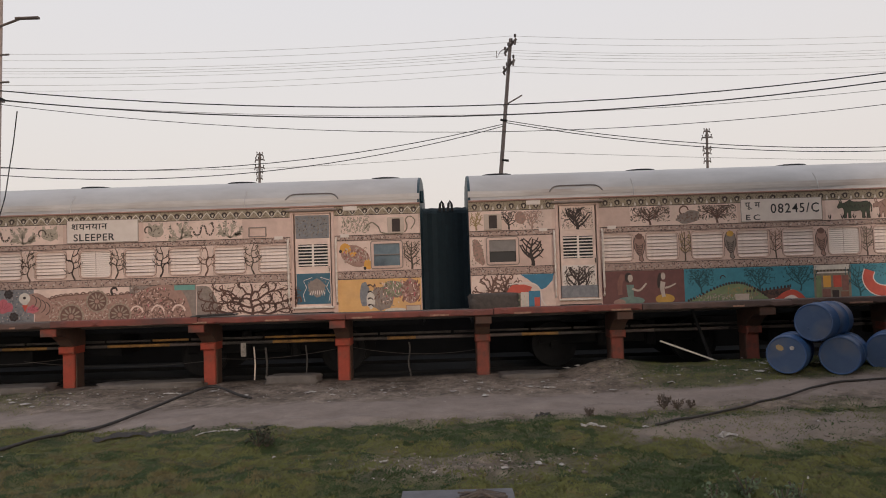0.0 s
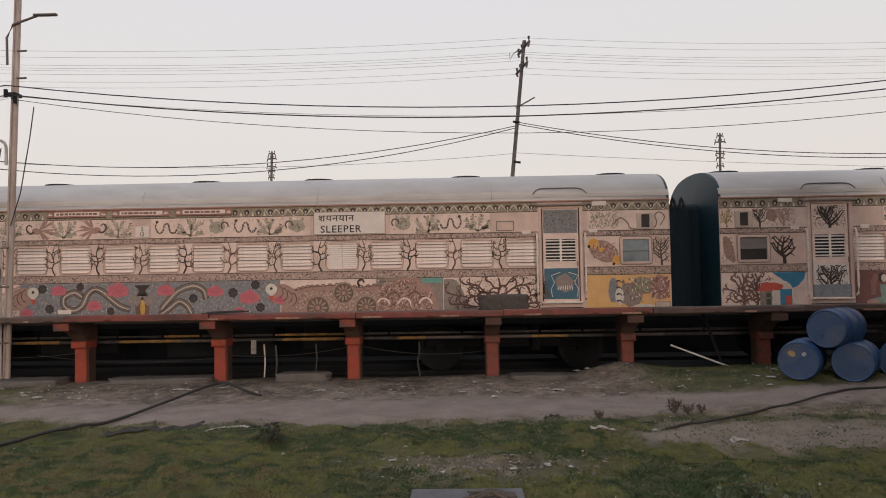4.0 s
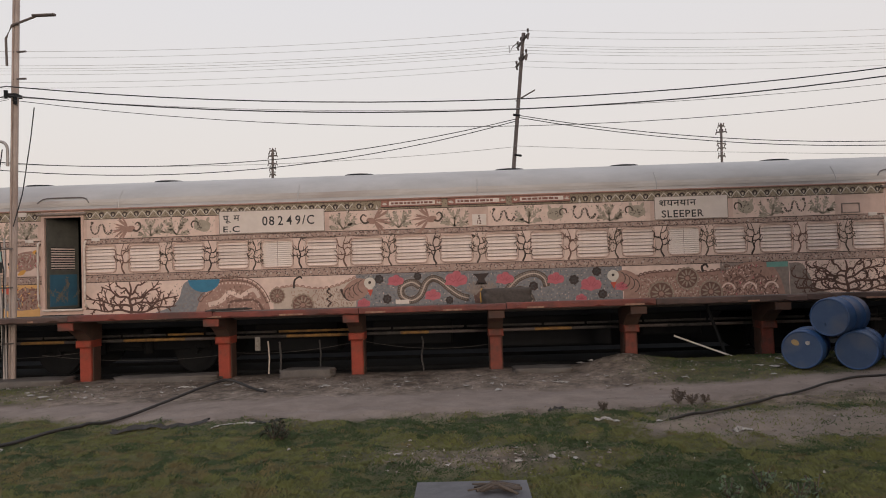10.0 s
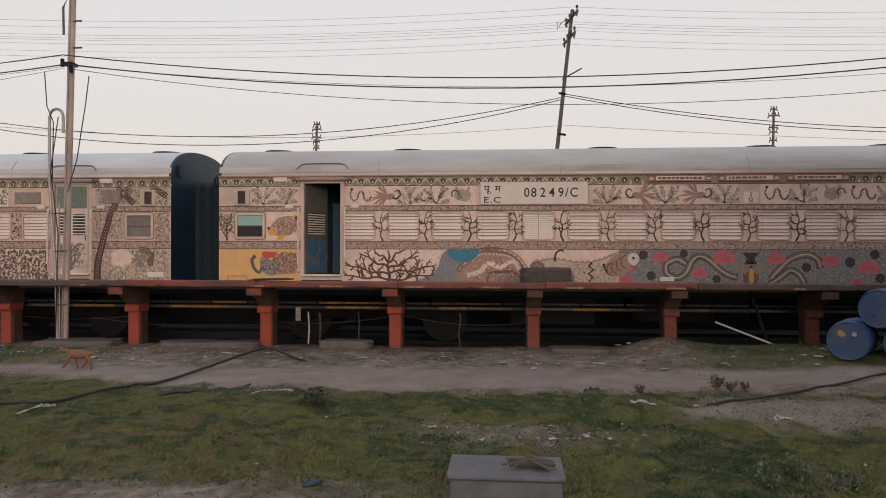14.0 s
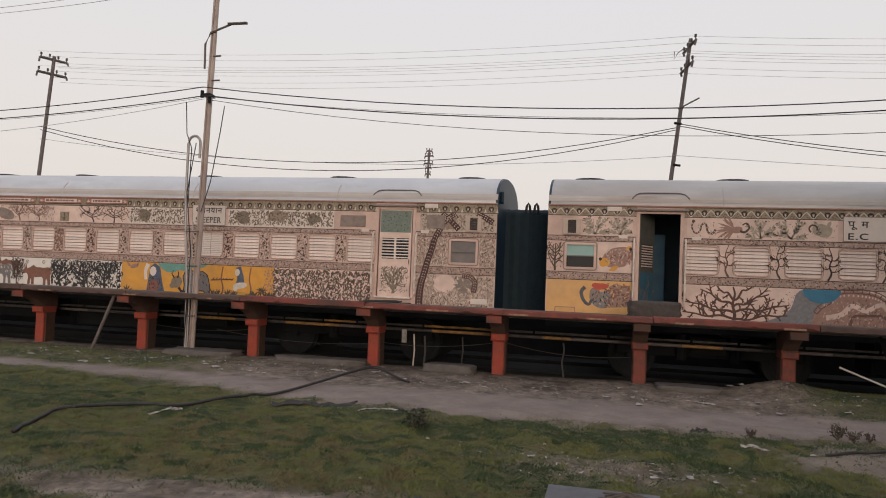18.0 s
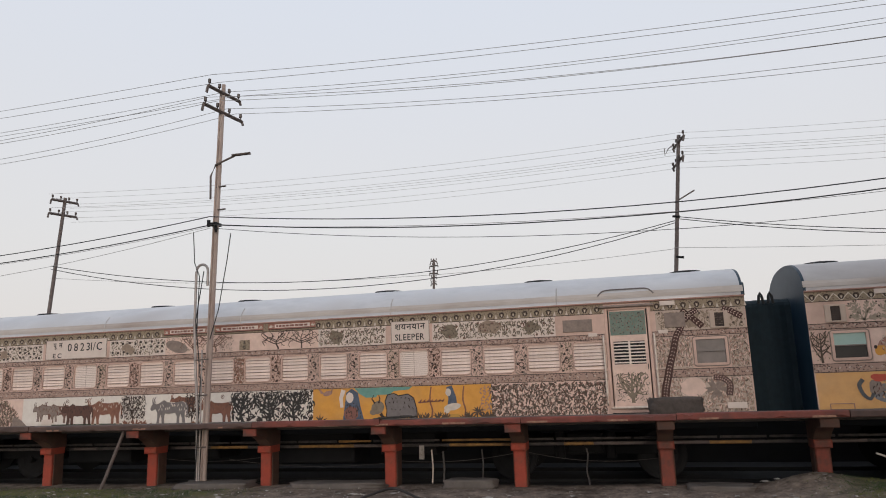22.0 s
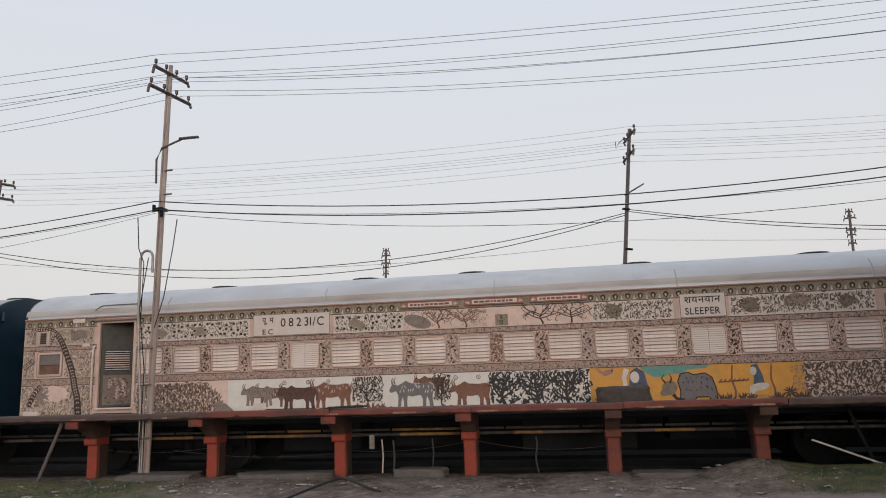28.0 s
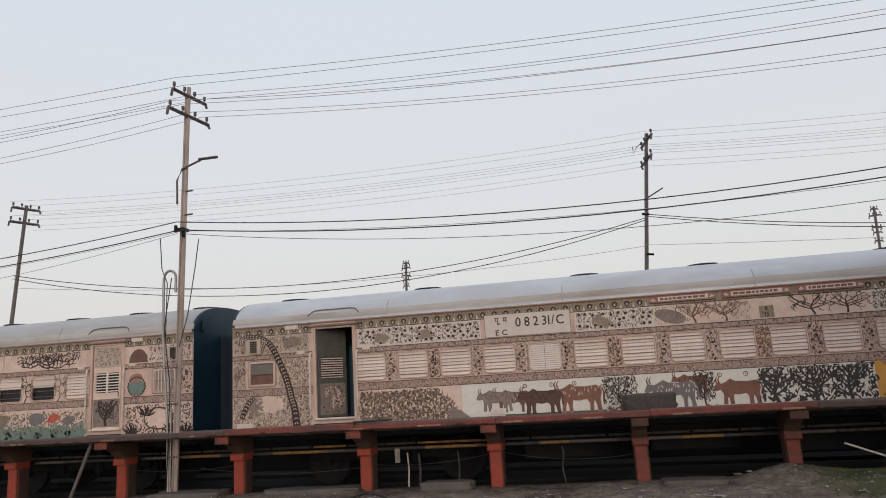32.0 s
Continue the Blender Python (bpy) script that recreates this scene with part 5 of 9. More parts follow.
def hills(p, x0, x1, rng, ink, fill, n=3, rise=0.0):
    """A rolling ridge edged with ticked bands, with petalled wheels low in it."""
    y = YP - 0.003
    ph, L = rng.uniform(0, 6), x1 - x0
    m = max(int(L / 0.045), 8)
    ridge = lambda x, k: 0.92 + (0.36 - 0.11 * k) * (0.62 + 0.38 * math.sin((x - x0) / L * n * 4.4 + ph + 1.1 * k)) + 0.04 * math.sin(x * 9 + k) + rise * (x - x0) / L
    tops = [[(x0 + 0.012 + (L - 0.024) * q / m, min(ridge(x0 + L * q / m, k), 1.44)) for q in range(m + 1)] for k in range(3)]
    g = Geo()
    for (xa, za), (xb, zb) in zip(tops[0], tops[0][1:]):
        g.add([(xa, y, 0.80), (xb, y, 0.80), (xb, y, zb), (xa, y, za)], [(0, 1, 2, 3)])
    strokes(p, g, fill, "painted_ridge")
    for k in range(3):
        g = Geo()
        scaly(g, tops[k], 0.055 - 0.008 * k, y - 0.0015 - 0.001 * k)
        strokes(p, g, ink if k != 1 else ASH, "painted_band")
    wheels = max(int(L / 0.37), 1)
    for k in range(wheels):
        cx = x0 + L * (k + 0.5) / wheels + rng.uniform(-0.04, 0.04)
        cz, r = 0.90 + rng.uniform(0, 0.13) + rise * 0.6 * (cx - x0) / L, rng.uniform(0.13, 0.185)
        w = Geo()
        w.blob(cx, cz, r, r, y - 0.0045, 16)
        strokes(p, w, ink, "painted_wheel", "dark brown painted wheel")
        w = Geo()
        for q in range(11):
            a = 2 * math.pi * q / 11
            w.blob(cx + math.cos(a) * r * 0.62, cz + math.sin(a) * r * 0.62, r * 0.27, r * 0.085, y - 0.006, 7, a)
        strokes(p, w, fill, "painted_blossom")
    g = Geo()
    under = lambda qx, qz: qz > ridge(qx, 0) - 0.05
    fill_leaves(g, x0 + 0.03, x1 - 0.03, 0.84, 1.40, int(L * 190), rng, y - 0.0075, 0.036, under)
    strokes(p, g, ink)
    g = Geo()
    fill_leaves(g, x0 + 0.03, x1 - 0.03, 0.84, 1.40, int(L * 120), rng, y - 0.0080, 0.03, under)
    strokes(p, g, PALE)


def smooth_line(pts, k=6):
    out = []
    for i in range(len(pts) - 1):
        a, b, c, d = pts[max(i - 1, 0)], pts[i], pts[i + 1], pts[min(i + 2, len(pts) - 1)]
        for q in range(k):
            t = q / k
            out.append(tuple(0.5 * (2 * b[e] + (c[e] - a[e]) * t + (2 * a[e] - 5 * b[e] + 4 * c[e] - d[e]) * t * t + (3 * b[e] - a[e] - 3 * c[e] + d[e]) * t ** 3) for e in (0, 1)))
    return out + [pts[-1]]


def field(p, pts, fill, name="painted_ridge", y=YP - 0.003, base=0.805):
    """Flat paint between a drawn line and the foot of the wall."""
    g = Geo()
    for (xa, za), (xb, zb) in zip(pts, pts[1:]):
        g.add([(xa, y, base), (xb, y, base), (xb, y, max(zb, base)), (xa, y, max(za, base))], [(0, 1, 2, 3)])
    return strokes(p, g, fill, name)


def scallops(geo, pts, r, y, every=0.075):
    """Half-round scallops along a line."""
    run, last = 0.0, pts[0]
    for q in pts[1:]:
        run += math.hypot(q[0] - last[0], q[1] - last[1])
        last = q
        if run >= every:
            run = 0.0
            geo.ring(q[0], q[1] - 0.01, r * 0.55, r, y, 8, 0, math.pi)


def flower_wheel(p, cx, cz, r, y, ink, fill):
    """A painted wheel with pale petals, cut off by the foot of the wall."""
    low = lambda g: [(px, py, max(pz, 0.806)) for px, py, pz in g.v]
    for name, mat, make in (
        ("painted_rim", fill, lambda g: rosette(g, cx, cz, r * 1.2, y, 15, 0.12)),
        ("painted_wheel", ink, lambda g: g.blob(cx, cz, r, r, y - 0.0006, 20)),
        ("painted_blossom", fill, lambda g: [g.blob(cx + math.cos(k * 0.571) * r * 0.60, cz + math.sin(k * 0.571) * r * 0.60, r * 0.30, r * 0.095, y - 0.0012 - 0.00005 * k, 8, k * 0.571) for k in range(11)]),
        ("painted_hub", ROSE, lambda g: g.ring(cx, cz, 0, r * 0.22, y - 0.0024, 12)),
    ):
        g = Geo()
        make(g)
        g.v = low(g)
        strokes(p, g, mat, name)


def figure(p, parts):
    """A seated form reduced to plain flat shapes, each with its own colour."""
    for k, (kind, pts, w, mat) in enumerate(parts):
        y = YP - 0.004 - 0.0005 * k
        g = Geo()
        if kind == "stroke":
            g.ribbon(smooth_line(pts, 3), w, w * 0.7, y)
        else:
            g.blob(*pts, y, 14)
        strokes(p, g, mat, "painted_shape")


def paint_b(coach, rng):
    borders(coach, zig=lambda x: abs(x) > 2.6, banners=((-1.95, 1.85),))
    plate(coach, -5.20, -3.07, [("पू म", -4.95, 2.70, 0.17, 0.34), ("E.C", -4.95, 2.475, 0.165, 0.33), ("08 2 4 9/C", -3.80, 2.615, 0.26, 1.05)])
    plate(coach, 3.48, 4.92, [("शयनयान", 3.94, 2.71, 0.18, 0.72), ("SLEEPER", 4.03, 2.49, 0.20, 0.82)])
    for a, b in ((-1.93, -0.72), (-0.60, 0.56), (0.68, 1.83)):
        banner(coach, a, b, rng)
    upper_panels(coach, [(-7.9, -5.28)], rng, inks=(MOSS, INKS, ROSE, INKS), style="SPBBH")
    upper_panels(coach, [(-2.98, -0.2)], rng, inks=(MOSS, INKS, ROSE, INKS), style="BPBPB")
    upper_panels(coach, [(0.2, 3.40)], rng, inks=(MOSS, INKS, ROSE, INKS), style="SBHSBH")
    upper_panels(coach, [(5.02, 7.0)], rng, inks=(MOSS, INKS, ROSE, INKS), style="HBSB")
    upper_panels(coach, [(-9.85, -8.9)], rng, inks=(MOSS, INKS, ROSE, INKS), style="BB")
    q = cpart(coach, "painted_band", Geo().rect(8.92, 10.52, MID1 + 0.01, TOPB - 0.008, YP), PALE, "pale band with soft painted foliage")
    for ink, n, size in ((MOSS, 70, 0.05), (SAGE, 34, 0.045), (INKS, 12, 0.03)):
        g = Geo()
        fill_leaves(g, 8.98, 9.55, MID1 + 0.03, TOPB - 0.03, n, rng, YP - 0.003 - 0.02 * size, size)
        strokes(q, g, ink)
    strokes(q, Geo().ribbon(smooth_line([(9.45, 2.50), (9.58, 2.62), (9.72, 2.52), (9.80, 2.40), (10.20, 2.40), (10.29, 2.52), (10.26, 2.66), (10.36, 2.72), (10.45, 2.62), (10.36, 2.46)], 4), 0.030, 0.022, YP - 0.004), SAGE, "painted_serpent")
    pl = cpart(coach, "berth_plate", Geo().cbox(-0.12, 0.16, -0.014, 0, 2.40, 2.62, 0.003), PLATE, "small white plate")
    lettering("letter", "S", 0.11, BROWN, pl, 0.02, -0.0165, 2.56, 1, 0.002, -ZR)
    lettering("letter", "12", 0.11, BROWN, pl, 0.02, -0.0165, 2.46, 1, 0.002, -ZR)
    between_trees(coach, rng, (INK, BROWN, INKS, INK, INKS))
    frame_g = Geo()
    frame_ring(frame_g, 0.36, 0.20, 0.02, 0.022, -0.012, 0.0, 7.30, 2.50)
    cpart(coach, "notice_frame", frame_g, ASH, "empty notice frame")
    y = YP - 0.003
    # coral-like tree beside the first door
    p = panel(coach, -8.0, -6.05, PALE)
    g = Geo()
    spread_tree(g, -7.03, 0.81, 1.49, 0.97, rng, y, 0.046, 0.25, 0.22)
    strokes(p, g, BARK, "painted_tree", "dark bare painted tree")
    # blue-grey water, pool and brown mound
    p = panel(coach, -6.05, -4.15, PALE)
    field(p, smooth_line([(-6.6, 0.84), (-6.25, 0.95), (-6.05, 1.12), (-5.95, 1.40), (-5.80, 1.49), (-5.6, 1.45), (-5.5, 1.2), (-5.3, 0.9)], 4), RIVER, "painted_slope", y + 0.0008)
    g = Geo()
    fill_leaves(g, -6.2, -5.45, 0.85, 1.42, 90, rng, y - 0.0004, 0.034)
    strokes(p, g, ASH)
    mound = smooth_line([(-5.72, 0.82), (-5.60, 1.12), (-5.40, 1.28), (-5.22, 1.47), (-4.86, 1.485), (-4.60, 1.43), (-4.40, 1.28), (-4.26, 1.05), (-4.20, 0.82)], 5)
    field(p, mound, ROSE, "painted_mound", y - 0.001)
    strokes(p, Geo().ribbon(smooth_line([(-5.45, 0.98), (-5.2, 1.05), (-5.02, 1.22), (-4.80, 1.14), (-4.55, 1.26), (-4.42, 1.10)], 5), 0.10, 0.07, y - 0.0016), PALE, "painted_arch")
    strokes(p, Geo().ribbon(smooth_line([(-5.05, 0.84), (-5.0, 1.02), (-4.8, 1.05), (-4.5, 1.04), (-4.35, 0.84)], 5), 0.05, 0.05, y - 0.0020), BROWN, "painted_arch")
    g = Geo()
    scaly(g, mound[4:-3:2], 0.075, y - 0.0024)
    fill_leaves(g, -5.55, -4.28, 0.84, 1.40, 150, rng, y - 0.0028, 0.034, lambda qx, qz: qz > 1.42 - 0.9 * abs(qx + 4.9))
    strokes(p, g, BROWN)
    g = Geo()
    for px, pz in mound[12:30:1]:
        g.blob(px, pz - 0.085, 0.016, 0.022, y - 0.0032, 6)
    fill_leaves(g, -5.5, -4.3, 0.86, 1.3, 60, rng, y - 0.0034, 0.030)
    strokes(p, g, PALE)
    strokes(p, Geo().blob(-5.53, 1.49, 0.32, 0.25, y - 0.005, 16, 0, 0, None, math.pi, 2 * math.pi), BLUE, "painted_pool", "bright blue painted pool")
    # pale slope with a sitting bird, zigzag and half wheels
    p = panel(coach, -4.15, -2.48, PALE)
    slope = smooth_line([(-4.14, 1.26), (-3.95, 1.28), (-3.66, 1.30), (-3.3, 1.24), (-2.95, 1.26), (-2.66, 1.36), (-2.49, 1.43)], 6)
    field(p, slope, TANL, "painted_slope", y)
    g = Geo()
    scallops(g, slope, 0.05, y - 0.001)
    g.ribbon(slope, 0.018, 0.018, y - 0.0012)
    strokes(p, g, ROSE)
    for cx, cz, r in ((-4.06, 1.12, 0.14), (-3.55, 0.92, 0.20)):
        flower_wheel(p, cx, cz, r, y - 0.002, BROWN, TAN)
    g = Geo()
    g.ribbon(smooth_line([(-3.72, 1.26), (-3.70, 1.42), (-3.60, 1.485), (-3.55, 1.45)], 4), 0.04, 0.03, y - 0.004)
    strokes(p, g, INK, "painted_bird", "dark hook-necked bird")
    g = Geo()
    g.ribbon([(-3.00, 1.24), (-3.06, 1.17), (-2.97, 1.10), (-3.07, 1.02), (-2.98, 0.96), (-3.05, 0.87)], 0.05, 0.045, y - 0.004)
    strokes(p, g, INK, "painted_zigzag")
    strokes(p, Geo().ribbon([(-2.78, 1.22), (-2.74, 1.10), (-2.66, 1.0)], 0.05, 0.03, y - 0.004), INK, "painted_stripe")
    g = Geo()
    fill_leaves(g, -3.78, -2.52, 0.84, 1.22, 130, rng, y - 0.0045, 0.034)
    strokes(p, g, ROSE)
    g = Geo()
    fill_leaves(g, -3.3, -2.52, 0.84, 1.24, 60, rng, y - 0.005, 0.032)
    strokes(p, g, BROWN)
    cpart(coach, "data_plate", Geo().cbox(-1.69, -1.42, -0.016, 0.0, 0.885, 0.965, 0.003), PLATE, "small white plate")
    # the river panel
    p = panel(coach, -2.48, 2.80, RIVER, label="grey painted river with serpents and pink lotuses")
    g = Geo()
    for r in range(11):
        z = 0.84 + 0.062 * r
        for k in range(60):
            x = -2.46 + 5.24 * (k + (r % 2) * 0.5 + rng.uniform(-0.2, 0.2)) / 60
            g.ribbon([(x, z), (x + 0.03, z + rng.uniform(0.008, 0.022)), (x + 0.055, z)], 0.010, 0.006, y)
    strokes(p, g, ASH, "painted_water")
    g = Geo()
    fill_leaves(g, -2.45, 2.78, 0.83, 1.48, 420, rng, y - 0.0008, 0.024)
    strokes(p, g, PALE, "painted_water")
    g = Geo()
    fill_leaves(g, -2.45, 2.78, 0.83, 1.48, 460, rng, y - 0.0012, 0.032)
    strokes(p, g, SLATE, "painted_water")
    g, g2, g3 = Geo(), Geo(), Geo()
    for course in (((-1.20, 1.22), (-1.36, 1.31), (-1.56, 1.22), (-1.56, 1.04), (-1.38, 0.95), (-1.20, 1.04), (-1.08, 1.28), (-0.94, 1.37), (-0.78, 1.31), (-0.60, 1.15), (-0.42, 1.02), (-0.24, 0.96)),
                   ((0.40, 0.94), (0.55, 1.12), (0.76, 1.32), (1.05, 1.41), (1.25, 1.32), (1.31, 1.15)), ((0.38, 0.84), (0.58, 0.98), (0.76, 1.10), (0.92, 1.02), (1.02, 0.85))):
        pts = smooth_line(list(course))
        g2.ribbon(pts, 0.150, 0.130, y - 0.002)
        scaly(g3, pts, 0.12, y - 0.0026)
        g.ribbon(pts, 0.028, 0.022, y - 0.0034)
    strokes(p, g2, ASH, "painted_serpent", "grey-brown painted serpent with a pale stripe")
    strokes(p, g3, INKS, "painted_scaling")
    strokes(p, g, TANL, "painted_stripe")
    for x, z, r in ((-1.68, 1.30, 0.17), (-2.33, 0.88, 0.14), (-0.95, 0.99, 0.17), (-0.48, 1.27, 0.24), (0.49, 1.27, 0.19), (1.49, 1.24, 0.18), (2.18, 1.10, 0.22), (2.78, 1.06, 0.13), (1.98, 0.86, 0.12)):
        g = Geo()
        lotus(g, x, z, r, y - 0.004)
        flower = strokes(p, g, PINK, "painted_lotus", "bright pink painted lotus")
        g = Geo()
        lotus_lines(g, x, z, r, y - 0.0048)
        strokes(p, g, ROSEP)
    for x, z, r in ((-2.01, 1.39, 0.075), (-1.86, 0.99, 0.075), (-1.24, 1.42, 0.065), (1.05, 1.16, 0.075), (1.85, 1.26, 0.08), (2.30, 1.41, 0.075), (2.40, 0.96, 0.075), (-0.62, 0.93, 0.065)):
        g = rosette(Geo(), x, z, r * 1.25, y - 0.004)
        strokes(p, g, INK, "painted_disc", "dark rosette disc")
        g = Geo()
        for k in range(5):
            g.ring(x + math.cos(k * 1.257) * r * 0.5, z + math.sin(k * 1.257) * r * 0.5, r * 0.16, r * 0.24, y - 0.0048, 8)
        strokes(p, g, SLATE, "painted_blossom")
    strokes(p, Geo().blob(0.02, 0.98, 0.15, 0.26, y - 0.004, 16), BROWN, "painted_emblem")
    strokes(p, Geo().add([(-0.14, y - 0.0045, 1.44), (0.18, y - 0.0045, 1.44), (0.08, y - 0.0045, 1.33), (0.14, y - 0.0045, 1.22), (-0.10, y - 0.0045, 1.22), (-0.04, y - 0.0045, 1.33)], [tuple(range(6))]), INK, "painted_emblem")
    g = Geo()
    for s in (-1, 1):
        for k in range(7):
            a = radians(25 + 18 * k)
            g.ribbon([(0.02 + s * 0.12, 1.02), (0.02 + s * (0.12 + math.cos(a) * 0.22), 1.02 + math.sin(a) * 0.26)], 0.02, 0.045, y - 0.0035 - 0.0002 * k)
    strokes(p, g, ASH, "painted_growth")
    strokes(p, Geo().blob(0.03, 0.98, 0.05, 0.17, y - 0.006, 12), GOLD, "painted_emblem", "gold upright emblem")
    for sx, s in ((-2.20, -1), (2.62, 1)):
        strokes(p, Geo().blob(sx + s * 0.26, 1.20, 0.30, 0.20, y - 0.0035, 16, s * -0.5, 0.06, rng), ROSE, "painted_fish", "rose-brown painted fish")
        g = Geo()
        for q in range(4):
            g.ring(sx + s * (0.10 + 0.09 * q), 1.26 - 0.05 * q, 0.13, 0.145, y - 0.0042, 10, -1.2 if s > 0 else 1.9, 1.2 if s > 0 else 4.4)
        strokes(p, g, INK, "painted_scaling")
        strokes(p, Geo().blob(sx, 1.32, 0.115, 0.11, y - 0.0048, 14).add([(sx - 0.11, y - 0.0052, 1.30), (sx + 0.01, y - 0.0052, 1.14), (sx + 0.11, y - 0.0052, 1.30)], [(0, 1, 2)]), CORN_W, "painted_head")
        strokes(p, Geo().add([(sx - 0.055, y - 0.0056, 1.19), (sx + 0.065, y - 0.0056, 1.19), (sx + 0.01, y - 0.0056, 1.05)], [(0, 2, 1)]), RED, "painted_beak", "red painted beak")
        strokes(p, Geo().blob(sx, 1.33, 0.03, 0.03, y - 0.006, 8), INK, "painted_eye")
    # brown slope with flower wheels, then a full brown wood
    p = panel(coach, 2.80, 4.72, PALE)
    slope = smooth_line([(2.82, 1.12), (3.05, 1.26), (3.30, 1.34), (3.6, 1.36), (4.0, 1.38), (4.35, 1.33), (4.72, 1.36)], 6)
    field(p, slope, ROSE, "painted_slope", y)
    g = Geo()
    scallops(g, slope, 0.055, y - 0.001)
    g.ribbon(slope, 0.020, 0.020, y - 0.0012)
    fill_leaves(g, 3.1, 4.7, 0.84, 1.30, 190, rng, y - 0.0014, 0.034)
    strokes(p, g, BROWN)
    g = Geo()
    fill_leaves(g, 3.1, 4.7, 0.84, 1.26, 240, rng, y - 0.0017, 0.032)
    strokes(p, g, TANL)
    for cx, cz, r in ((3.55, 0.93, 0.22), (4.07, 1.22, 0.19), (4.52, 0.94, 0.20)):
        flower_wheel(p, cx, cz, r, y - 0.003, BROWN, TAN)
    strokes(p, Geo().ribbon(smooth_line([(4.38, 1.34), (4.36, 1.44), (4.44, 1.48), (4.48, 1.42)], 4), 0.05, 0.035, y - 0.005), INK, "painted_bird")
    p = panel(coach, 4.72, 6.05, ASH)
    wood = smooth_line([(4.72, 1.30), (4.95, 1.40), (5.2, 1.49), (5.6, 1.49), (5.82, 1.30), (5.92, 1.05), (5.97, 0.84)], 5)
    field(p, wood, ROSE, "painted_mound", y)
    for ink, n, dy, size in ((BROWN, 170, 0.0008, 0.052), (BARK, 90, 0.0014, 0.046), (PALE, 80, 0.0020, 0.036), (PINK, 12, 0.0024, 0.04)):
        g = Geo()
        fill_leaves(g, 4.74, 5.85, 0.83, 1.47, n, rng, y - dy, size, lambda qx, qz: qz > 1.2 and qx > 5.5)
        strokes(p, g, ink, "painted_wood")
    for k in range(5):
        strokes(p, Geo().ribbon(arc_pts(4.86 + 0.21 * k, 0.95 + 0.12 * (k % 2), 0.13, 0.15, 0.2, 2.9, 8), 0.035, 0.03, y - 0.003), BROWN if k % 2 else PALE, "painted_arch")
    strokes(p, Geo().rect(5.62, 6.03, 1.39, 1.49, y - 0.004), AQUA, "painted_patch", "green painted patch")
    # large curling tree
    p = panel(coach, 6.05, 7.95, PALE)
    field(p, smooth_line([(6.06, 1.46), (6.3, 1.44), (6.45, 1.2), (6.55, 0.95), (6.9, 0.84)], 4), ASH, "painted_slope", y + 0.0008)
    g = Geo()
    spread_tree(g, 7.16, 0.81, 1.49, 1.0, rng, y - 0.002, 0.044, 2.6, 0.24)
    strokes(p, g, BARK, "painted_tree", "large dark curling painted tree")
    g = Geo()
    fill_leaves(g, 6.1, 7.9, 0.85, 1.47, 420, rng, y - 0.001, 0.026)
    strokes(p, g, SAGE)
    # lavatory ends
    for x0, x1, s in ((-HALF + 0.02, -8.88, -1), (8.88, HALF - 0.02, 1)):
        p = panel(coach, x0, x1, PEACH, label="peach-yellow panel with painted beasts")
        if s > 0:
            strokes(p, Geo().blob(10.02, 0.86, 0.22, 0.05, y, 12), CORN_W, "painted_ground")
            forms = ((9.74, 1.10, 0.24, 0.24, ASH), (9.98, 1.28, 0.23, 0.17, SAGE), (10.33, 1.24, 0.19, 0.24, ROSE), (9.41, 1.20, 0.10, 0.25, RIVER), (9.53, 1.08, 0.085, 0.18, CORN_W))
            inks = ((BROWN, 26, 9.56, 9.95, 0.92, 1.44, 0.055), (TAN, 40, 9.6, 10.0, 0.92, 1.34, 0.05), (MOSS, 44, 9.82, 10.2, 1.14, 1.46, 0.055), (GREEN, 26, 9.82, 10.15, 1.14, 1.46, 0.05), (BANNER, 52, 10.14, 10.52, 1.0, 1.47, 0.065), (PINK, 14, 9.75, 10.5, 1.05, 1.46, 0.05), (PALE, 30, 9.7, 10.5, 0.98, 1.46, 0.045))
        else:
            forms = ((-9.15, 1.20, 0.30, 0.24, ROSE), (-9.44, 1.12, 0.20, 0.16, RIVER), (-9.58, 1.22, 0.12, 0.13, ASH))
            inks = ((TAN, 50, -9.45, -8.9, 0.98, 1.46, 0.06), (BANNER, 50, -9.4, -8.9, 0.98, 1.46, 0.06), (BROWN, 22, -9.6, -9.0, 0.98, 1.40, 0.05), (PEACH, 22, -9.5, -8.9, 0.98, 1.46, 0.05), (INK, 12, -9.66, -9.3, 1.02, 1.32, 0.045))
        for k, (fx, fz, rx, rz, m) in enumerate(forms):
            strokes(p, Geo().blob(fx, fz, rx, rz, y - 0.0005 - 0.0004 * k, 15, 0.0, 0.10, rng), m, "painted_beast", "grey, rose and white painted beast")
        for k, (ink, n, xa, xb, za, zb, size) in enumerate(inks):
            g = Geo()
            fill_leaves(g, xa, xb, za, zb, n, rng, y - 0.003 - 0.0004 * k, size)
            strokes(p, g, ink)
        if s > 0:
            g = Geo()
            for k in range(4):
                g.ribbon(bent(9.47, 1.36 - 0.13 * k, 9.58, 1.33 - 0.13 * k, 0.3, 4), 0.036, 0.012, y - 0.0062)
            strokes(p, g, INK, "painted_stripe")
        else:
            strokes(p, Geo().ribbon(smooth_line([(-9.78, 1.36), (-9.85, 1.26), (-9.80, 1.10), (-9.70, 1.02), (-9.64, 1.12)], 4), 0.075, 0.05, y - 0.006), SLATE, "painted_horn", "grey hooked horn")
            strokes(p, Geo().blob(-9.50, 1.39, 0.16, 0.065, y - 0.0062, 12, 0.0, 0.2, rng), RED, "painted_blossom")
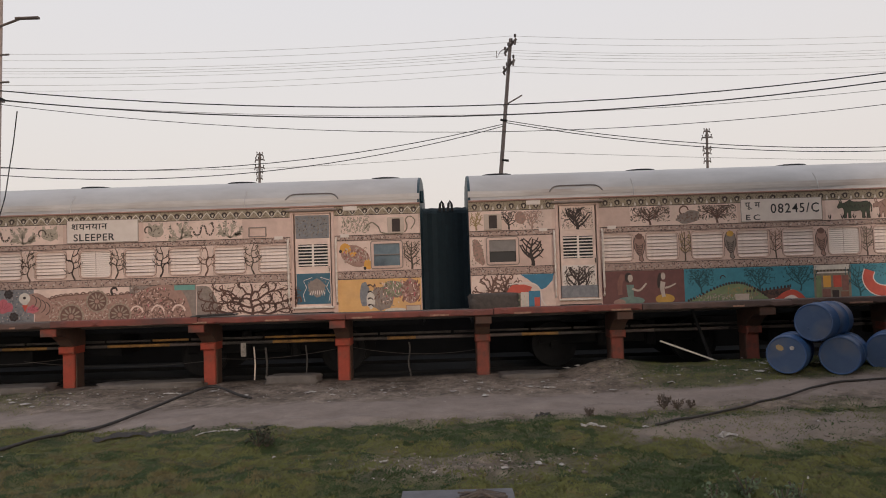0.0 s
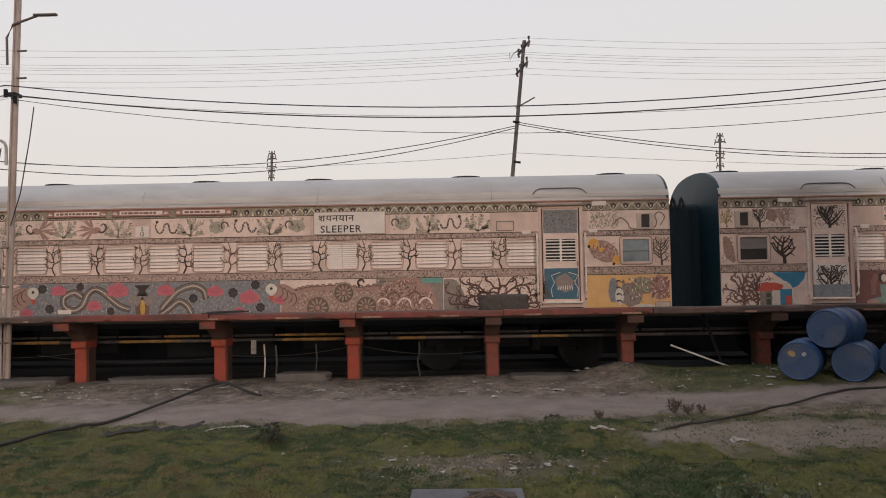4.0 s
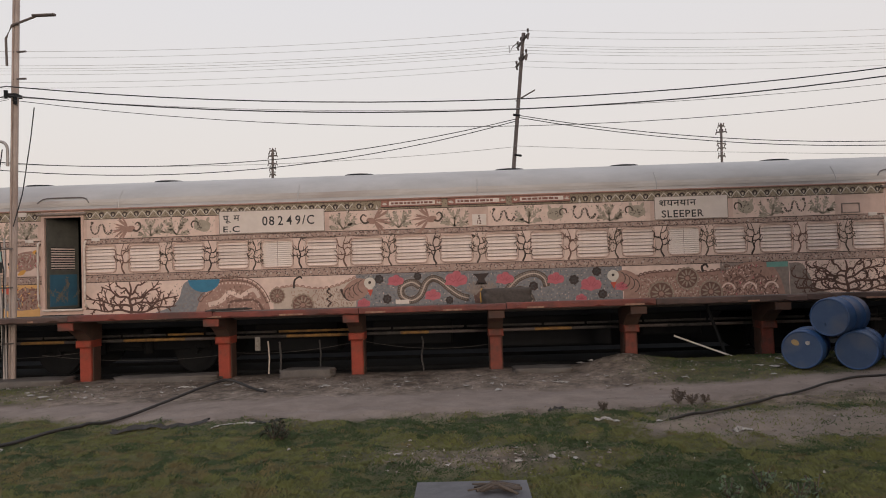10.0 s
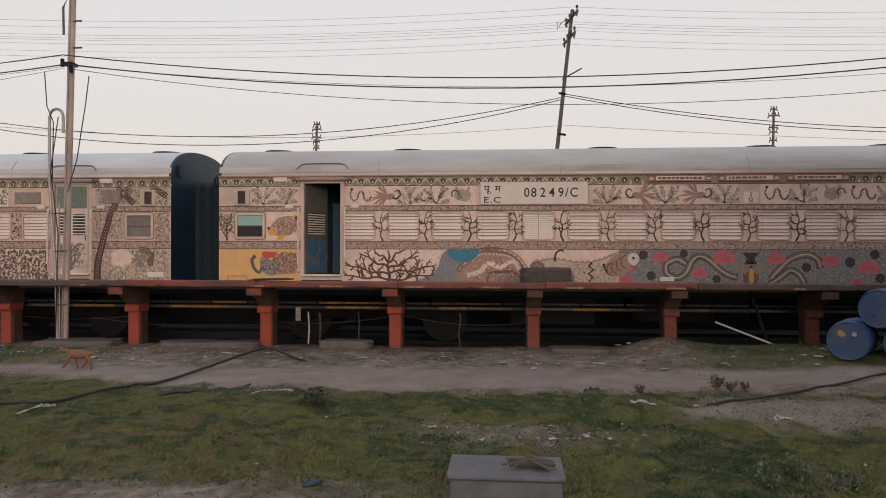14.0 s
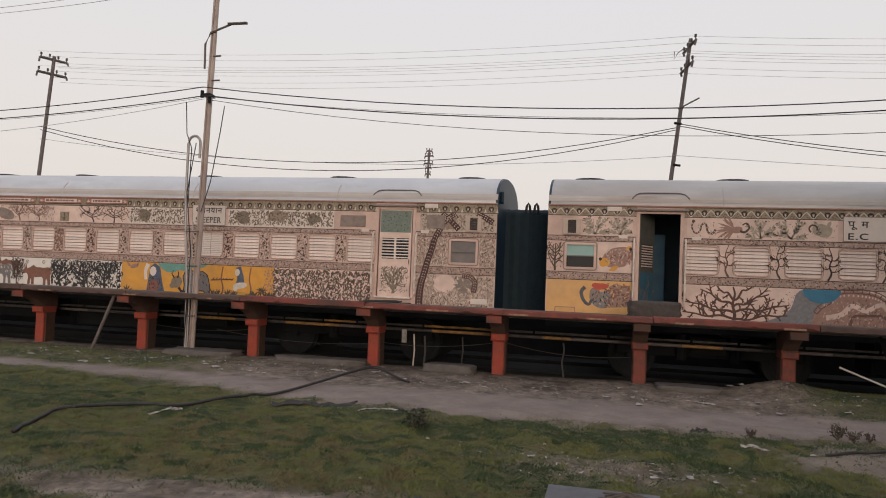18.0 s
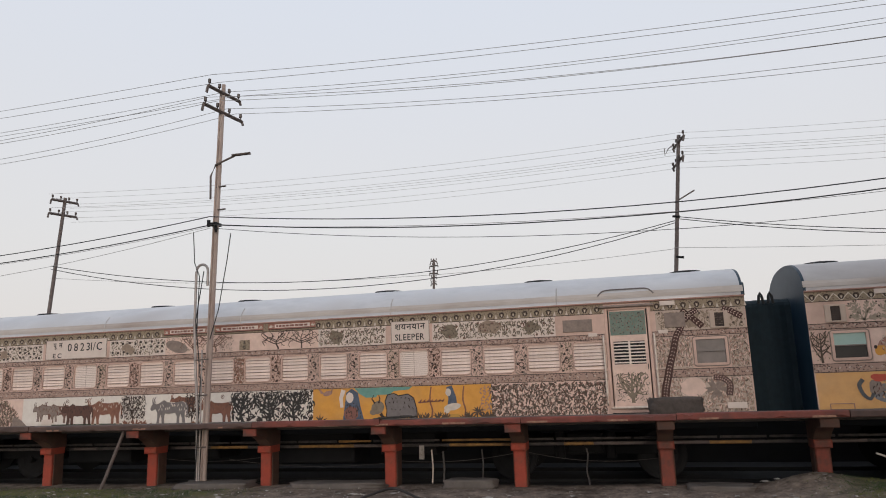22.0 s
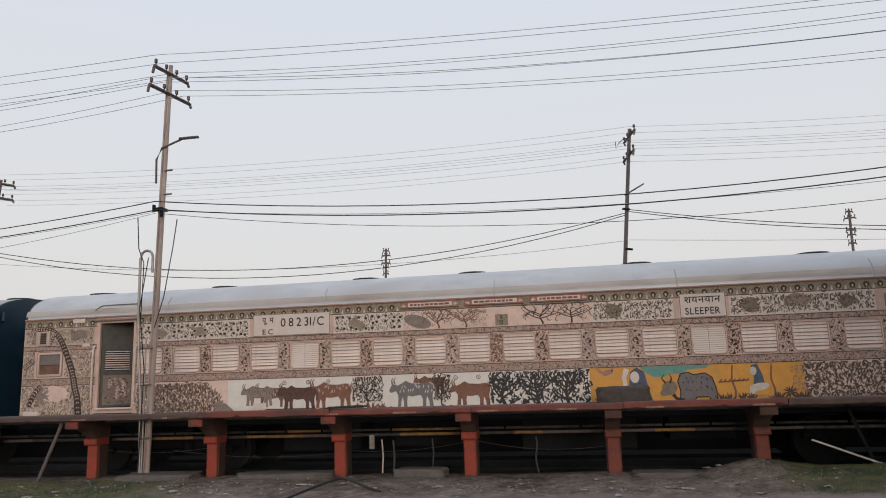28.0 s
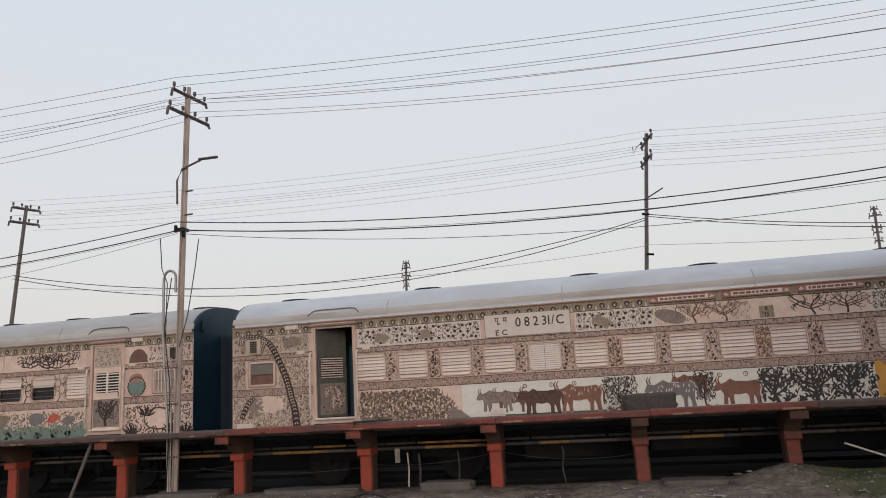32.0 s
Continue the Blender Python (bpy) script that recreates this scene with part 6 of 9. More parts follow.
        # the bird beside the window
        q = cpart(coach, "painted_panel", Geo().rect(*((-9.55, -8.9) if s < 0 else (8.9, 9.58)), SILL1 + 0.02, MID0 - 0.02, YP), PALE)
        cx = -9.16 if s < 0 else 9.24
        strokes(q, Geo().blob(cx, 1.96, 0.31, 0.20, y, 18, 0.30 if s < 0 else -0.42, 0.05, rng), ROSE, "painted_bird", "rose and orange painted bird")
        for k, (bx, bz, rx, rz, rot) in enumerate(((-9.42, 1.86, 0.10, 0.09, 0.4), (-9.24, 1.74, 0.09, 0.045, 0.5), (-8.96, 2.14, 0.06, 0.05, 0.0)) if s < 0 else ((9.05, 2.11, 0.12, 0.10, -0.4), (9.49, 1.78, 0.08, 0.10, 0.3), (9.20, 2.0, 0.07, 0.05, 0.2))):
            strokes(q, Geo().blob(bx, bz, rx, rz, y - 0.001 - 0.0003 * k, 12, rot, 0.12, rng), ORANGE, "painted_wing", "orange painted wing")
        for k, (ink, n) in enumerate(((BANNER, 34), (TANL, 46), (PINK, 8))):
            g = Geo()
            fill_leaves(g, cx - 0.25, cx + 0.25, 1.81, 2.13, n, rng, y - 0.002 - 0.0004 * k, 0.045)
            strokes(q, g, ink)
        for bx, bz in ((-9.50, 1.92), (-8.93, 2.13)) if s < 0 else ((8.95, 2.06), (9.43, 1.71)):
            strokes(q, Geo().blob(bx, bz, 0.030, 0.034, y - 0.004, 8), INK, "painted_eye")
        g = Geo()
        antler(g, -10.38 if s < 0 else 10.37, 1.67, 2.24, 0.17, rng, y, 0.03, 10, 3, 1)
        cpart(coach, "painted_tree", g, INKS)
        g = Geo()
        fill_leaves(g, *((-10.52, -10.25) if s < 0 else (10.22, 10.52)), 1.7, 2.22, 36, rng, y - 0.001, 0.03)
        tagged(cpart(coach, "painted_growth", g, SAGE), kind="stuff")
        bx = (-10.36, -9.96) if s < 0 else (10.22, 10.52)
        if s > 0:
            strokes(p, Geo().rect(10.24, 10.51, 0.825, 0.955, y - 0.0066), TANL, "painted_plaque")
        g = Geo()
        frame_ring(g, bx[1] - bx[0], 0.13, 0.01, 0.014, YP - 0.011, YP - 0.001, (bx[0] + bx[1]) / 2, 0.89)
        strokes(p, g, ROSE, "painted_frame")


def paint_c(coach, rng):
    borders(coach, banners=((-2.0, 1.85),))
    plate(coach, -5.20, -3.48, [("पू म", -4.86, 2.72, 0.16, 0.26), ("E C", -4.86, 2.47, 0.15, 0.24), ("0 8 2 31/C", -4.09, 2.65, 0.26, 0.96)])
    plate(coach, 3.56, 4.40, [("शयनयान", 3.98, 2.72, 0.18, 0.66), ("SLEEPER", 3.97, 2.50, 0.185, 0.64)])
    for a, b in ((-1.95, -0.74), (-0.62, 0.58), (0.70, 1.83)):
        banner(coach, a, b, rng)
    upper_panels(coach, [(-7.9, -5.28), (-3.40, -1.9)], rng, PLATE, (SAGE, INK, TAN, INK), "daisy")
    upper_panels(coach, [(1.9, 3.44), (4.46, 7.0)], rng, PLATE, (SAGE, INKS, TAN, BROWN), "dense")
    upper_panels(coach, [(-10.53, -8.9), (8.92, 10.53)], rng, TANL, (TAN, SAGE, ASH, INKS), "dense")
    y = YP - 0.003
    p = cpart(coach, "painted_band", Geo().rect(-1.9, 1.9, MID1 + 0.01, TOPB - 0.008, YP), PALE, "pale band with painted bare trees")
    g = Geo()
    strokes(p, Geo().blob(-1.6, 2.55, 0.3, 0.13, y, 12, -0.3), ASH, "painted_shape")
    for x in (-1.15, 0.95, 1.5, -0.6):
        g = Geo()
        antler(g, x, 2.39, 2.79, 0.42, rng, y - 0.001, 0.026, 7, 3, 2)
        strokes(p, g, BROWN if x < 0.5 else INK, "painted_tree")
    g = Geo()
    fill_leaves(g, -1.88, -1.2, 2.39, 2.78, 60, rng, y - 0.0012, 0.035)
    fill_leaves(g, -0.75, -0.15, 2.39, 2.7, 50, rng, y - 0.0012, 0.035)
    strokes(p, g, ASH)
    pl = cpart(coach, "berth_plate", Geo().cbox(0.0, 0.25, -0.014, 0, 2.40, 2.62, 0.003), CORN, "small brown plate")
    lettering("letter", "S", 0.10, BLACK, pl, 0.125, -0.0165, 2.56, 1, 0.002, -ZR)
    lettering("letter", "15", 0.10, BLACK, pl, 0.125, -0.0165, 2.46, 1, 0.002, -ZR)
    between_trees(coach, rng, (ASH, SAGE, BROWN, ASH), True)
    g = Geo()
    fill_leaves(g, -0.13, 0.13, 1.68, 2.24, 120, rng, y - 0.003, 0.042)
    cpart(coach, "painted_growth", g, COWB)
    g = Geo()
    fill_leaves(g, -0.13, 0.13, 1.68, 2.24, 30, rng, y - 0.0036, 0.03)
    cpart(coach, "painted_growth", g, PLATE)
    # woods beside the first door
    p = panel(coach, -7.92, -5.75, PALE)
    for ink, n, dy, size in ((TAN, 300, 0.0, 0.07), (SAGE, 420, 0.0006, 0.066), (BROWN, 300, 0.0010, 0.058), (INKS, 260, 0.0014, 0.054)):
        g = Geo()
        fill_leaves(g, -7.9, -5.85, 0.82, 1.47, n, rng, y - dy, size, lambda qx, qz: qx > -6.25 and qz > 1.47 - (qx + 6.25) * 1.2)
        strokes(p, g, ink, "painted_wood", "dense grey-brown painted wood")
    strokes(p, Geo().add([(-6.05, y - 0.002, 0.81), (-5.55, y - 0.002, 0.81), (-5.78, y - 0.002, 1.0), (-6.0, y - 0.002, 1.08)], [(0, 1, 2, 3)]), ASH, "painted_slope")
    # herd of cattle
    p = panel(coach, -5.75, -0.20, WHITE, label="white panel with a painted herd of cattle")
    strokes(p, Geo().rect(-4.9, -2.95, 0.80, 0.875, y), DARKGREEN, "painted_ground")
    for x, z, s, m, ink in ((-1.36, 1.08, 0.56, COWB, INK), (-4.72, 0.90, 0.68, BROWN, CORN_W), (-5.05, 0.94, 0.62, ASH, BROWN), (-4.16, 0.86, 0.72, BARK, INK), (-3.43, 0.85, 0.82, COWB, TANL), (-1.70, 0.84, 0.80, BULL, CORN_W), (-0.52, 0.85, 0.70, COWB, BROWN)):
        g = Geo()
        dy = 0.003 if x in (-5.05, -1.70) else 0.005 if x == -4.16 else 0.001
        beast(g, x, z, s, y - dy, -1)
        strokes(p, g, m, "painted_cow")
        hide_marks(p, x, z, s, y - dy - 0.0012, ink, rng)
    for xa, xb in ((-3.0, -2.35), (-1.32, -0.95)):
        g = Geo()
        antler(g, (xa + xb) / 2, 0.84, 1.48, (xb - xa) / 2, rng, y - 0.002, 0.022, 8, 2, 1)
        strokes(p, g, INK, "painted_tree")
        g = Geo()
        fill_leaves(g, xa, xb, 0.95, 1.48, int((xb - xa) * 420), rng, y - 0.0026, 0.044)
        strokes(p, g, INK)
    g = Geo()
    for x, w in ((-2.85, 0.14), (-2.6, 0.18), (-2.4, 0.14), (-2.2, 0.06), (-1.1, 0.08), (-0.95, 0.06), (-0.22, 0.05)):
        spray(g, None, x, 0.81, w * 1.2, rng, y - 0.004, 0.3, 2.8, 9, 0.035)
    strokes(p, g, COWB, "painted_growth")
    g = Geo()
    for x in (-4.48, -3.96, -3.52, -0.85, -0.39):
        g.ring(x, 1.40, 0.030, 0.045, y - 0.002, 10).blob(x, 1.40, 0.012, 0.012, y - 0.002, 6)
    strokes(p, g, BROWN, "painted_beading")
    # black foliage
    p = panel(coach, -0.20, 1.78, WHITE)
    for x in (0.12, 0.75, 1.35):
        g = Geo()
        antler(g, x, 0.82, 1.49, 0.36, rng, y - 0.002, 0.046, 10, 3, 1)
        strokes(p, g, BLACK, "painted_tree", "black painted tree")
    for ink, n, dy, size in ((ASH, 50, 0.0, 0.05), (INK, 110, 0.0008, 0.085), (BLACK, 190, 0.0014, 0.085)):
        g = Geo()
        fill_leaves(g, -0.2, 1.80, 0.82, 1.49, n, rng, y - dy, size)
        strokes(p, g, ink, "painted_foliage", "dense black painted foliage")
    # orange panel
    p = panel(coach, 1.78, 5.65, ORANGE, label="orange-yellow panel with a grey painted bull")
    strokes(p, Geo().add([(2.72, y, 1.49), (2.85, y, 1.36), (2.98, y, 1.29), (3.2, y, 1.29), (3.24, y, 1.34), (3.5, y, 1.34), (3.6, y, 1.41), (3.92, y, 1.43), (4.0, y, 1.49)], [tuple(range(9))]), AQUA, "painted_hills")
    strokes(p, Geo().add([(2.46, y - 0.003, 0.82), (2.94, y - 0.003, 0.82), (2.86, y - 0.003, 1.10), (2.80, y - 0.003, 1.40), (2.66, y - 0.003, 1.485), (2.54, y - 0.003, 1.40)], [tuple(range(6))]), SLATEB, "painted_shape", "slate-blue painted shape")
    strokes(p, Geo().blob(2.64, 0.97, 0.16, 0.15, y - 0.004, 12, 0.2, 0.1, rng), BANNER, "painted_shape")
    strokes(p, Geo().blob(2.62, 1.30, 0.085, 0.11, y - 0.0044, 12), PLATE, "painted_shape")
    g = Geo()
    fill_leaves(g, 2.5, 2.86, 0.86, 1.2, 26, rng, y - 0.005, 0.045)
    strokes(p, g, INK)
    strokes(p, Geo().ribbon([(2.44, 1.1), (2.42, 1.3), (2.48, 1.46)], 0.07, 0.10, y - 0.0036), PLATE, "painted_shape")
    bull = [(3.42, 0.84), (3.44, 1.02), (3.40, 1.20), (3.46, 1.34), (3.60, 1.36), (3.70, 1.31), (3.90, 1.34), (4.02, 1.26), (4.08, 1.05), (4.10, 0.83), (3.98, 0.83), (3.94, 0.90), (3.72, 0.90), (3.68, 0.83)]
    strokes(p, Geo().add([(a, y - 0.003, b) for a, b in bull][::-1], [tuple(range(len(bull)))]), BULL, "painted_bull", "large grey painted bull")
    g = Geo()
    for da, db in zip(bull, bull[1:]):
        g.ribbon([da, db], 0.022, 0.022, y - 0.0036)
    fill_leaves(g, 3.48, 4.02, 1.0, 1.3, 18, rng, y - 0.0038, 0.04)
    strokes(p, g, INK)
    strokes(p, Geo().blob(3.24, 1.08, 0.15, 0.13, y - 0.0044, 12, 0.6).blob(3.14, 0.99, 0.08, 0.06, y - 0.0046, 10), SAGE, "painted_head")
    g = Geo()
    for s in (-1, 1):
        g.ribbon([(3.22 + s * 0.04, 1.17), (3.20 + s * 0.09, 1.26), (3.21 + s * 0.05, 1.34)], 0.04, 0.012, y - 0.005)
    g.ribbon([(3.30, 0.96), (3.36, 0.88), (3.5, 0.86)], 0.07, 0.04, y - 0.004)
    strokes(p, g, INK)
    strokes(p, Geo().ribbon([(4.84, 1.10), (4.84, 1.25), (4.78, 1.47)], 0.20, 0.12, y - 0.003), SLATEB, "painted_shape")
    strokes(p, Geo().blob(4.76, 1.35, 0.06, 0.08, y - 0.0034, 10), CORN_W, "painted_shape")
    strokes(p, Geo().blob(4.84, 1.06, 0.18, 0.07, y - 0.0035, 12, 0.15).blob(4.72, 0.98, 0.06, 0.05, y - 0.0037, 10), CORN_W, "painted_shape")
    strokes(p, Geo().rect(4.78, 4.98, 0.81, 0.92, y - 0.003), GOLD, "painted_shape")
    for x in (4.39, 5.08):
        strokes(p, Geo().ribbon(smooth_line([(x, 0.83), (x + 0.03, 1.0), (x - 0.02, 1.2), (x + 0.01, 1.47)], 3), 0.038, 0.028, y - 0.003), COWB, "painted_stem")
    g = Geo()
    for k in range(7):
        petal(g, 4.14 + 0.08 * k, 1.16, 0.9, 0.09, 0.03, 0.3, y - 0.004)
    g.ribbon([(4.12, 1.16), (4.66, 1.19)], 0.026, 0.018, y - 0.004)
    strokes(p, g, BANNER)
    g = Geo()
    for x in (1.95, 4.15, 4.3, 4.55, 4.70, 5.12, 5.2, 5.5, 5.6):
        spray(g, None, x, 0.81, 0.19, rng, y - 0.0034, 0.5, 2.6, 7, 0.03)
    spray(g, None, 5.36, 0.95, 0.16, rng, y - 0.0034, 0.0, 6.2, 12, 0.03)
    strokes(p, g, INKS, "painted_growth")
    g = Geo()
    bird(g, 2.12, 1.40, 0.22, y - 0.003)
    strokes(p, g, ROSE, "painted_bird")
    g = Geo()
    fill_leaves(g, 5.42, 5.64, 0.95, 1.47, 36, rng, y - 0.003, 0.05)
    strokes(p, g, ROSE)
    # thorn scrub
    p = panel(coach, 5.65, 7.92, PALE)
    for ink, n, dy, size in ((ASH, 420, 0.0, 0.062), (INKS, 460, 0.0006, 0.062), (BROWN, 220, 0.0012, 0.052)):
        g = Geo()
        fill_leaves(g, 5.62, 7.91, 0.82, 1.49, n, rng, y - dy, size)
        strokes(p, g, ink, "painted_scrub", "dense brown painted scrub")
    for x0, x1, s in ((-HALF + 0.02, -8.88, -1), (8.88, HALF - 0.02, 1)):
        moon = (-9.74, 1.31) if s < 0 else (9.50, 1.31)
        holes = lambda qx, qz: math.hypot((qx - moon[0]) / (0.30 if s < 0 else 0.24), (qz - moon[1]) / 0.20) < 1
        p = panel(coach, x0, x1, TANL)
        strokes(p, Geo().blob(moon[0], moon[1], 0.30 if s < 0 else 0.24, 0.18, y + 0.0008, 18, 0, 0.10, rng), PALE, "painted_moon")
        g = Geo()
        spray(g, None, -10.05 if s < 0 else 9.90, 1.28, 0.25, rng, y - 0.0024, 0.0, 6.2, 18, 0.055)
        strokes(p, g, ASH, "painted_growth")
        for ink, n, dy in ((TAN, 330, 0.0), (ASH, 220, 0.0006), (ROSE if s > 0 else BROWN, 190, 0.0012), (INKS, 40, 0.0018), (PALE, 90, 0.0022)):
            g = Geo()
            fill_leaves(g, x0, x1, 0.82, 1.49, n, rng, y - dy, 0.046, holes)
            strokes(p, g, ink)
        wa, wb = (-10.24, -9.55) if s < 0 else (9.53, 10.21)
        for a, b in ((x0, wa), (wb, x1)):
            q = cpart(coach, "painted_panel", Geo().rect(a, b, SILL1 + 0.01, MID0 - 0.01, YP), TANL)
            for ink, n, dy in ((TAN, 300, 0.0), (ASH, 210, 0.0006), (ROSE, 170, 0.0010), (INKS, 50, 0.0014), (PALE, 110, 0.0018)):
                g = Geo()
                fill_leaves(g, a, b, 1.67, 2.26, int((b - a) * n), rng, y - dy, 0.044)
                strokes(q, g, ink)
        # leaning trunks across the bands, in beads
        trunks = ([((-10.33, 2.60), (-10.32, 2.73), (-10.13, 2.765), (-9.88, 2.71), (-9.70, 2.55), (-9.56, 2.28), (-9.43, 1.96), (-9.34, 1.68), (-9.29, 1.45), (-9.22, 1.20), (-9.18, 0.84)), ((-9.94, 2.40), (-9.88, 2.55), (-9.84, 2.68)), ((-10.07, 1.49), (-10.21, 1.32), (-10.33, 1.05)), ((-10.51, 1.90), (-10.38, 1.98), (-10.27, 2.08))] if s < 0 else
                  [((9.45, 2.76), (9.43, 2.62), (9.38, 2.45), (9.27, 2.26), (9.19, 1.98), (9.11, 1.72), (9.05, 1.48), (9.00, 1.28), (8.97, 1.05), (8.97, 0.83)), ((9.40, 2.76), (9.58, 2.61), (9.76, 2.43)), ((9.69, 2.76), (9.56, 2.68), (9.44, 2.57)), ((10.14, 2.76), (10.30, 2.69), (10.47, 2.58)), ((9.87, 1.48), (10.03, 1.46), (10.14, 1.34), (10.11, 1.15))])
        for tr in trunks:
            pts = smooth_line(list(tr), 4)
            g = Geo().ribbon(pts, 0.10, (0.155 if s < 0 else 0.16) if len(tr) > 4 else 0.12, YP - 0.008)
            cpart(coach, "painted_trunk", g, INK if s < 0 else TRUNKR, "leaning dark painted trunk")
            g = Geo()
            for i in range(1, len(pts) - 1):
                (ax, az), (bx, bz) = pts[i - 1], pts[i + 1]
                t = math.atan2(bz - az, bx - ax)
                for e in (-1, 1):
                    g.blob(pts[i][0] - math.sin(t) * 0.022 * e, pts[i][1] + math.cos(t) * 0.022 * e, 0.026 if s < 0 else 0.020, 0.010 if s < 0 else 0.008, YP - 0.0092, 6, t + 0.7 * e)
            tagged(cpart(coach, "painted_beading", g, PALE), kind="stuff")
    for x0, x1, z0, z1 in ((-10.44, -10.10, 0.845, 0.945), (-5.18, -4.88, 0.875, 0.995), (10.06, 10.40, 0.91, 1.02)):
        cpart(coach, "data_plate", Geo().cbox(x0, x1, -0.018, 0.0, z0, z1, 0.003), PLATE, "small white plate")
    for x0, x1 in ((7.15, 7.72),):
        cpart(coach, "route_board", Geo().cbox(x0, x1, -0.02, 0, 2.44, 2.68, 0.005), ASH, "dark slotted board")
    cpart(coach, "route_board", Geo().cbox(9.08, 9.46, -0.02, 0, 2.44, 2.72, 0.005), ASH)


def paint_a(coach, rng):
    borders(coach)
    plate(coach, -5.16, -3.55, [("पू म", -4.92, 2.72, 0.16, 0.30), ("E C", -4.92, 2.47, 0.15, 0.28), ("08245/C", -4.09, 2.63, 0.265, 0.95)])
    y = YP - 0.003
    z0, z1 = MID1 + 0.02, TOPB - 0.02
    # two thick trees with a curling beast between them
    p = cpart(coach, "painted_band", Geo().rect(-7.35, -5.22, MID1 + 0.01, TOPB - 0.008, YP), PALE, "pale band with two painted trees and a beast")
    for x, h in ((-6.95, 0.40), (-5.62, 0.38)):
        g = Geo()
        antler(g, x, z0, z1, h, rng, y, 0.03, 12, 3, 1)
        strokes(p, g, BARK, "painted_tree")
        for ink, n, dy in ((ASH, 70, 0.0), (INKS, 60, 0.001)):
            g = Geo()
            fill_leaves(g, x - h, x + h, z0 + 0.05, z1, n, rng, y - dy, 0.044)
            strokes(p, g, ink)
    strokes(p, Geo().blob(-6.2, 2.52, 0.24, 0.12, y, 14, 0.2, 0.12, rng), ASH, "painted_beast")
    g = Geo().ring(-6.28, 2.66, 0.07, 0.10, y - 0.002, 14, 0, 4.2)
    fill_leaves(g, -6.45, -5.95, 2.42, 2.62, 34, rng, y - 0.003, 0.035)
    strokes(p, g, BROWN)
    upper_panels(coach, [(0.5, 7.0)], rng)
    # oxen past the plate
    p = cpart(coach, "painted_band", Geo().rect(-3.48, 0.4, MID1 + 0.01, TOPB - 0.008, YP), PALE)
    for x, m, ink in ((-2.88, DARKGREEN, INK), (-2.18, ROSE, BROWN), (-1.35, DARKGREEN, INK), (-0.4, ROSE, BROWN)):
        g = Geo()
        beast(g, x, 2.39, 0.56, y, -1)
        strokes(p, g, m, "painted_cow")
        hide_marks(p, x, 2.39, 0.56, y - 0.0012, ink, rng)
    g = Geo()
    for k in range(16):
        spray(g, None, -3.40 + 0.24 * k, 2.385, 0.13, rng, y - 0.001, 1.0, 2.1, 3, 0.02)
    strokes(p, g, INK)
    for i in range(1, 18):
        u = (-9 + i) * 0.898
        g = Geo()
        if i % 2:
            fish = [(0.0, 2.235), (-0.07, 2.19), (-0.115, 2.06), (-0.10, 1.93), (-0.05, 1.83), (0.0, 1.78), (-0.02, 1.71), (0.04, 1.665), (0.075, 1.70), (0.045, 1.78), (0.085, 1.88), (0.115, 2.02), (0.08, 2.17)]
            f = cpart(coach, "painted_fish", Geo().add([(u + a, y, b) for a, b in fish][::-1], [tuple(range(len(fish)))]), ROSE if i % 4 == 1 else ASH, "brown painted fish between windows")
            g = Geo()
            for q in range(6):
                g.ring(u, 2.06 - 0.045 * q, 0.075 - 0.008 * q, 0.088 - 0.008 * q, y - 0.0014, 9, 3.4, 6.0)
            for (ax, az), (bx, bz) in zip(fish, fish[1:]):
                g.ribbon([(u + ax, az), (u + bx, bz)], 0.012, 0.012, y - 0.001)
            strokes(f, g, INK, "painted_scaling")
            strokes(f, Geo().blob(u, 2.17, 0.07, 0.06, y - 0.0012, 10), GOLD if i % 4 == 3 else BROWN, "painted_head")
        else:
            antler(g, u, SILL1 + 0.01, MID0 - 0.02, 0.14, rng, y, 0.02, 8, 2, 1)
            cpart(coach, "painted_tree", g, INKS, "slender painted tree between windows")
            g = Geo()
            fill_leaves(g, u - 0.12, u + 0.12, 1.82, 2.24, 44, rng, y - 0.001, 0.034)
            tagged(cpart(coach, "painted_growth", g, (SAGE, OCHRE, ROSE)[i // 2 % 3]), kind="stuff")
    p = panel(coach, -7.95, -6.33, MAROON, label="maroon panel with plain painted shapes")
    figure(p, (("stroke", [(-7.52, 1.42), (-7.60, 1.25), (-7.60, 1.02)], 0.12, BANNER), ("blob", (-7.40, 0.90, 0.28, 0.085), 0, AQUAD), ("blob", (-7.62, 0.88, 0.12, 0.06), 0, ROSE), ("stroke", [(-7.40, 1.22), (-7.40, 1.06), (-7.38, 0.92)], 0.15, AQUAD), ("stroke", [(-7.36, 1.14), (-7.22, 1.10), (-7.08, 1.24)], 0.045, TANL), ("blob", (-7.43, 1.36, 0.075, 0.10), 0, INK), ("blob", (-7.395, 1.345, 0.05, 0.075), 0, TANL)))
    figure(p, (("stroke", [(-6.78, 1.42), (-6.83, 1.30), (-6.83, 1.14)], 0.08, INK), ("blob", (-6.72, 0.92, 0.19, 0.10), 0, GOLD), ("stroke", [(-6.75, 1.26), (-6.77, 1.12), (-6.74, 0.96)], 0.10, TANL), ("stroke", [(-6.72, 1.14), (-6.62, 1.16), (-6.50, 1.22)], 0.04, TANL), ("blob", (-6.745, 1.37, 0.045, 0.07), 0, TANL)))
    p = panel(coach, -6.33, -3.78, TEAL, label="teal panel with green hills and trees")
    for x, h in ((-6.0, 0.28), (-4.85, 0.32), (-4.05, 0.34)):
        g = Geo()
        antler(g, x, 1.0, 1.48, h, rng, y, 0.022, 10, 3, 1)
        strokes(p, g, TEALD, "painted_tree")
        g = Geo()
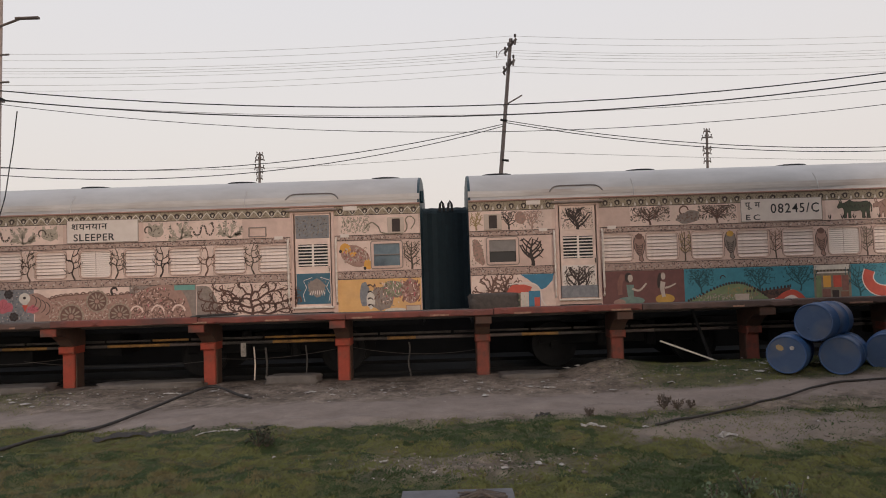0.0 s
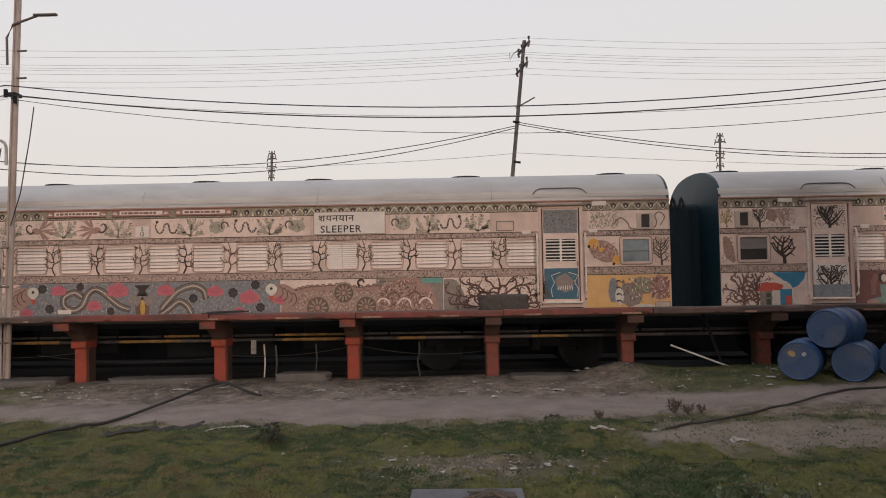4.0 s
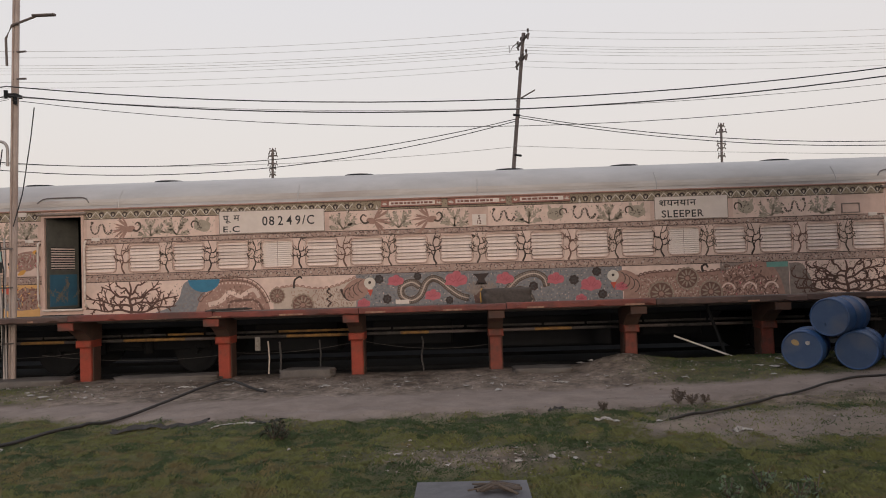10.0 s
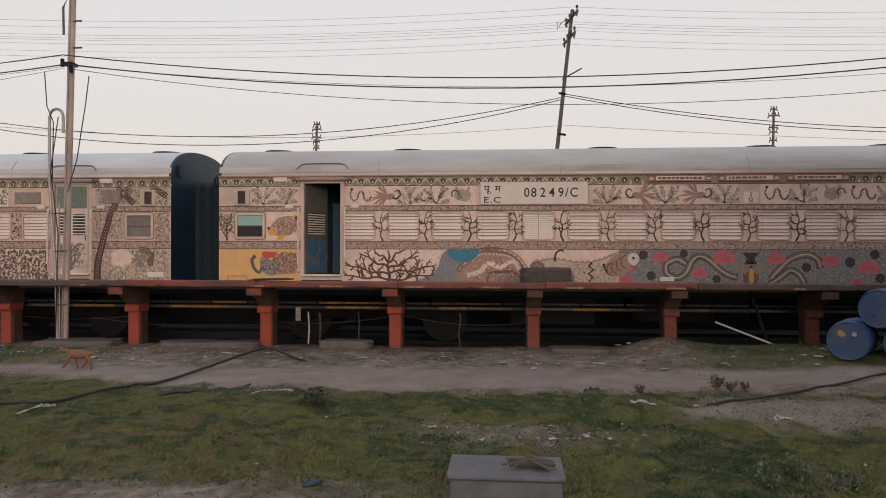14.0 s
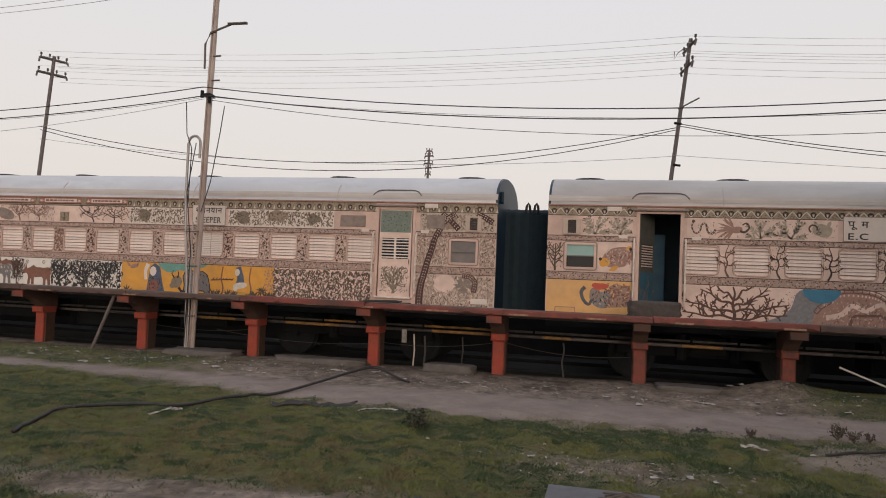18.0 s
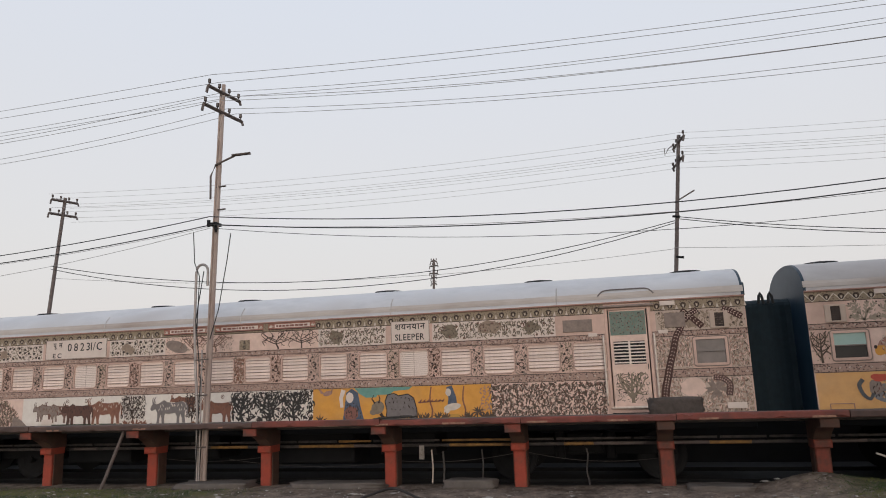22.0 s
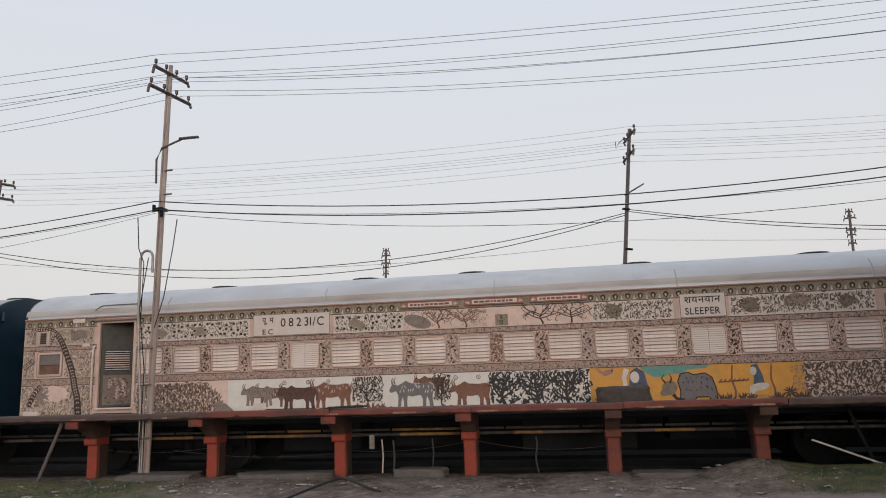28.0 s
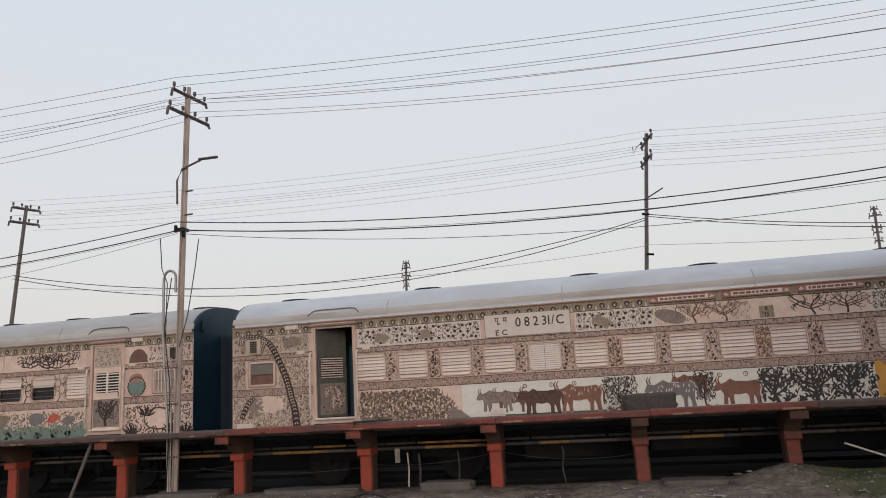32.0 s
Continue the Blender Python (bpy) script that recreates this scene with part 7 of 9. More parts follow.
        fill_leaves(g, x - h, x + h, 1.16, 1.48, 70, rng, y - 0.001, 0.034)
        strokes(p, g, TEALD)
    slope = smooth_line([(-5.1, 1.0), (-4.8, 1.02), (-4.5, 1.05), (-4.25, 1.08)], 4)
    field(p, slope, BARK, "painted_slope", y - 0.002)
    hill = smooth_line([(-6.33, 0.83), (-6.1, 0.92), (-5.75, 1.08), (-5.45, 1.17), (-5.2, 1.17), (-4.95, 1.06), (-4.72, 0.90), (-4.66, 0.82)], 5)
    field(p, hill, GREEN, "painted_hill", y - 0.003)
    for k, (ink, n, xa, xb, za, zb) in enumerate(((SAGE, 90, -6.0, -4.8, 0.83, 1.0), (OCHRE, 60, -5.5, -4.9, 0.88, 1.12), (MOSS, 50, -6.1, -5.0, 0.83, 0.98))):
        g = Geo()
        fill_leaves(g, xa, xb, za, zb, n, rng, y - 0.0036 - 0.0003 * k, 0.04)
        strokes(p, g, ink)
    g = Geo()
    for k, (hx, hz) in enumerate(hill[2:-6]):
        g.blob(hx, hz + 0.015, 0.022, 0.03, y - 0.004, 7, 0.3 * (k % 3))
    for sx, sz in slope:
        g.blob(sx, sz + 0.02, 0.02, 0.032, y - 0.004, 7)
    fill_leaves(g, -4.75, -4.3, 0.9, 1.03, 50, rng, y - 0.004, 0.04)
    g.ring(-5.57, 1.30, 0.035, 0.055, y - 0.004, 10, 0.0, 3.6)
    strokes(p, g, INK, "painted_beading")
    plq = strokes(p, Geo().rect(-5.34, -5.07, 0.83, 0.975, y - 0.005), TANL, "painted_plaque", "small pale painted plaque")
    bars = Geo().rect(-5.29, -5.22, 0.895, 0.925, y - 0.0054).rect(-5.18, -5.11, 0.895, 0.925, y - 0.0054)
    tagged(part("writing", bars, INKS, plq), kind="stuff")
    wave = smooth_line([(-4.74, 0.85), (-4.52, 0.88), (-4.38, 0.98), (-4.22, 1.03), (-4.08, 0.96), (-3.98, 0.84)], 5)
    field(p, wave, PLATE, "painted_edge", y - 0.005)
    strokes(p, Geo().ribbon([(a, b - 0.055) for a, b in wave[4:-2]], 0.10, 0.11, y - 0.006), RED, "painted_arch", "red painted arch")
    p = panel(coach, -3.78, -3.05, SAGE, label="painted hut with coloured patches")
    strokes(p, Geo().rect(-3.76, -3.07, 1.40, 1.49, y), CORN_W, "painted_roof")
    strokes(p, Geo().rect(-3.72, -3.10, 1.325, 1.355, y), CORN_W, "painted_beam")
    g = Geo()
    for k in range(10):
        g.blob(-3.70 + 0.066 * k, 1.377, 0.02, 0.018, y - 0.001, 6)
    strokes(p, g, INK, "painted_beading")
    for a, b, c, d, m in ((-3.60, -3.45, 1.05, 1.28, ORANGE), (-3.40, -3.24, 1.05, 1.28, RED), (-3.23, -3.10, 0.98, 1.28, BANNER), (-3.62, -3.46, 0.84, 1.02, BANNER), (-3.43, -3.30, 0.84, 0.99, INK), (-3.26, -3.10, 0.84, 0.96, COWB), (-3.74, -3.64, 0.84, 1.28, GREEN)):
        strokes(p, Geo().rect(a, b, c, d, y - 0.001), m, "painted_patch")
    p = panel(coach, -3.05, 0.5, TEAL)
    for x in (-2.88, -1.6, -0.4):
        g = Geo()
        antler(g, x, 0.86, 1.48, 0.30, rng, y, 0.024, 12, 3, 1)
        strokes(p, g, TEALD, "painted_tree")
    g = Geo()
    fill_leaves(g, -2.8, 0.4, 1.2, 1.48, 160, rng, y - 0.001, 0.034)
    strokes(p, g, TEALD)
    s_line = smooth_line([(-2.68, 1.36), (-2.72, 1.20), (-2.64, 1.04), (-2.45, 0.95), (-2.1, 0.93)], 4)
    strokes(p, Geo().ribbon(s_line, 0.23, 0.25, y - 0.002), PLATE, "painted_edge")
    strokes(p, Geo().ribbon(s_line, 0.19, 0.21, y - 0.003), RED, "painted_form", "red painted bent form")
    p = panel(coach, 0.5, 7.92, PALE)
    hills(p, 0.52, 7.9, rng, BROWN, ROSE, 6)
    # lavatory end: upper band
    p = cpart(coach, "painted_band", Geo().rect(-10.53, -8.9, MID1 + 0.01, TOPB - 0.008, YP), PALE)
    for x, h, m in ((-10.40, 0.13, OCHRE), (-9.76, 0.20, INK), (-9.30, 0.22, ROSE)):
        g = Geo()
        antler(g, x, z0, z1, h, rng, y, 0.024, 9, 3, 1)
        strokes(p, g, m, "painted_tree")
    strokes(p, Geo().blob(-9.52, 2.62, 0.11, 0.14, y - 0.001, 12, 0.3, 0.12, rng), ROSE, "painted_beast")
    g = Geo()
    fill_leaves(g, -9.62, -9.05, z0, z1, 60, rng, y - 0.002, 0.034)
    strokes(p, g, ASH)
    # lower panel
    p = panel(coach, -HALF + 0.02, -8.88, PALE)
    for x, h, w in ((-10.12, 0.39, 0.040), (-9.86, 0.34, 0.036)):
        g = Geo()
        spread_tree(g, x, 0.84, 1.49, h, rng, y - 0.0002 * (x > -10), w, 2.2, 0.18)
        strokes(p, g, BROWN, "painted_tree", "brown curling painted tree")
    bed = [(-9.56, 1.49), (-8.90, 1.49), (-8.93, 1.36), (-9.06, 1.22), (-9.16, 1.18), (-9.26, 1.26), (-9.40, 1.38)]
    strokes(p, Geo().add([(a, y - 0.001, b) for a, b in bed], [tuple(range(7))[::-1]]), BLUE, "painted_patch", "teal-blue painted patch")
    roof = [(-9.86, 1.12), (-9.38, 1.14), (-9.34, 1.24), (-9.50, 1.29), (-9.72, 1.29), (-9.80, 1.22)]
    strokes(p, Geo().add([(a, y - 0.002, b) for a, b in roof], [tuple(range(6))]), RED, "painted_roof", "red painted roof")
    for k, (a, b, c, d, m) in enumerate(((-9.80, -9.70, 0.82, 1.12, ASH), (-9.70, -9.57, 0.82, 1.12, SAGE), (-9.68, -9.59, 0.86, 0.97, DARKGREEN), (-9.68, -9.59, 1.00, 1.08, DARKGREEN), (-9.56, -9.50, 0.82, 1.14, CORN_W), (-9.48, -9.43, 0.82, 1.14, CORN_W), (-9.41, -9.18, 0.82, 1.16, BLUE), (-9.30, -9.19, 0.82, 1.03, RED))):
        strokes(p, Geo().rect(a, b, c, d, y - 0.0024 - 0.0003 * k), m, "painted_patch")
    strokes(p, Geo().ribbon(smooth_line([(-9.80, 1.30), (-9.52, 1.32), (-9.30, 1.30), (-9.18, 1.18), (-9.15, 0.98), (-9.06, 0.84)], 4), 0.024, 0.022, y - 0.006), PLATE, "painted_edge")
    g = Geo()
    antler(g, -9.30, 1.66, 2.22, 0.26, rng, y, 0.05, 8, 2, 1, 0.45)
    cpart(coach, "painted_tree", g, INK, "bold dark painted tree")
    q = cpart(coach, "painted_panel", Geo().rect(-10.53, -10.25, 1.67, 2.24, YP), PALE)
    strokes(q, Geo().blob(-10.38, 1.95, 0.11, 0.25, y, 12, 0.3, 0.15, rng), ROSE, "painted_beast")
    g = Geo()
    fill_leaves(g, -10.52, -10.26, 1.69, 2.22, 40, rng, y - 0.001, 0.04)
    strokes(q, g, SAGE)


def paint_d(coach, rng):
    borders(coach)
    y = YP - 0.003
    z0, z1 = MID1 + 0.02, TOPB - 0.02
    upper_panels(coach, [(-7.0, 5.6)], rng)
    # wide dark tree beside the door
    p = cpart(coach, "painted_band", Geo().rect(5.65, 7.85, MID1 + 0.01, TOPB - 0.008, YP), PALE)
    g = Geo()
    spread_tree(g, 6.85, z0, z1, 0.78, rng, y, 0.034, 0.8, 0.14)
    strokes(p, g, INK, "painted_tree", "wide dark painted tree")
    for ink, n, dy in ((INK, 90, 0.001), (INKS, 80, 0.0)):
        g = Geo()
        fill_leaves(g, 6.0, 7.7, z0 + 0.16, z1, n, rng, y - dy, 0.05)
        strokes(p, g, ink)
    between_trees(coach, rng, (INKS, SAGE, INKS, ASH))
    # soft green bushes with a red bird
    p = panel(coach, 4.2, 7.92, PALE)
    for ink, za, zb, n, dy, size in ((SAGE, 0.95, 1.42, 330, 0.0, 0.066), (AQUAD, 0.82, 1.18, 330, 0.0006, 0.072), (INKS, 0.95, 1.46, 150, 0.0012, 0.05), (ROSE, 1.1, 1.46, 70, 0.0016, 0.045)):
        g = Geo()
        fill_leaves(g, 4.22, 7.90, za, zb, n, rng, y - dy, size)
        strokes(p, g, ink, "painted_foliage")
    for k in range(9):
        strokes(p, Geo().blob(4.45 + 0.40 * k, 0.92, 0.28, 0.15 + 0.05 * (k % 2), y + 0.0008, 14, 0, 0.15, rng), AQUAD, "painted_bush")
    for x, z, r, m in ((6.60, 1.28, 0.22, BULL), (5.6, 1.25, 0.25, SAGE), (7.45, 1.22, 0.16, BULL), (5.0, 1.2, 0.24, BULL)):
        strokes(p, Geo().blob(x, z, r, r * 0.62, y - 0.002, 16, 0.2, 0.14, rng), m, "painted_bush")
    strokes(p, Geo().blob(7.05, 1.28, 0.16, 0.09, y - 0.003, 12, 0.3, 0.1, rng), RED, "painted_bird", "red painted bird")
    g = Geo()
    fill_leaves(g, 4.25, 7.9, 0.95, 1.46, 200, rng, y - 0.0036, 0.040)
    strokes(p, g, TAN)
    p = panel(coach, -7.92, 4.2, PALE)
    hills(p, -7.9, 4.15, rng, BROWN, ROSE, 9)
    for x0, x1, s in ((-HALF + 0.02, -8.88, -1), (8.88, HALF - 0.02, 1)):
        # upper band: a striped mound and leaves
        p = cpart(coach, "painted_band", Geo().rect(x0, x1, MID1 + 0.01, TOPB - 0.008, YP), PALE)
        cx = s * 9.2
        strokes(p, Geo().blob(cx, 2.40, 0.24, 0.30, y, 14, 0, 0, None, 0, math.pi), BROWN, "painted_mound", "brown striped painted mound")
        g = Geo()
        for q in range(7):
            petal(g, cx + s * (0.20 + 0.05 * q), 2.42 + 0.03 * (q % 2), 1.2, 0.26, 0.026, 0.4, y - 0.001)
        strokes(p, g, PLATE)
        for ink, n, dy in ((INKS, 70, 0.0), (SAGE, 60, 0.0006), (INK, 24, 0.0012)):
            g = Geo()
            fill_leaves(g, *sorted((s * 9.45, s * 10.5)), z0, z1, n, rng, y - dy, 0.045)
            strokes(p, g, ink)
        # lower panel: palms round a pale oval
        p = panel(coach, x0, x1, PALE)
        oval = lambda qx, qz: math.hypot((qx - s * 9.72) / 0.34, (qz - 1.16) / 0.22) < 1
        for ink, n, dy, size in ((INKS, 150, 0.0, 0.06), (INK, 90, 0.0006, 0.055), (SAGE, 90, 0.0012, 0.05)):
            g = Geo()
            fill_leaves(g, x0, x1, 0.82, 1.48, n, rng, y - dy, size, oval)
            strokes(p, g, ink)
        g = Geo()
        for x, z in ((s * 9.05, 0.84), (s * 10.05, 0.86), (s * 10.38, 0.84), (s * 9.4, 1.22)):
            spray(g, None, x, z, 0.30, rng, y - 0.002, 0.4, 2.8, 10, 0.045)
        strokes(p, g, INK, "painted_growth")
        strokes(p, Geo().ribbon(arc_pts(s * 9.72, 1.16, 0.35, 0.23, 0, 2 * math.pi, 22), 0.03, 0.03, y - 0.0024), INKS, "painted_ring")
        # pot beside the lavatory window
        cx = s * 9.16
        strokes(coach, Geo().blob(cx, 1.86, 0.21, 0.17, y, 16), AQUAD, "painted_pot", "grey-teal painted pot")
        strokes(coach, Geo().blob(cx - 0.02, 2.05, 0.17, 0.11, y - 0.001, 14, 0.15), ROSE, "painted_cloth")
        g = Geo().ring(cx, 1.87, 0.205, 0.225, y - 0.002, 20)
        for k in range(18):
            a = 2 * math.pi * k / 18
            g.blob(cx + math.cos(a) * 0.22, 1.88 + math.sin(a) * 0.19, 0.02, 0.02, y - 0.002, 6)
        strokes(coach, g, INKS, "painted_beading")
        g = Geo()
        for ink, n in ((INK, 40),):
            fill_leaves(g, *sorted((s * 10.24, s * 10.52)), 1.68, 2.24, n, rng, y, 0.056)
        tagged(cpart(coach, "painted_growth", g, INK), kind="stuff")
        g = Geo()
        for k in range(7):
            x = s * 9.87 + (-0.24 + 0.08 * k)
            g.tube([(x, -0.012, 1.75), (x, -0.012, 2.19)], 0.011, 6)
        if s > 0:
            cpart(coach, "window_grille", g, PLATE, "white upright window bars")


SPECS = {
    "A": dict(roof=ROOF, seed=11, vents=(-9.85, -6.68, -3.35, 0.4, 4.1, 8.3), escape=(5, 12), open=(), lav=((GREYPANE, DARKPANE), (FROST, FROST)), doors=((PLATE, PALE), (PLATE, PALE)), ends=(TEALEND, NAVY), paint=paint_a),
    "B": dict(roof=ROOF, seed=22, vents=(-9.8, -6.86, -2.58, 0.76, 3.28, 6.56, 9.75), escape=(4, 13), open=(), lav=((MINT, DARKPANE), (FROST, FROST)), doors=("ajar", (DOORBLUE, RIVER)), ends=(NAVY, TEALEND), paint=paint_b),
    "C": dict(roof=ROOFC, seed=33, vents=(-9.8, -6.7, -3.15, -0.65, 2.97, 6.54, 9.68), escape=(4, 13), open=(), lav=((GREYPANE, BROWN), (GREYPANE, GREYPANE)), doors=("ajar_pale", (PALE, AQUAD)), ends=(NAVY, NAVY), paint=paint_c),
    "D": dict(roof=ROOF, seed=44, vents=(-8, -3, 1.5, 4.4, 6.3, 8.13, 9.9), escape=(13,), open=(15, 16), lav=((GREYPANE, DARKPANE), (SHUTB, SHUTB)), doors=((SAGE, SAGE), (ASH, TANL)), ends=(NAVY, NAVY), paint=paint_d),
}
LABELS = {
    "A": "cream sleeper coach with painted fish and a teal panel",
    "B": "cream sleeper coach with painted trees, river and lotuses",
    "C": "cream sleeper coach with painted cattle and an orange panel",
    "D": "cream sleeper coach with painted palms and half-open windows",
}
COACHES = {k: build_coach(k, LABELS[k], SPECS[k]) for k in "ABCD"}


def lengthen_end(coach, x0, x1, more):
    """The lavatory end beyond x0 made longer by so much."""
    longer = lambda x: x - more * min(max((x0 - x) / (x0 - x1), 0), 1) if x < x0 else x
    seen = set()
    for ob in coach.children_recursive:
        if ob.parent is coach:
            ob.location.x = longer(ob.location.x)
        if ob.type == "MESH" and ob.data.name not in seen:
            seen.add(ob.data.name)
            for v in ob.data.vertices:
                v.co.x = longer(v.co.x)


lengthen_end(COACHES["C"], -8.0, -10.3, 0.22)


# ---- ground ----
def ground_z(x, y):
    """The lie of the land: level waste ground, a low bank before the pillars, rising a little to the right."""
    z = -0.35
    k = 1 / (1 + math.exp(-(y - 11.8) / 0.28))
    z += k * 0.05
    r = 1 / (1 + math.exp(-(x - 2.6) / 0.35))
    z += r * 0.15 * math.exp(-((y - 12.4) / 1.3) ** 2)
    z += 0.15 / (1 + math.exp(-(x - 4.6) / 0.5)) * math.exp(-((y - 11.2) / 1.5) ** 2)
    z += 0.17 * math.exp(-((x - 2.75) / 0.55) ** 2 - ((y - 12.75) / 0.4) ** 2)
    if y > 13.3:
        z -= min((y - 13.3) * 0.5, 0.22)
    if 4.0 < y < 10.6:
        z += (0.055 * noise.noise((x * 2.4, y * 2.8, 6.2)) + 0.028 * noise.noise((x * 5.5, y * 6.0, 1.2))) * min((10.6 - y) / 0.8, 1)
    z += 0.05 * noise.noise((x * 0.5, y * 0.5, 3.1)) + 0.025 * noise.noise((x * 2.1, y * 2.1, 0.3)) * (1 if y < 13 else 0.3)
    return z


def path_mask(x, y):
    """1 on the trodden path, 0 off it."""
    left = 1 / (1 + math.exp((x + 5.4) / 0.7))
    c = 10.35 + 0.15 * math.sin(x * 0.35 + 0.5) + 0.03 * x + 0.2 * noise.noise((x * 0.7, 1.7, 0)) + 0.62 * left
    h = 0.74 - 0.40 * left - 0.30 / (1 + math.exp(-(x - 2.8) / 0.5)) + 0.16 * noise.noise((x * 0.9, 5.2, 0))
    e = noise.noise((x * 3, y * 3, 2)) * 0.16
    a = 1 / (1 + math.exp((abs(y - c) - h + e) / 0.07))
    d = math.hypot((x - 3.9) / 1.9, (y - 8.6) / 0.75)
    b = 1 / (1 + math.exp((d - 1 + e * 2) / 0.10)) * 0.85
    return max(a, b)


def grass_mask(x, y):
    e = noise.noise((x * 1.3, y * 1.3, 7)) * 0.4 + noise.noise((x * 4, y * 4, 9)) * 0.15
    g = 1 / (1 + math.exp((y - 9.45 - 0.04 * x - 1.1 / (1 + math.exp((x + 5.6) / 0.6)) + e) / 0.12))
    r = 1 / (1 + math.exp(-(x - 3.2 + e) / 0.25)) / (1 + math.exp((y - 13.1) / 0.1)) * 0.8 / (1 + math.exp(-(y - 10.9 + e) / 0.12))
    bare = math.exp(-((x - 0.25) / 1.0) ** 2 - ((y - 7.45) / 0.42) ** 2)
    bare = max(bare, 1.8 * math.exp(-((x + 2.9) / 2.0) ** 2 - ((y - 5.25 - 0.12 * (x + 2.9) * (x > -2.9)) / 0.40) ** 2))
    l = 1 / (1 + math.exp((x + 7.2 + e) / 0.4)) * 0.8 / (1 + math.exp((y - 12.6) / 0.15))
    return max(0.0, max(g, r, l) * (1 - min(0.9 * bare, 0.97)) * (1 - path_mask(x, y)))


def axis(core0, core1, step, far):
    core = list(np.arange(core0, core1 + 1e-6, step))
    lo, hi, s = [], [], step
    a, b = core0, core1
    while a > -far:
        s *= 1.35
        a -= s
        lo.append(a)
    s = step
    while b < far:
        s *= 1.35
        b += s
        hi.append(b)
    return lo[::-1] + core + hi


def build_ground():
    xs, ys = axis(-12.5, 10.5, 0.11, 2500), axis(3.5, 14.0, 0.09, 2500)
    vs, cols = [], []
    for y in ys:
        for x in xs:
            inner = -40 < x < 40 and -20 < y < 30
            vs.append((x, y, ground_z(x, y) if inner else -0.5))
            # third channel marks the strip whose shade is painted into the soil
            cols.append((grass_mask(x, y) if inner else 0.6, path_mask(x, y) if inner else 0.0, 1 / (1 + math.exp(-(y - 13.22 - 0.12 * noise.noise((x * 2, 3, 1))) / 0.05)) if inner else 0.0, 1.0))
    nx = len(xs)
    fs = [(j * nx + i, j * nx + i + 1, (j + 1) * nx + i + 1, (j + 1) * nx + i) for j in range(len(ys) - 1) for i in range(nx - 1)]
    me = bpy.data.meshes.new("ground")
    me.from_pydata(vs, [], fs)
    at = me.color_attributes.new("cover", "FLOAT_COLOR", "POINT")
    at.data.foreach_set("color", np.array(cols, dtype=np.float32).ravel())
    me.shade_smooth()
    m = bpy.data.materials.new("waste_ground")
    m.use_nodes = True
    n, l = m.node_tree.nodes, m.node_tree.links
    b = n["Principled BSDF"]
    b.inputs["Roughness"].default_value = 0.95
    at_n = n.new("ShaderNodeVertexColor")
    at_n.layer_name = "cover"
    sp = n.new("ShaderNodeSeparateColor")
    l.new(at_n.outputs["Color"], sp.inputs[0])
    tc = n.new("ShaderNodeTexCoord")

    def tone(c1, c2, scale, detail=10):
        z = n.new("ShaderNodeTexNoise")
        z.inputs["Scale"].default_value, z.inputs["Detail"].default_value, z.inputs["Roughness"].default_value = scale, detail, 0.7
        l.new(tc.outputs["Object"], z.inputs["Vector"])
        r = n.new("ShaderNodeValToRGB")
        r.color_ramp.elements[0].position, r.color_ramp.elements[1].position = 0.36, 0.66
        r.color_ramp.elements[0].color, r.color_ramp.elements[1].color = (*c1, 1), (*c2, 1)
        l.new(z.outputs["Fac"], r.inputs["Fac"])
        return r.outputs["Color"], z.outputs["Fac"]

    soil, soil_f = tone((0.095, 0.073, 0.059), (0.32, 0.25, 0.205), 5)
    dust, _ = tone((0.180, 0.139, 0.120), (0.262, 0.210, 0.184), 2.2)
    turf, _ = tone((0.028, 0.034, 0.011), (0.098, 0.090, 0.030), 3.4)
    patch, _ = tone((0.50, 0.47, 0.44), (1.2, 1.2, 1.2), 1.7, 4)
    mp = n.new("ShaderNodeMixRGB")
    mp.blend_type = "MULTIPLY"
    mp.inputs["Fac"].default_value = 1.0
    l.new(soil, mp.inputs["Color1"])
    l.new(patch, mp.inputs["Color2"])
    soil = mp.outputs[0]
    m1, m2 = n.new("ShaderNodeMixRGB"), n.new("ShaderNodeMixRGB")
    l.new(sp.outputs[1], m1.inputs["Fac"])
    l.new(soil, m1.inputs["Color1"])
    l.new(dust, m1.inputs["Color2"])
    l.new(sp.outputs[0], m2.inputs["Fac"])
    l.new(m1.outputs[0], m2.inputs["Color1"])
    l.new(turf, m2.inputs["Color2"])
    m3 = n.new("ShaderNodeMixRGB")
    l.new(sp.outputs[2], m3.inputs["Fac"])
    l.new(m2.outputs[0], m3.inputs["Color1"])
    # near black under the platform: its shade is put into the soil colour
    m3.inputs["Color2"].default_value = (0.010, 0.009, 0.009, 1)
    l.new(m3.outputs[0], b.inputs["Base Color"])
    bp = n.new("ShaderNodeBump")
    bp.inputs["Strength"].default_value, bp.inputs["Distance"].default_value = 0.6, 0.04
    l.new(soil_f, bp.inputs["Height"])
    l.new(bp.outputs[0], b.inputs["Normal"])
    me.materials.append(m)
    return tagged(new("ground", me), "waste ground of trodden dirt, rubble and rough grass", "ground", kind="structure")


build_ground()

GRASS = pm("grass_blades", (0.132, 0.132, 0.037), (0.094, 0.098, 0.027), 4.5, 0.85)
GRASSD = pm("dark_grass_blades", (0.046, 0.070, 0.019), (0.032, 0.052, 0.014), 4.5, 0.85)
GRASSY = pm("dry_grass_blades", (0.150, 0.120, 0.046), (0.108, 0.086, 0.034), 4.5, 0.85)


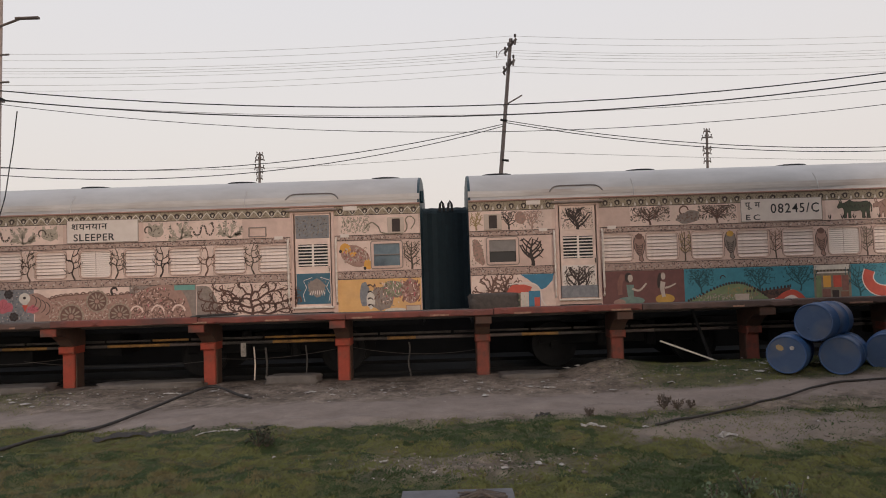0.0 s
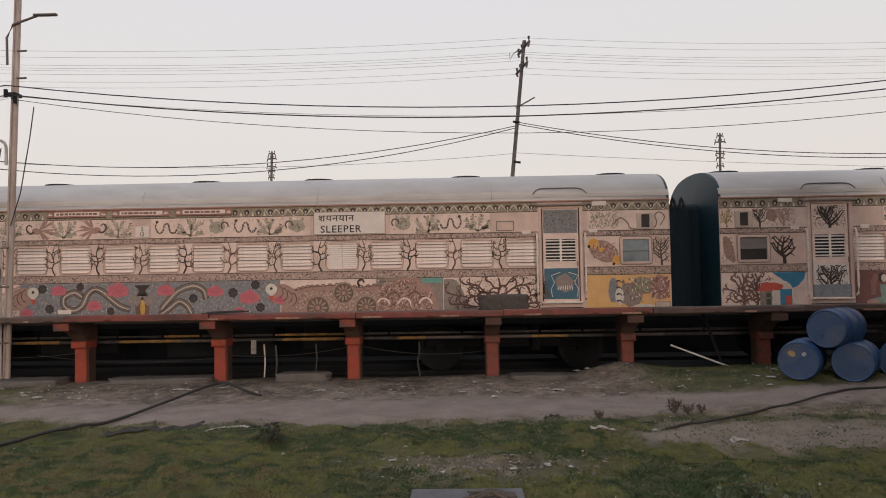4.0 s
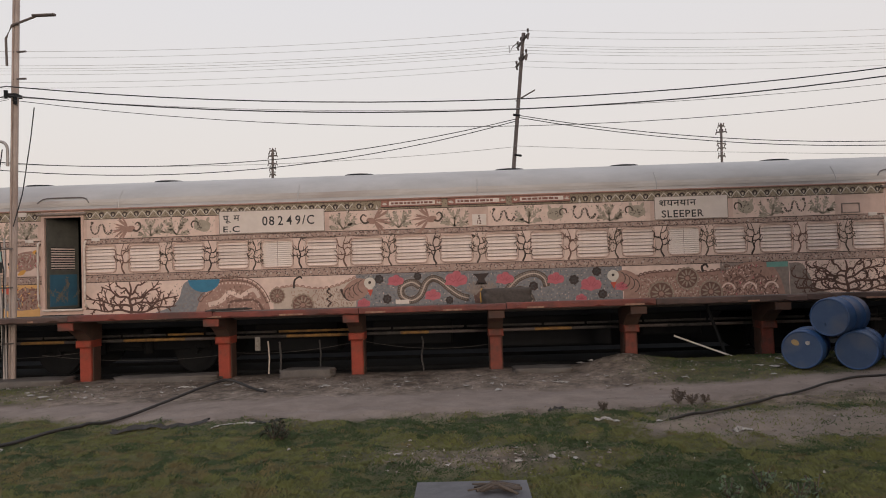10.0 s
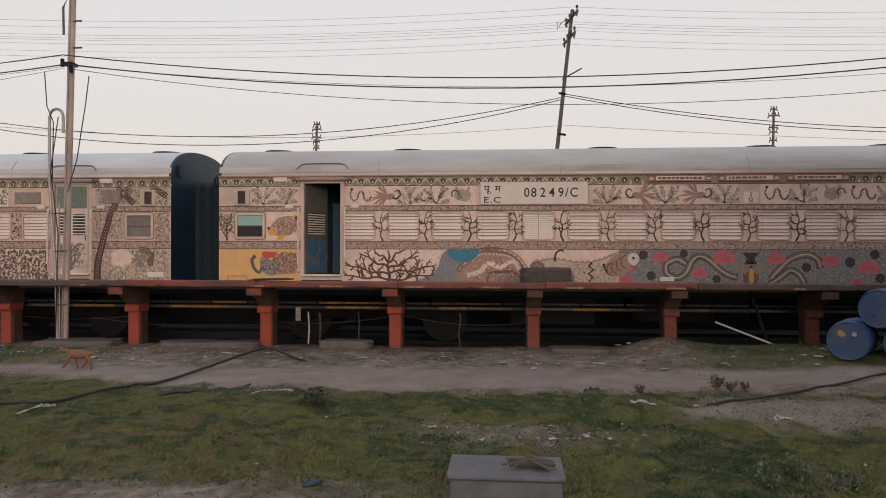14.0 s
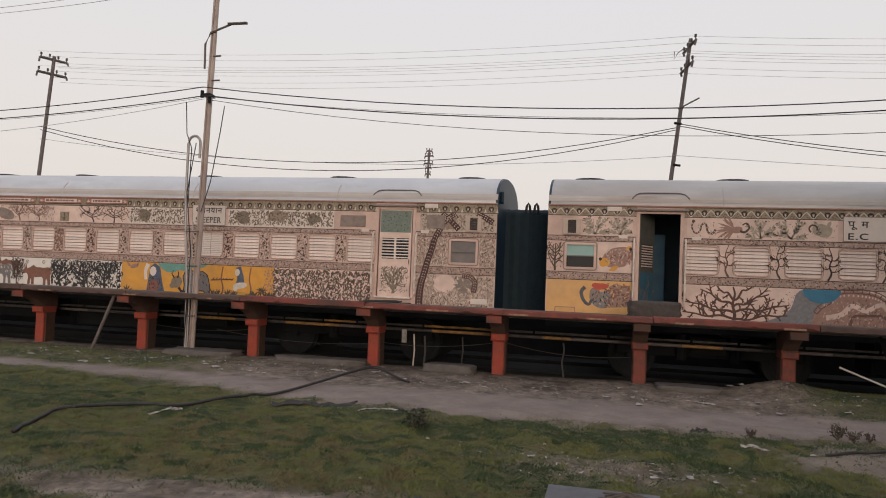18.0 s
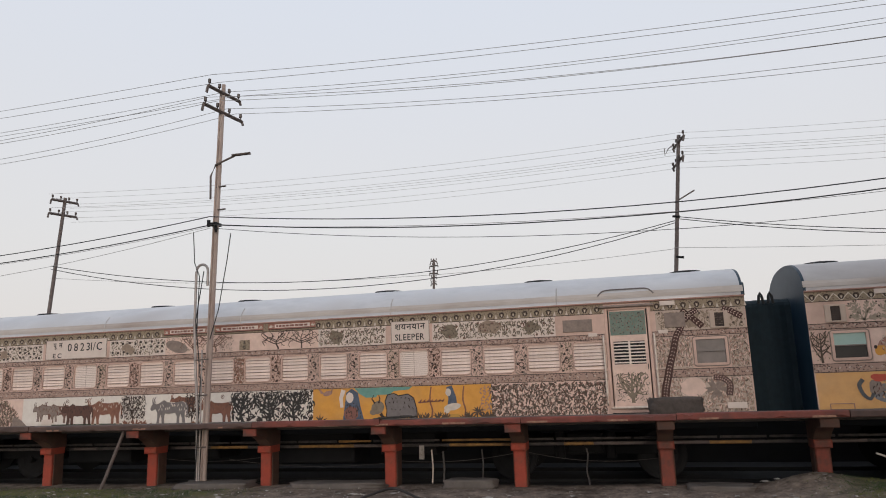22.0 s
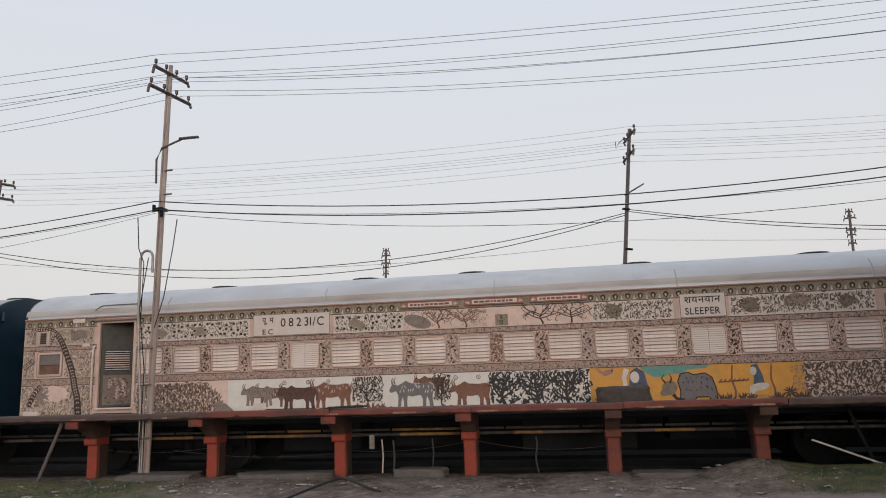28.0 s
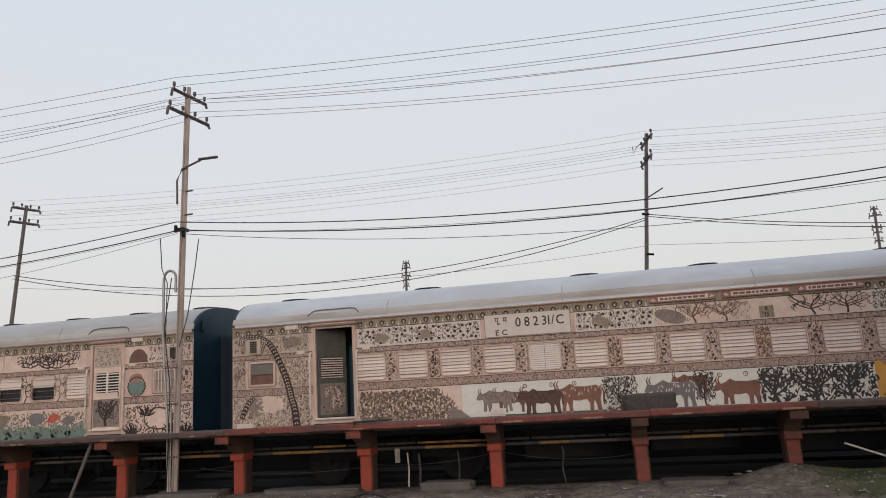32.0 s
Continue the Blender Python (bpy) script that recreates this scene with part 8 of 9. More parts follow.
def build_grass():
    """Short blades, each turned to the open side and lit like the sward it stands in."""
    rng = random.Random(5)
    tufts, leans = [Geo(), Geo(), Geo()], [[], [], []]
    for _ in range(620000):
        y = 4.4 + 8.4 * rng.random() ** 1.3
        half = 1.6 + 0.80 * y
        x = rng.uniform(-half - 1.0, half * 0.86)
        if _ > 500000:
            x, y = rng.uniform(-15, 8.5), rng.uniform(-6, 12.5)
        if rng.random() > grass_mask(x, y) ** 1.3:
            continue
        if -0.34 < x < 0.5 and 4.8 < y < 5.5:
            continue
        z = ground_z(x, y) - 0.004
        clump = 0.30 + 0.95 * noise.noise((x * 2.1, y * 2.4, 4)) + 0.75 * noise.noise((x * 6.5, y * 6.5, 8))
        h = (0.012 + 0.030 * rng.random() ** 2) * (0.55 + 0.8 * max(clump, 0))
        a, w = rng.uniform(0, 6.28), 0.005 + 0.007 * rng.random()
        lx, ly = math.cos(a) * h * rng.uniform(0.4, 1.6), math.sin(a) * h * rng.uniform(0.4, 1.6)
        dry = math.exp(-((x + 3.6) / 2.2) ** 2 - ((y - 7.0) / 1.2) ** 2) - 0.5 * math.exp(-((x - 0.9) / 2.4) ** 2 - ((y - 8.6) / 0.8) ** 2)
        dry += 0.9 * math.exp(-((x + 2.2) / 2.4) ** 2 - ((y - 5.95) / 0.28) ** 2)
        tone = -0.55 * math.exp(-((x - 0.6) / 1.6) ** 2 - ((y - 8.9) / 0.5) ** 2) + 0.8 * noise.noise((x * 0.8, y * 1.2, 11)) + 0.7 * noise.noise((x * 3.4, y * 3.4, 2)) + 0.25 * clump + rng.uniform(-0.06, 0.06)
        which = 2 if 0.5 + 0.9 * noise.noise((x * 4.2, y * 4.6, 23)) + rng.uniform(-0.15, 0.15) < 0.12 + 0.42 * max(dry + 0.6 * noise.noise((x * 1.9, y * 2.3, 17)), 0) else 0 if tone > 0.06 else 1
        g = tufts[which]
        dx = rng.uniform(-0.3, 0.3) * w
        g.add([(x - w, y - dx, z), (x + w, y + dx, z), (x + lx, y + ly, z + h)], [(0, 1, 2)])
        leans[which].append((1.6 * (z - ground_z(x + 0.06, y)) / 0.06, -0.22 + 1.6 * (z - ground_z(x, y + 0.06)) / 0.06, 0.975))
    for g, lean, m, lab in zip(tufts, leans, (GRASS, GRASSD, GRASSY), ("short green grass", "short dark green grass", "short yellowed dry grass")):
        me = g.mesh("grass", m)
        n = len(me.vertices)
        up = np.repeat(np.array(lean), 3, axis=0) + np.repeat(np.random.default_rng(3).normal(0, 0.10, (n // 3, 3)), 3, axis=0)
        up /= np.linalg.norm(up, axis=1)[:, None]
        me.normals_split_custom_set_from_vertices(up.tolist())
        tagged(new("grass", me), lab + " in rough patches", "grass", kind="stuff")


build_grass()


def stone_mesh(seed, flat=0.6):
    rng = random.Random(seed)
    bm = bmesh.new()
    bmesh.ops.create_icosphere(bm, subdivisions=1, radius=1)
    for v in bm.verts:
        v.co = Vector((v.co.x * rng.uniform(0.75, 1.2), v.co.y * rng.uniform(0.75, 1.2), v.co.z * flat * rng.uniform(0.7, 1.2)))
    me = bpy.data.meshes.new("stone")
    bm.to_mesh(me)
    bm.free()
    me.materials.append(STONE)
    return me


def scatter_rubble():
    rng = random.Random(8)
    kinds = [stone_mesh(k) for k in range(5)]
    g = Geo()
    tris = [([tuple(v.co) for v in me.vertices], [tuple(p.vertices) for p in me.polygons]) for me in kinds]
    for _ in range(5200):
        if rng.random() < 0.75:
            x, y = rng.uniform(-12, 6.5), rng.gauss(12.0, 0.55)
            if not 10.9 < y < 13.2:
                continue
            if x > 3.2 and rng.random() < 0.8:
                continue
        elif rng.random() < 0.6:
            if rng.random() < 0.6:
                continue
            x, y = rng.gauss(0.25, 0.75), rng.gauss(7.5, 0.28)
        else:
            x, y = rng.uniform(2, 8), rng.gauss(9.3, 0.8)
        s = 0.010 + 0.032 * rng.random() ** 2.5
        vs, fs = rng.choice(tris)
        a = rng.uniform(0, 6.28)
        z = ground_z(x, y)
        g.add([(x + (p[0] * math.cos(a) - p[1] * math.sin(a)) * s, y + (p[0] * math.sin(a) + p[1] * math.cos(a)) * s, z + p[2] * s - 0.2 * s) for p in vs], fs)
    tagged(new("rubble", g.mesh("rubble", STONE)), "loose grey rubble and gravel on the bank", "rubble", kind="stuff")
    g = Geo()
    for _ in range(400):
        if rng.random() < 0.80:
            x, y = rng.uniform(-11, 6.5), rng.gauss(11.9, 0.45)
            if not 10.8 < y < 13.1:
                continue
        elif rng.random() < 0.5:
            x, y = rng.gauss(0.25, 0.7), rng.gauss(7.5, 0.25)
        else:
            x, y = rng.uniform(-6, 7), rng.uniform(6, 11)
        z = ground_z(x, y) + 0.012
        a = rng.uniform(0, 6.28)
        L = (0.010 + 0.085 * rng.random() ** 4) * (1 if y > 10 else 0.6)
        w = L * rng.uniform(0.25, 0.8)
        c, s = math.cos(a), math.sin(a)
        q = [(math.cos(k * 1.05) * L * rng.uniform(0.6, 1.3), math.sin(k * 1.05) * w * rng.uniform(0.5, 1.3), rng.uniform(0.0, 0.022)) for k in range(6)] + [(0, 0, rng.uniform(0.01, 0.03))]
        g.add([(x + p * c - r * s, y + p * s + r * c, z + t) for p, r, t in q], [(k, (k + 1) % 6, 6) for k in range(6)])
    tagged(new("litter", g.mesh("litter", LITTER)), "scattered scraps of pale paper and plastic", "litter", kind="stuff")


scatter_rubble()


def lump(name, label, cat, loc, size, mat, seed, rz=0.0, flat=1.0):
    """A rough block or heap."""
    rng = random.Random(seed)
    bm = bmesh.new()
    bmesh.ops.create_cube(bm, size=2)
    bmesh.ops.subdivide_edges(bm, edges=bm.edges[:], cuts=5, use_grid_fill=True)
    for v in bm.verts:
        k = 1 + 0.14 * noise.noise(v.co * 1.7 + Vector((seed, 0, 0))) + 0.05 * rng.uniform(-1, 1)
        d = v.co.length
        v.co = v.co.lerp(v.co.normalized() * 1.25, 0.28) * k
        v.co = Vector((v.co.x * size[0], v.co.y * size[1], v.co.z * size[2]))
    me = bpy.data.meshes.new(name)
    bm.to_mesh(me)
    bm.free()
    me.shade_smooth()
    me.materials.append(mat)
    ob = new(name, me)
    ob.location, ob.rotation_euler = loc, (0, 0, rz)
    return tagged(ob, label, cat)


for x, y, sx, sy, sz, rz, s in ((-7.75, 12.75, 0.72, 0.32, 0.09, 0.05, 1), (-2.75, 12.85, 0.46, 0.20, 0.10, -0.05, 2), (1.40, 12.75, 0.50, 0.25, 0.06, 0.02, 3), (-5.3, 12.9, 0.9, 0.25, 0.07, 0.08, 5)):
    lump("broken_slab", "broken grey concrete slab lying in rubble", "concrete slab", (x, y, ground_z(x, y) + sz * 0.35), (sx, sy, sz), CONC, s, rz)

# ---- the raised platform ----
PX0, PX1 = -34.5, 26.0
PZ = 0.935
slab = thing("platform", "narrow raised concrete platform on red pillars", "platform", (0, 12.3, 0), kind="structure")
part("deck", Geo().cbox(PX0, PX1, 0.16, 0.90, PZ - 0.125, PZ - 0.075, 0.008).cbox(PX0, PX1, 0.90, 1.86, PZ - 0.20, PZ - 0.075, 0.01), CONC, slab, "dirty concrete deck")
n_seg = 24
edge_rng = random.Random(41)


def worn_beam(x0, x1, y0, y1, z0, z1, rng):
    """An edge beam whose upper and lower front arrises are chipped here and there."""
    n = 26
    g = Geo()
    for k in range(n + 1):
        x = x0 + (x1 - x0) * k / n
        c, d = (0.010 + 0.035 * rng.random() ** 5 for _ in range(2))
        u = rng.uniform(-0.003, 0.003)
        g.v += [(x, y0 + u, z0 + d), (x, y0 + u, z1 - c), (x, y0 + c * 0.9, z1), (x, y1, z1), (x, y1, z0), (x, y0 + d, z0)]
    g.f += [(6 * k + i, 6 * k + 6 + i, 6 * k + 6 + (i + 1) % 6, 6 * k + (i + 1) % 6) for k in range(n) for i in range(6)]
    g.f += [tuple(range(6)), tuple(range(6 * n, 6 * n + 6))[::-1]]
    return g


for k in range(n_seg):
    a, b = PX0 + (PX1 - PX0) * k / n_seg, PX0 + (PX1 - PX0) * (k + 1) / n_seg
    dy, dz = edge_rng.uniform(-0.008, 0.008), edge_rng.uniform(-0.012, 0.008)
    part("edge_beam", worn_beam(a + 0.006, b - 0.006, dy, 0.16, PZ - 0.105 + dz * 0.5, PZ + dz, edge_rng), EDGE if -8 < a < 1.2 else EDGED, slab, "worn red oxide edge beam")
dash_rng = random.Random(3)
x = PX0 + 0.4
while x < PX1 - 1:
    w = dash_rng.uniform(0.22, 0.42)
    part("painted_dash", Geo().rect(x, x + w, PZ - 0.10, PZ - 0.07, -0.004), CREAMDASH, slab, "worn cream dash")
    x += dash_rng.uniform(1.0, 2.1)
PILLARS = [-4.3 + 2.55 * k for k in range(-12, 0)] + [-4.3, -1.88, 0.62, 3.03, 5.45] + [5.45 + 2.45 * k for k in range(1, 8)]


def pillar_thing(x, paint):
    p = thing("platform_pillar", "weathered orange-red painted concrete pillar with stepped corbel", "pillar", (x, 13.0, -0.55), "pillars of the platform")
    part("column", Geo().cbox(-0.108, 0.108, 0.0, 0.30, 0.0, 0.98, 0.015), paint, p)
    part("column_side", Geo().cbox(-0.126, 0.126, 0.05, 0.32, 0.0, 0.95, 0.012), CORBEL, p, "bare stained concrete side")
    part("lower_corbel", Geo().cbox(-0.138, 0.138, -0.09, 0.34, 0.87, 1.0, 0.025), paint, p)
    g = Geo()
    vs = []
    rows = ((-0.60, 1.245), (-0.46, 1.235), (-0.32, 1.20), (-0.18, 1.13), (-0.06, 1.04), (0.02, 0.98), (0.36, 0.98))
    for y, zb in rows:
        vs += [(-0.128, y, zb), (0.128, y, zb), (0.128, y, 1.36), (-0.128, y, 1.36)]
    n = len(rows)
    fs = [(0, 1, 2, 3), tuple(range(4 * n - 1, 4 * n - 5, -1))] + [(r * 4 + (i + 1) % 4, r * 4 + i, r * 4 + 4 + i, r * 4 + 4 + (i + 1) % 4) for r in range(n - 1) for i in range(4)]
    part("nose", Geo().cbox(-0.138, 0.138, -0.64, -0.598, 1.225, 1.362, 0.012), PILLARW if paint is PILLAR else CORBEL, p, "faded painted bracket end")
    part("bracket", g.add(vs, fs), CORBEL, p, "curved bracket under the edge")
    return p


first, worn = pillar_thing(PILLARS[0], PILLAR), pillar_thing(PILLARS[-1], PILLARW)
for x in PILLARS[1:-1]:
    copy_thing(worn if x > 0 else first, pose(x, 13.0, -0.55))
# pipe along the pillars
pipe = thing("service_pipe", "long service pipe with worn yellow and grey bands", "pipe", (0, 13.6, 0.375))
rng = random.Random(9)
YELLOW = ((-8.5, -7.6), (-6.46, -5.33), (-3.6, -2.41), (-1.34, -0.75), (1.2, 1.9))
x = PX0
while x < PX1:
    w = rng.uniform(0.5, 1.2)
    mid_x = x + w / 2
    part("pipe_length", Geo().tube([(x, 0, 0.0), (x + w - 0.004, 0, 0.0)], 0.030, 10), PIPEY if any(a < mid_x < b for a, b in YELLOW) else rng.choice((PIPEG, PIPEG, FARPOLE)), pipe)
    x += w
x = PX0
while x < PX1:
    w = rng.uniform(0.6, 1.6)
    part("upper_length", Geo().tube([(x, 0.05, 0.085), (x + w - 0.05, 0.05, 0.085)], 0.022, 8), PIPEY if any(abs(x + w / 2 - q) < 0.5 for q in (-5.1, -2.9)) else PIPEG, pipe)
    x += w
for x in PILLARS:
    part("pipe_clamp", Geo().tube([(x, 0, 0), (x, -0.28, 0.0)], 0.02, 6), PIPEG, pipe)
for x, z0, z1, r, m in ((-3.62, -0.33, 0.30, 0.014, RAILM), (-3.40, -0.3, 0.28, 0.02, PIPEG), (-2.65, -0.2, 0.3, 0.014, PIPEG), (-9.75, -0.33, 0.3, 0.02, PIPEG)):
    t = Geo().tube([(0, 0, 0), (0.02, 0, (z1 - z0) * 0.5), (0, 0, z1 - z0)], r, 8)
    part("standpipe", t, m, thing("hydrant_standpipe", "thin upright water standpipe under the platform", "pipe", (x, 13.45, z0)), "")
tag_g = Geo().cbox(-0.05, 0.05, -0.005, 0.005, -0.26, 0.0, 0.003)
hb = part("hanging_tag", tag_g, LITTER)
hb.location = (-3.85, 13.566, 0.375)
tagged(hb, "pale strip of cloth hanging from the pipe", "rag")
cab = part("hanging_cable", Geo().tube([(-0.72 + 0.02 * math.sin(k * 1.4), 13.3, 0.32 - 0.11 * k) for k in range(8)], 0.016, 6), PIPEG)
tagged(cab, "loose grey cable hanging to the ground", "cable")
for xa, xb, za, zb, sag in ((-7.9, -4.2, 0.16, 0.10, 0.12), (-4.4, -1.8, 0.12, 0.28, 0.10), (-2.0, 0.7, 0.30, 0.16, 0.14), (-9.6, -6.8, 0.20, 0.24, 0.10)):
    pts = [(xa + (xb - xa) * k / 14, 13.42, za + (zb - za) * k / 14 - 4 * sag * (k / 14) * (1 - k / 14)) for k in range(15)]
    tagged(part("slack_lead", Geo().tube(pts, 0.006, 5, False), PIPEG), "slack grey lead strung under the platform", "cable")
stick = part("white_pole", Geo().tube([(3.82, 13.1, 0.22), (4.95, 12.9, -0.22)], 0.016, 8), WHITE)
tagged(stick, "thin white pole leaning on the bank", "pole")
prop = part("leaning_post", Geo().tube([(-9.72, 12.55, 0.84), (-10.15, 12.45, -0.36)], 0.035, 8), FARPOLE)
tagged(prop, "thin steel post leaning on the platform", "post")
dk = part("leaning_rod", Geo().tube([(4.45, 13.2, 0.75), (4.75, 13.0, -0.3)], 0.03, 8), STEEL)
tagged(dk, "dark rod leaning under the platform", "rod")
plank = part("plank", Geo().cbox(-0.40, 0.36, -0.10, 0.12, 0.0, 0.022, 0.005).cbox(-0.30, 0.33, -0.115, -0.085, 0.026, 0.040, 0.003), HOSE)
plank.location, plank.rotation_euler = (-3.98, 12.42, PZ + 0.012), (0, radians(-1.5), radians(2))
tagged(plank, "thin dark board lying on the platform edge", "board")
lump("stone_bench", "low grey-brown stone bench block on the platform", "bench", (0.85, 13.25, PZ + 0.07), (0.43, 0.18, 0.155), SACK, 21)
# unseen wall, added out of view to shade the right-hand side
tagged(part('yard_wall', Geo().cbox(8.9, 9.3, 1.0, 11.7, -0.5, 14.0, 0.02), DARKWALL), 'tall plain near-black wall added to shade the right side', 'wall', kind='structure')
# trackside: rails, and a wall added to keep the gap under the train dark
tagged(part("far_platform_wall", Geo().cbox(-60, 60, 18.4, 18.9, -0.6, 0.95, 0.02), DARKWALL), "near-black added wall closing the view under the train", "wall", kind="structure")
tagged(part("track_bed", Geo().cbox(-60, 60, 14.15, 18.4, -0.62, -0.5, 0.02), DARKWALL), "near-black track bed with shade in its colour", "track", kind="structure")
for y in (FACE + 0.68, FACE + 2.52):
    tagged(part("rail", Geo().cbox(-60, 60, y - 0.035, y + 0.035, -0.5, ZR, 0.01), STEEL), "worn steel running rail", "rail", kind="structure")


# ---- poles and wires ----
def insulator(parent, loc, up=1, mat=None):
    g = Geo().tube([(0, 0, 0), (0, 0, 0.10 * up)], 0.012, 6).tube([(0, 0, 0.05 * up), (0, 0, 0.13 * up)], 0.032, 8)
    return part("insulator", g, PORCE, parent, loc=loc)


def cross_arm(parent, z, half, ang, mat, n=4):
    c, s = math.cos(ang), math.sin(ang)
    g = Geo().tube([(-c * half, -s * half, z), (c * half, s * half, z)], 0.045, 4)
    arm = part("cross_arm", g, mat, parent)
    for e in (-1, 1):
        part("end_stub", Geo().tube([(e * c * half, e * s * half, z), (e * (c * half + 0.03), e * s * half, z - (0.15 if e < 0 else 0.09))], 0.03, 5), mat, arm)
    for k in range(n):
        t = -half * 0.92 + 2 * half * 0.92 * k / (n - 1)
        insulator(arm, (c * t, s * t, z + 0.03))
    return arm


def lamp_pole():
    p = thing("street_lamp", "tall weathered steel pole with cross-arms and a street lamp", "street lamp", (-8.10, 12.85, -0.45))
    H = 8.50
    top = (0.20, 0, H)
    part("pole", Geo().tube([(0, 0, 0), (top[0] * 0.5, 0, H * 0.5), top], 0.050, 10, True, 0.043), POLE, p)
    part("pole_flange", Geo().tube([(-0.062, -0.02, 0), (-0.062 + top[0] * 0.5, -0.02, H * 0.5), (top[0] - 0.055, -0.02, H * 0.98)], 0.020, 8), POLE, p)
    cross_arm(p, 8.29, 0.49, radians(80), FARPOLE).location = (0.22, 0, 0)
    cross_arm(p, 7.85, 0.59, radians(80), FARPOLE).location = (0.21, 0, 0)
    arm = part("lamp_arm", Geo().tube([(-0.02, -0.03, 5.95), (-0.02, -0.05, 6.45), (0.10, -0.06, 6.68), (0.55, -0.08, 6.82)], 0.022, 7), FARPOLE, p)
    part("lamp_head", Geo().cbox(0.50, 0.92, -0.13, -0.04, 6.815, 6.855, 0.015), FARPOLE, arm, "flat dark lamp head")
    for z in (6.2, 5.70):
        part("step_peg", Geo().tube([(0.10, -0.02, z), (0.34, -0.04, z)], 0.018, 6), FARPOLE, p)
    part("cable_bracket", Geo().cbox(0.02, 0.19, -0.14, 0.10, 5.36, 5.42, 0.015).tube([(0.02, -0.13, 5.33), (0.02, -0.13, 5.47)], 0.035, 8).tube([(0.18, -0.11, 5.22), (0.18, -0.11, 5.36)], 0.032, 8), STEEL, p, "black cable bracket")
    hook = [(-0.085, -0.10, 0.2), (-0.125, -0.10, 1.6), (-0.20, -0.10, 2.5), (-0.25, -0.10, 3.3), (-0.25, -0.10, 4.36)] + [(-0.115 - 0.135 * math.cos(math.pi * k / 8), -0.10, 4.40 + 0.15 * math.sin(math.pi * k / 8)) for k in range(9)] + [(0.02, -0.10, 4.1)]
    part("conduit", Geo().tube(hook, 0.027, 8), CONDUIT, p, "grey conduit with a hooked top")
    part("conduit", Geo().tube([(-0.045, -0.10, 0.1), (-0.05, -0.10, 1.6), (-0.06, -0.10, 2.8)], 0.016, 8), CONDUIT, p)
    for k, pts in enumerate((((-0.35, -0.1, 5.25), (-0.30, -0.1, 4.6), (-0.16, -0.12, 4.3), (-0.18, -0.12, 3.2)), ((0.52, -0.1, 5.15), (0.45, -0.1, 4.6), (0.30, -0.12, 3.6), (0.12, -0.12, 3.0)), ((-0.05, -0.14, 4.4), (-0.2, -0.14, 3.4), (-0.05, -0.14, 2.2), (-0.1, -0.14, 0.3)))):
        part("service_wire", Geo().tube(pts, 0.010, 5), WIREB, p)
    for z, x in ((0.9, -0.13), (1.9, -0.17), (2.6, -0.23)):
        part("strap", Geo().tube([(x, -0.11, z), (0.09, -0.11, z + 0.01)], 0.016, 6), FARPOLE, p)
    return p


lamp_pole()


def line_pole(name_label, x, y, z_top, lean, arms, r=0.08, brace=False, base=-0.5):
    p = thing("utility_pole", name_label, "utility pole", (x, y, base), "utility poles")
    H = z_top - base
    part("pole", Geo().tube([(0, 0, 0), (lean * 0.5, 0, H * 0.5), (lean, 0, H)], r * 1.15, 8, True, r * 0.85), FARPOLE, p)
    for dz, half, ang, n in arms:
        a = cross_arm(p, H - dz, half, radians(ang), FARPOLE, n)
        a.location = (lean * (1 - dz / H), 0, 0)
    if brace:
        part("stay_arm", Geo().tube([(lean * 0.7, 0, H - 1.95), (lean * 0.7 + 0.55, 0, H - 1.65)], 0.022, 6), FARPOLE, p)
        part("top_bracket", Geo().tube([(lean, 0, H - 0.26), (lean - 0.18, 0, H - 0.27), (lean - 0.32, 0, H - 0.38), (lean - 0.42, 0, H - 0.56), (lean - 0.42, 0, H - 0.34)], 0.012, 6), FARPOLE, p)
        for dz in (2.35, 3.5):
            part("cable_clamp", Geo().tube([(lean * 0.7 - 0.10, -0.05, H - dz), (lean * 0.7 + 0.10, -0.05, H - dz - 0.03)], 0.034, 6), STEEL, p)
    return p


line_pole("slim steel utility pole behind the train", 1.10, 20.3, 8.25, 0.93, ((0.22, 0.60, 100, 4), (0.80, 0.58, 100, 4)), 0.058, True)
line_pole("far utility pole with stacked brackets", -10.55, 39.0, 8.6, 0.25, ((0.08, 0.16, 20, 3), (0.36, 0.26, -15, 4), (0.80, 0.24, 25, 3), (1.05, 0.18, -20, 3), (1.4, 0.14, 10, 2)), 0.078)
line_pole("far utility pole with stacked brackets", 14.7, 40.0, 9.3, 0.2, ((0.1, 0.18, 15, 3), (0.45, 0.26, -20, 4), (1.1, 0.25, 15, 3), (1.35, 0.18, -15, 2), (1.8, 0.2, 15, 2)), 0.078)
line_pole("steel utility pole with two cross-arms", -18.15, 18.8, 7.95, 0.72, ((0.12, 0.42, 66, 4), (0.58, 0.44, 66, 4)), 0.060, False)


def cable(p, q, sag, r, mat, label):
    p, q = Vector(p), Vector(q)
    pts = []
    for k in range(25):
        t = k / 24
        v = p.lerp(q, t) - p
        pts.append(v + Vector((0, 0, -4 * sag * t * (1 - t))))
    ob = part("overhead_cable", Geo().tube(pts, r, 5, False), mat, smooth=True)
    ob.location = p
    return tagged(ob, label, "cable", "overhead cables")


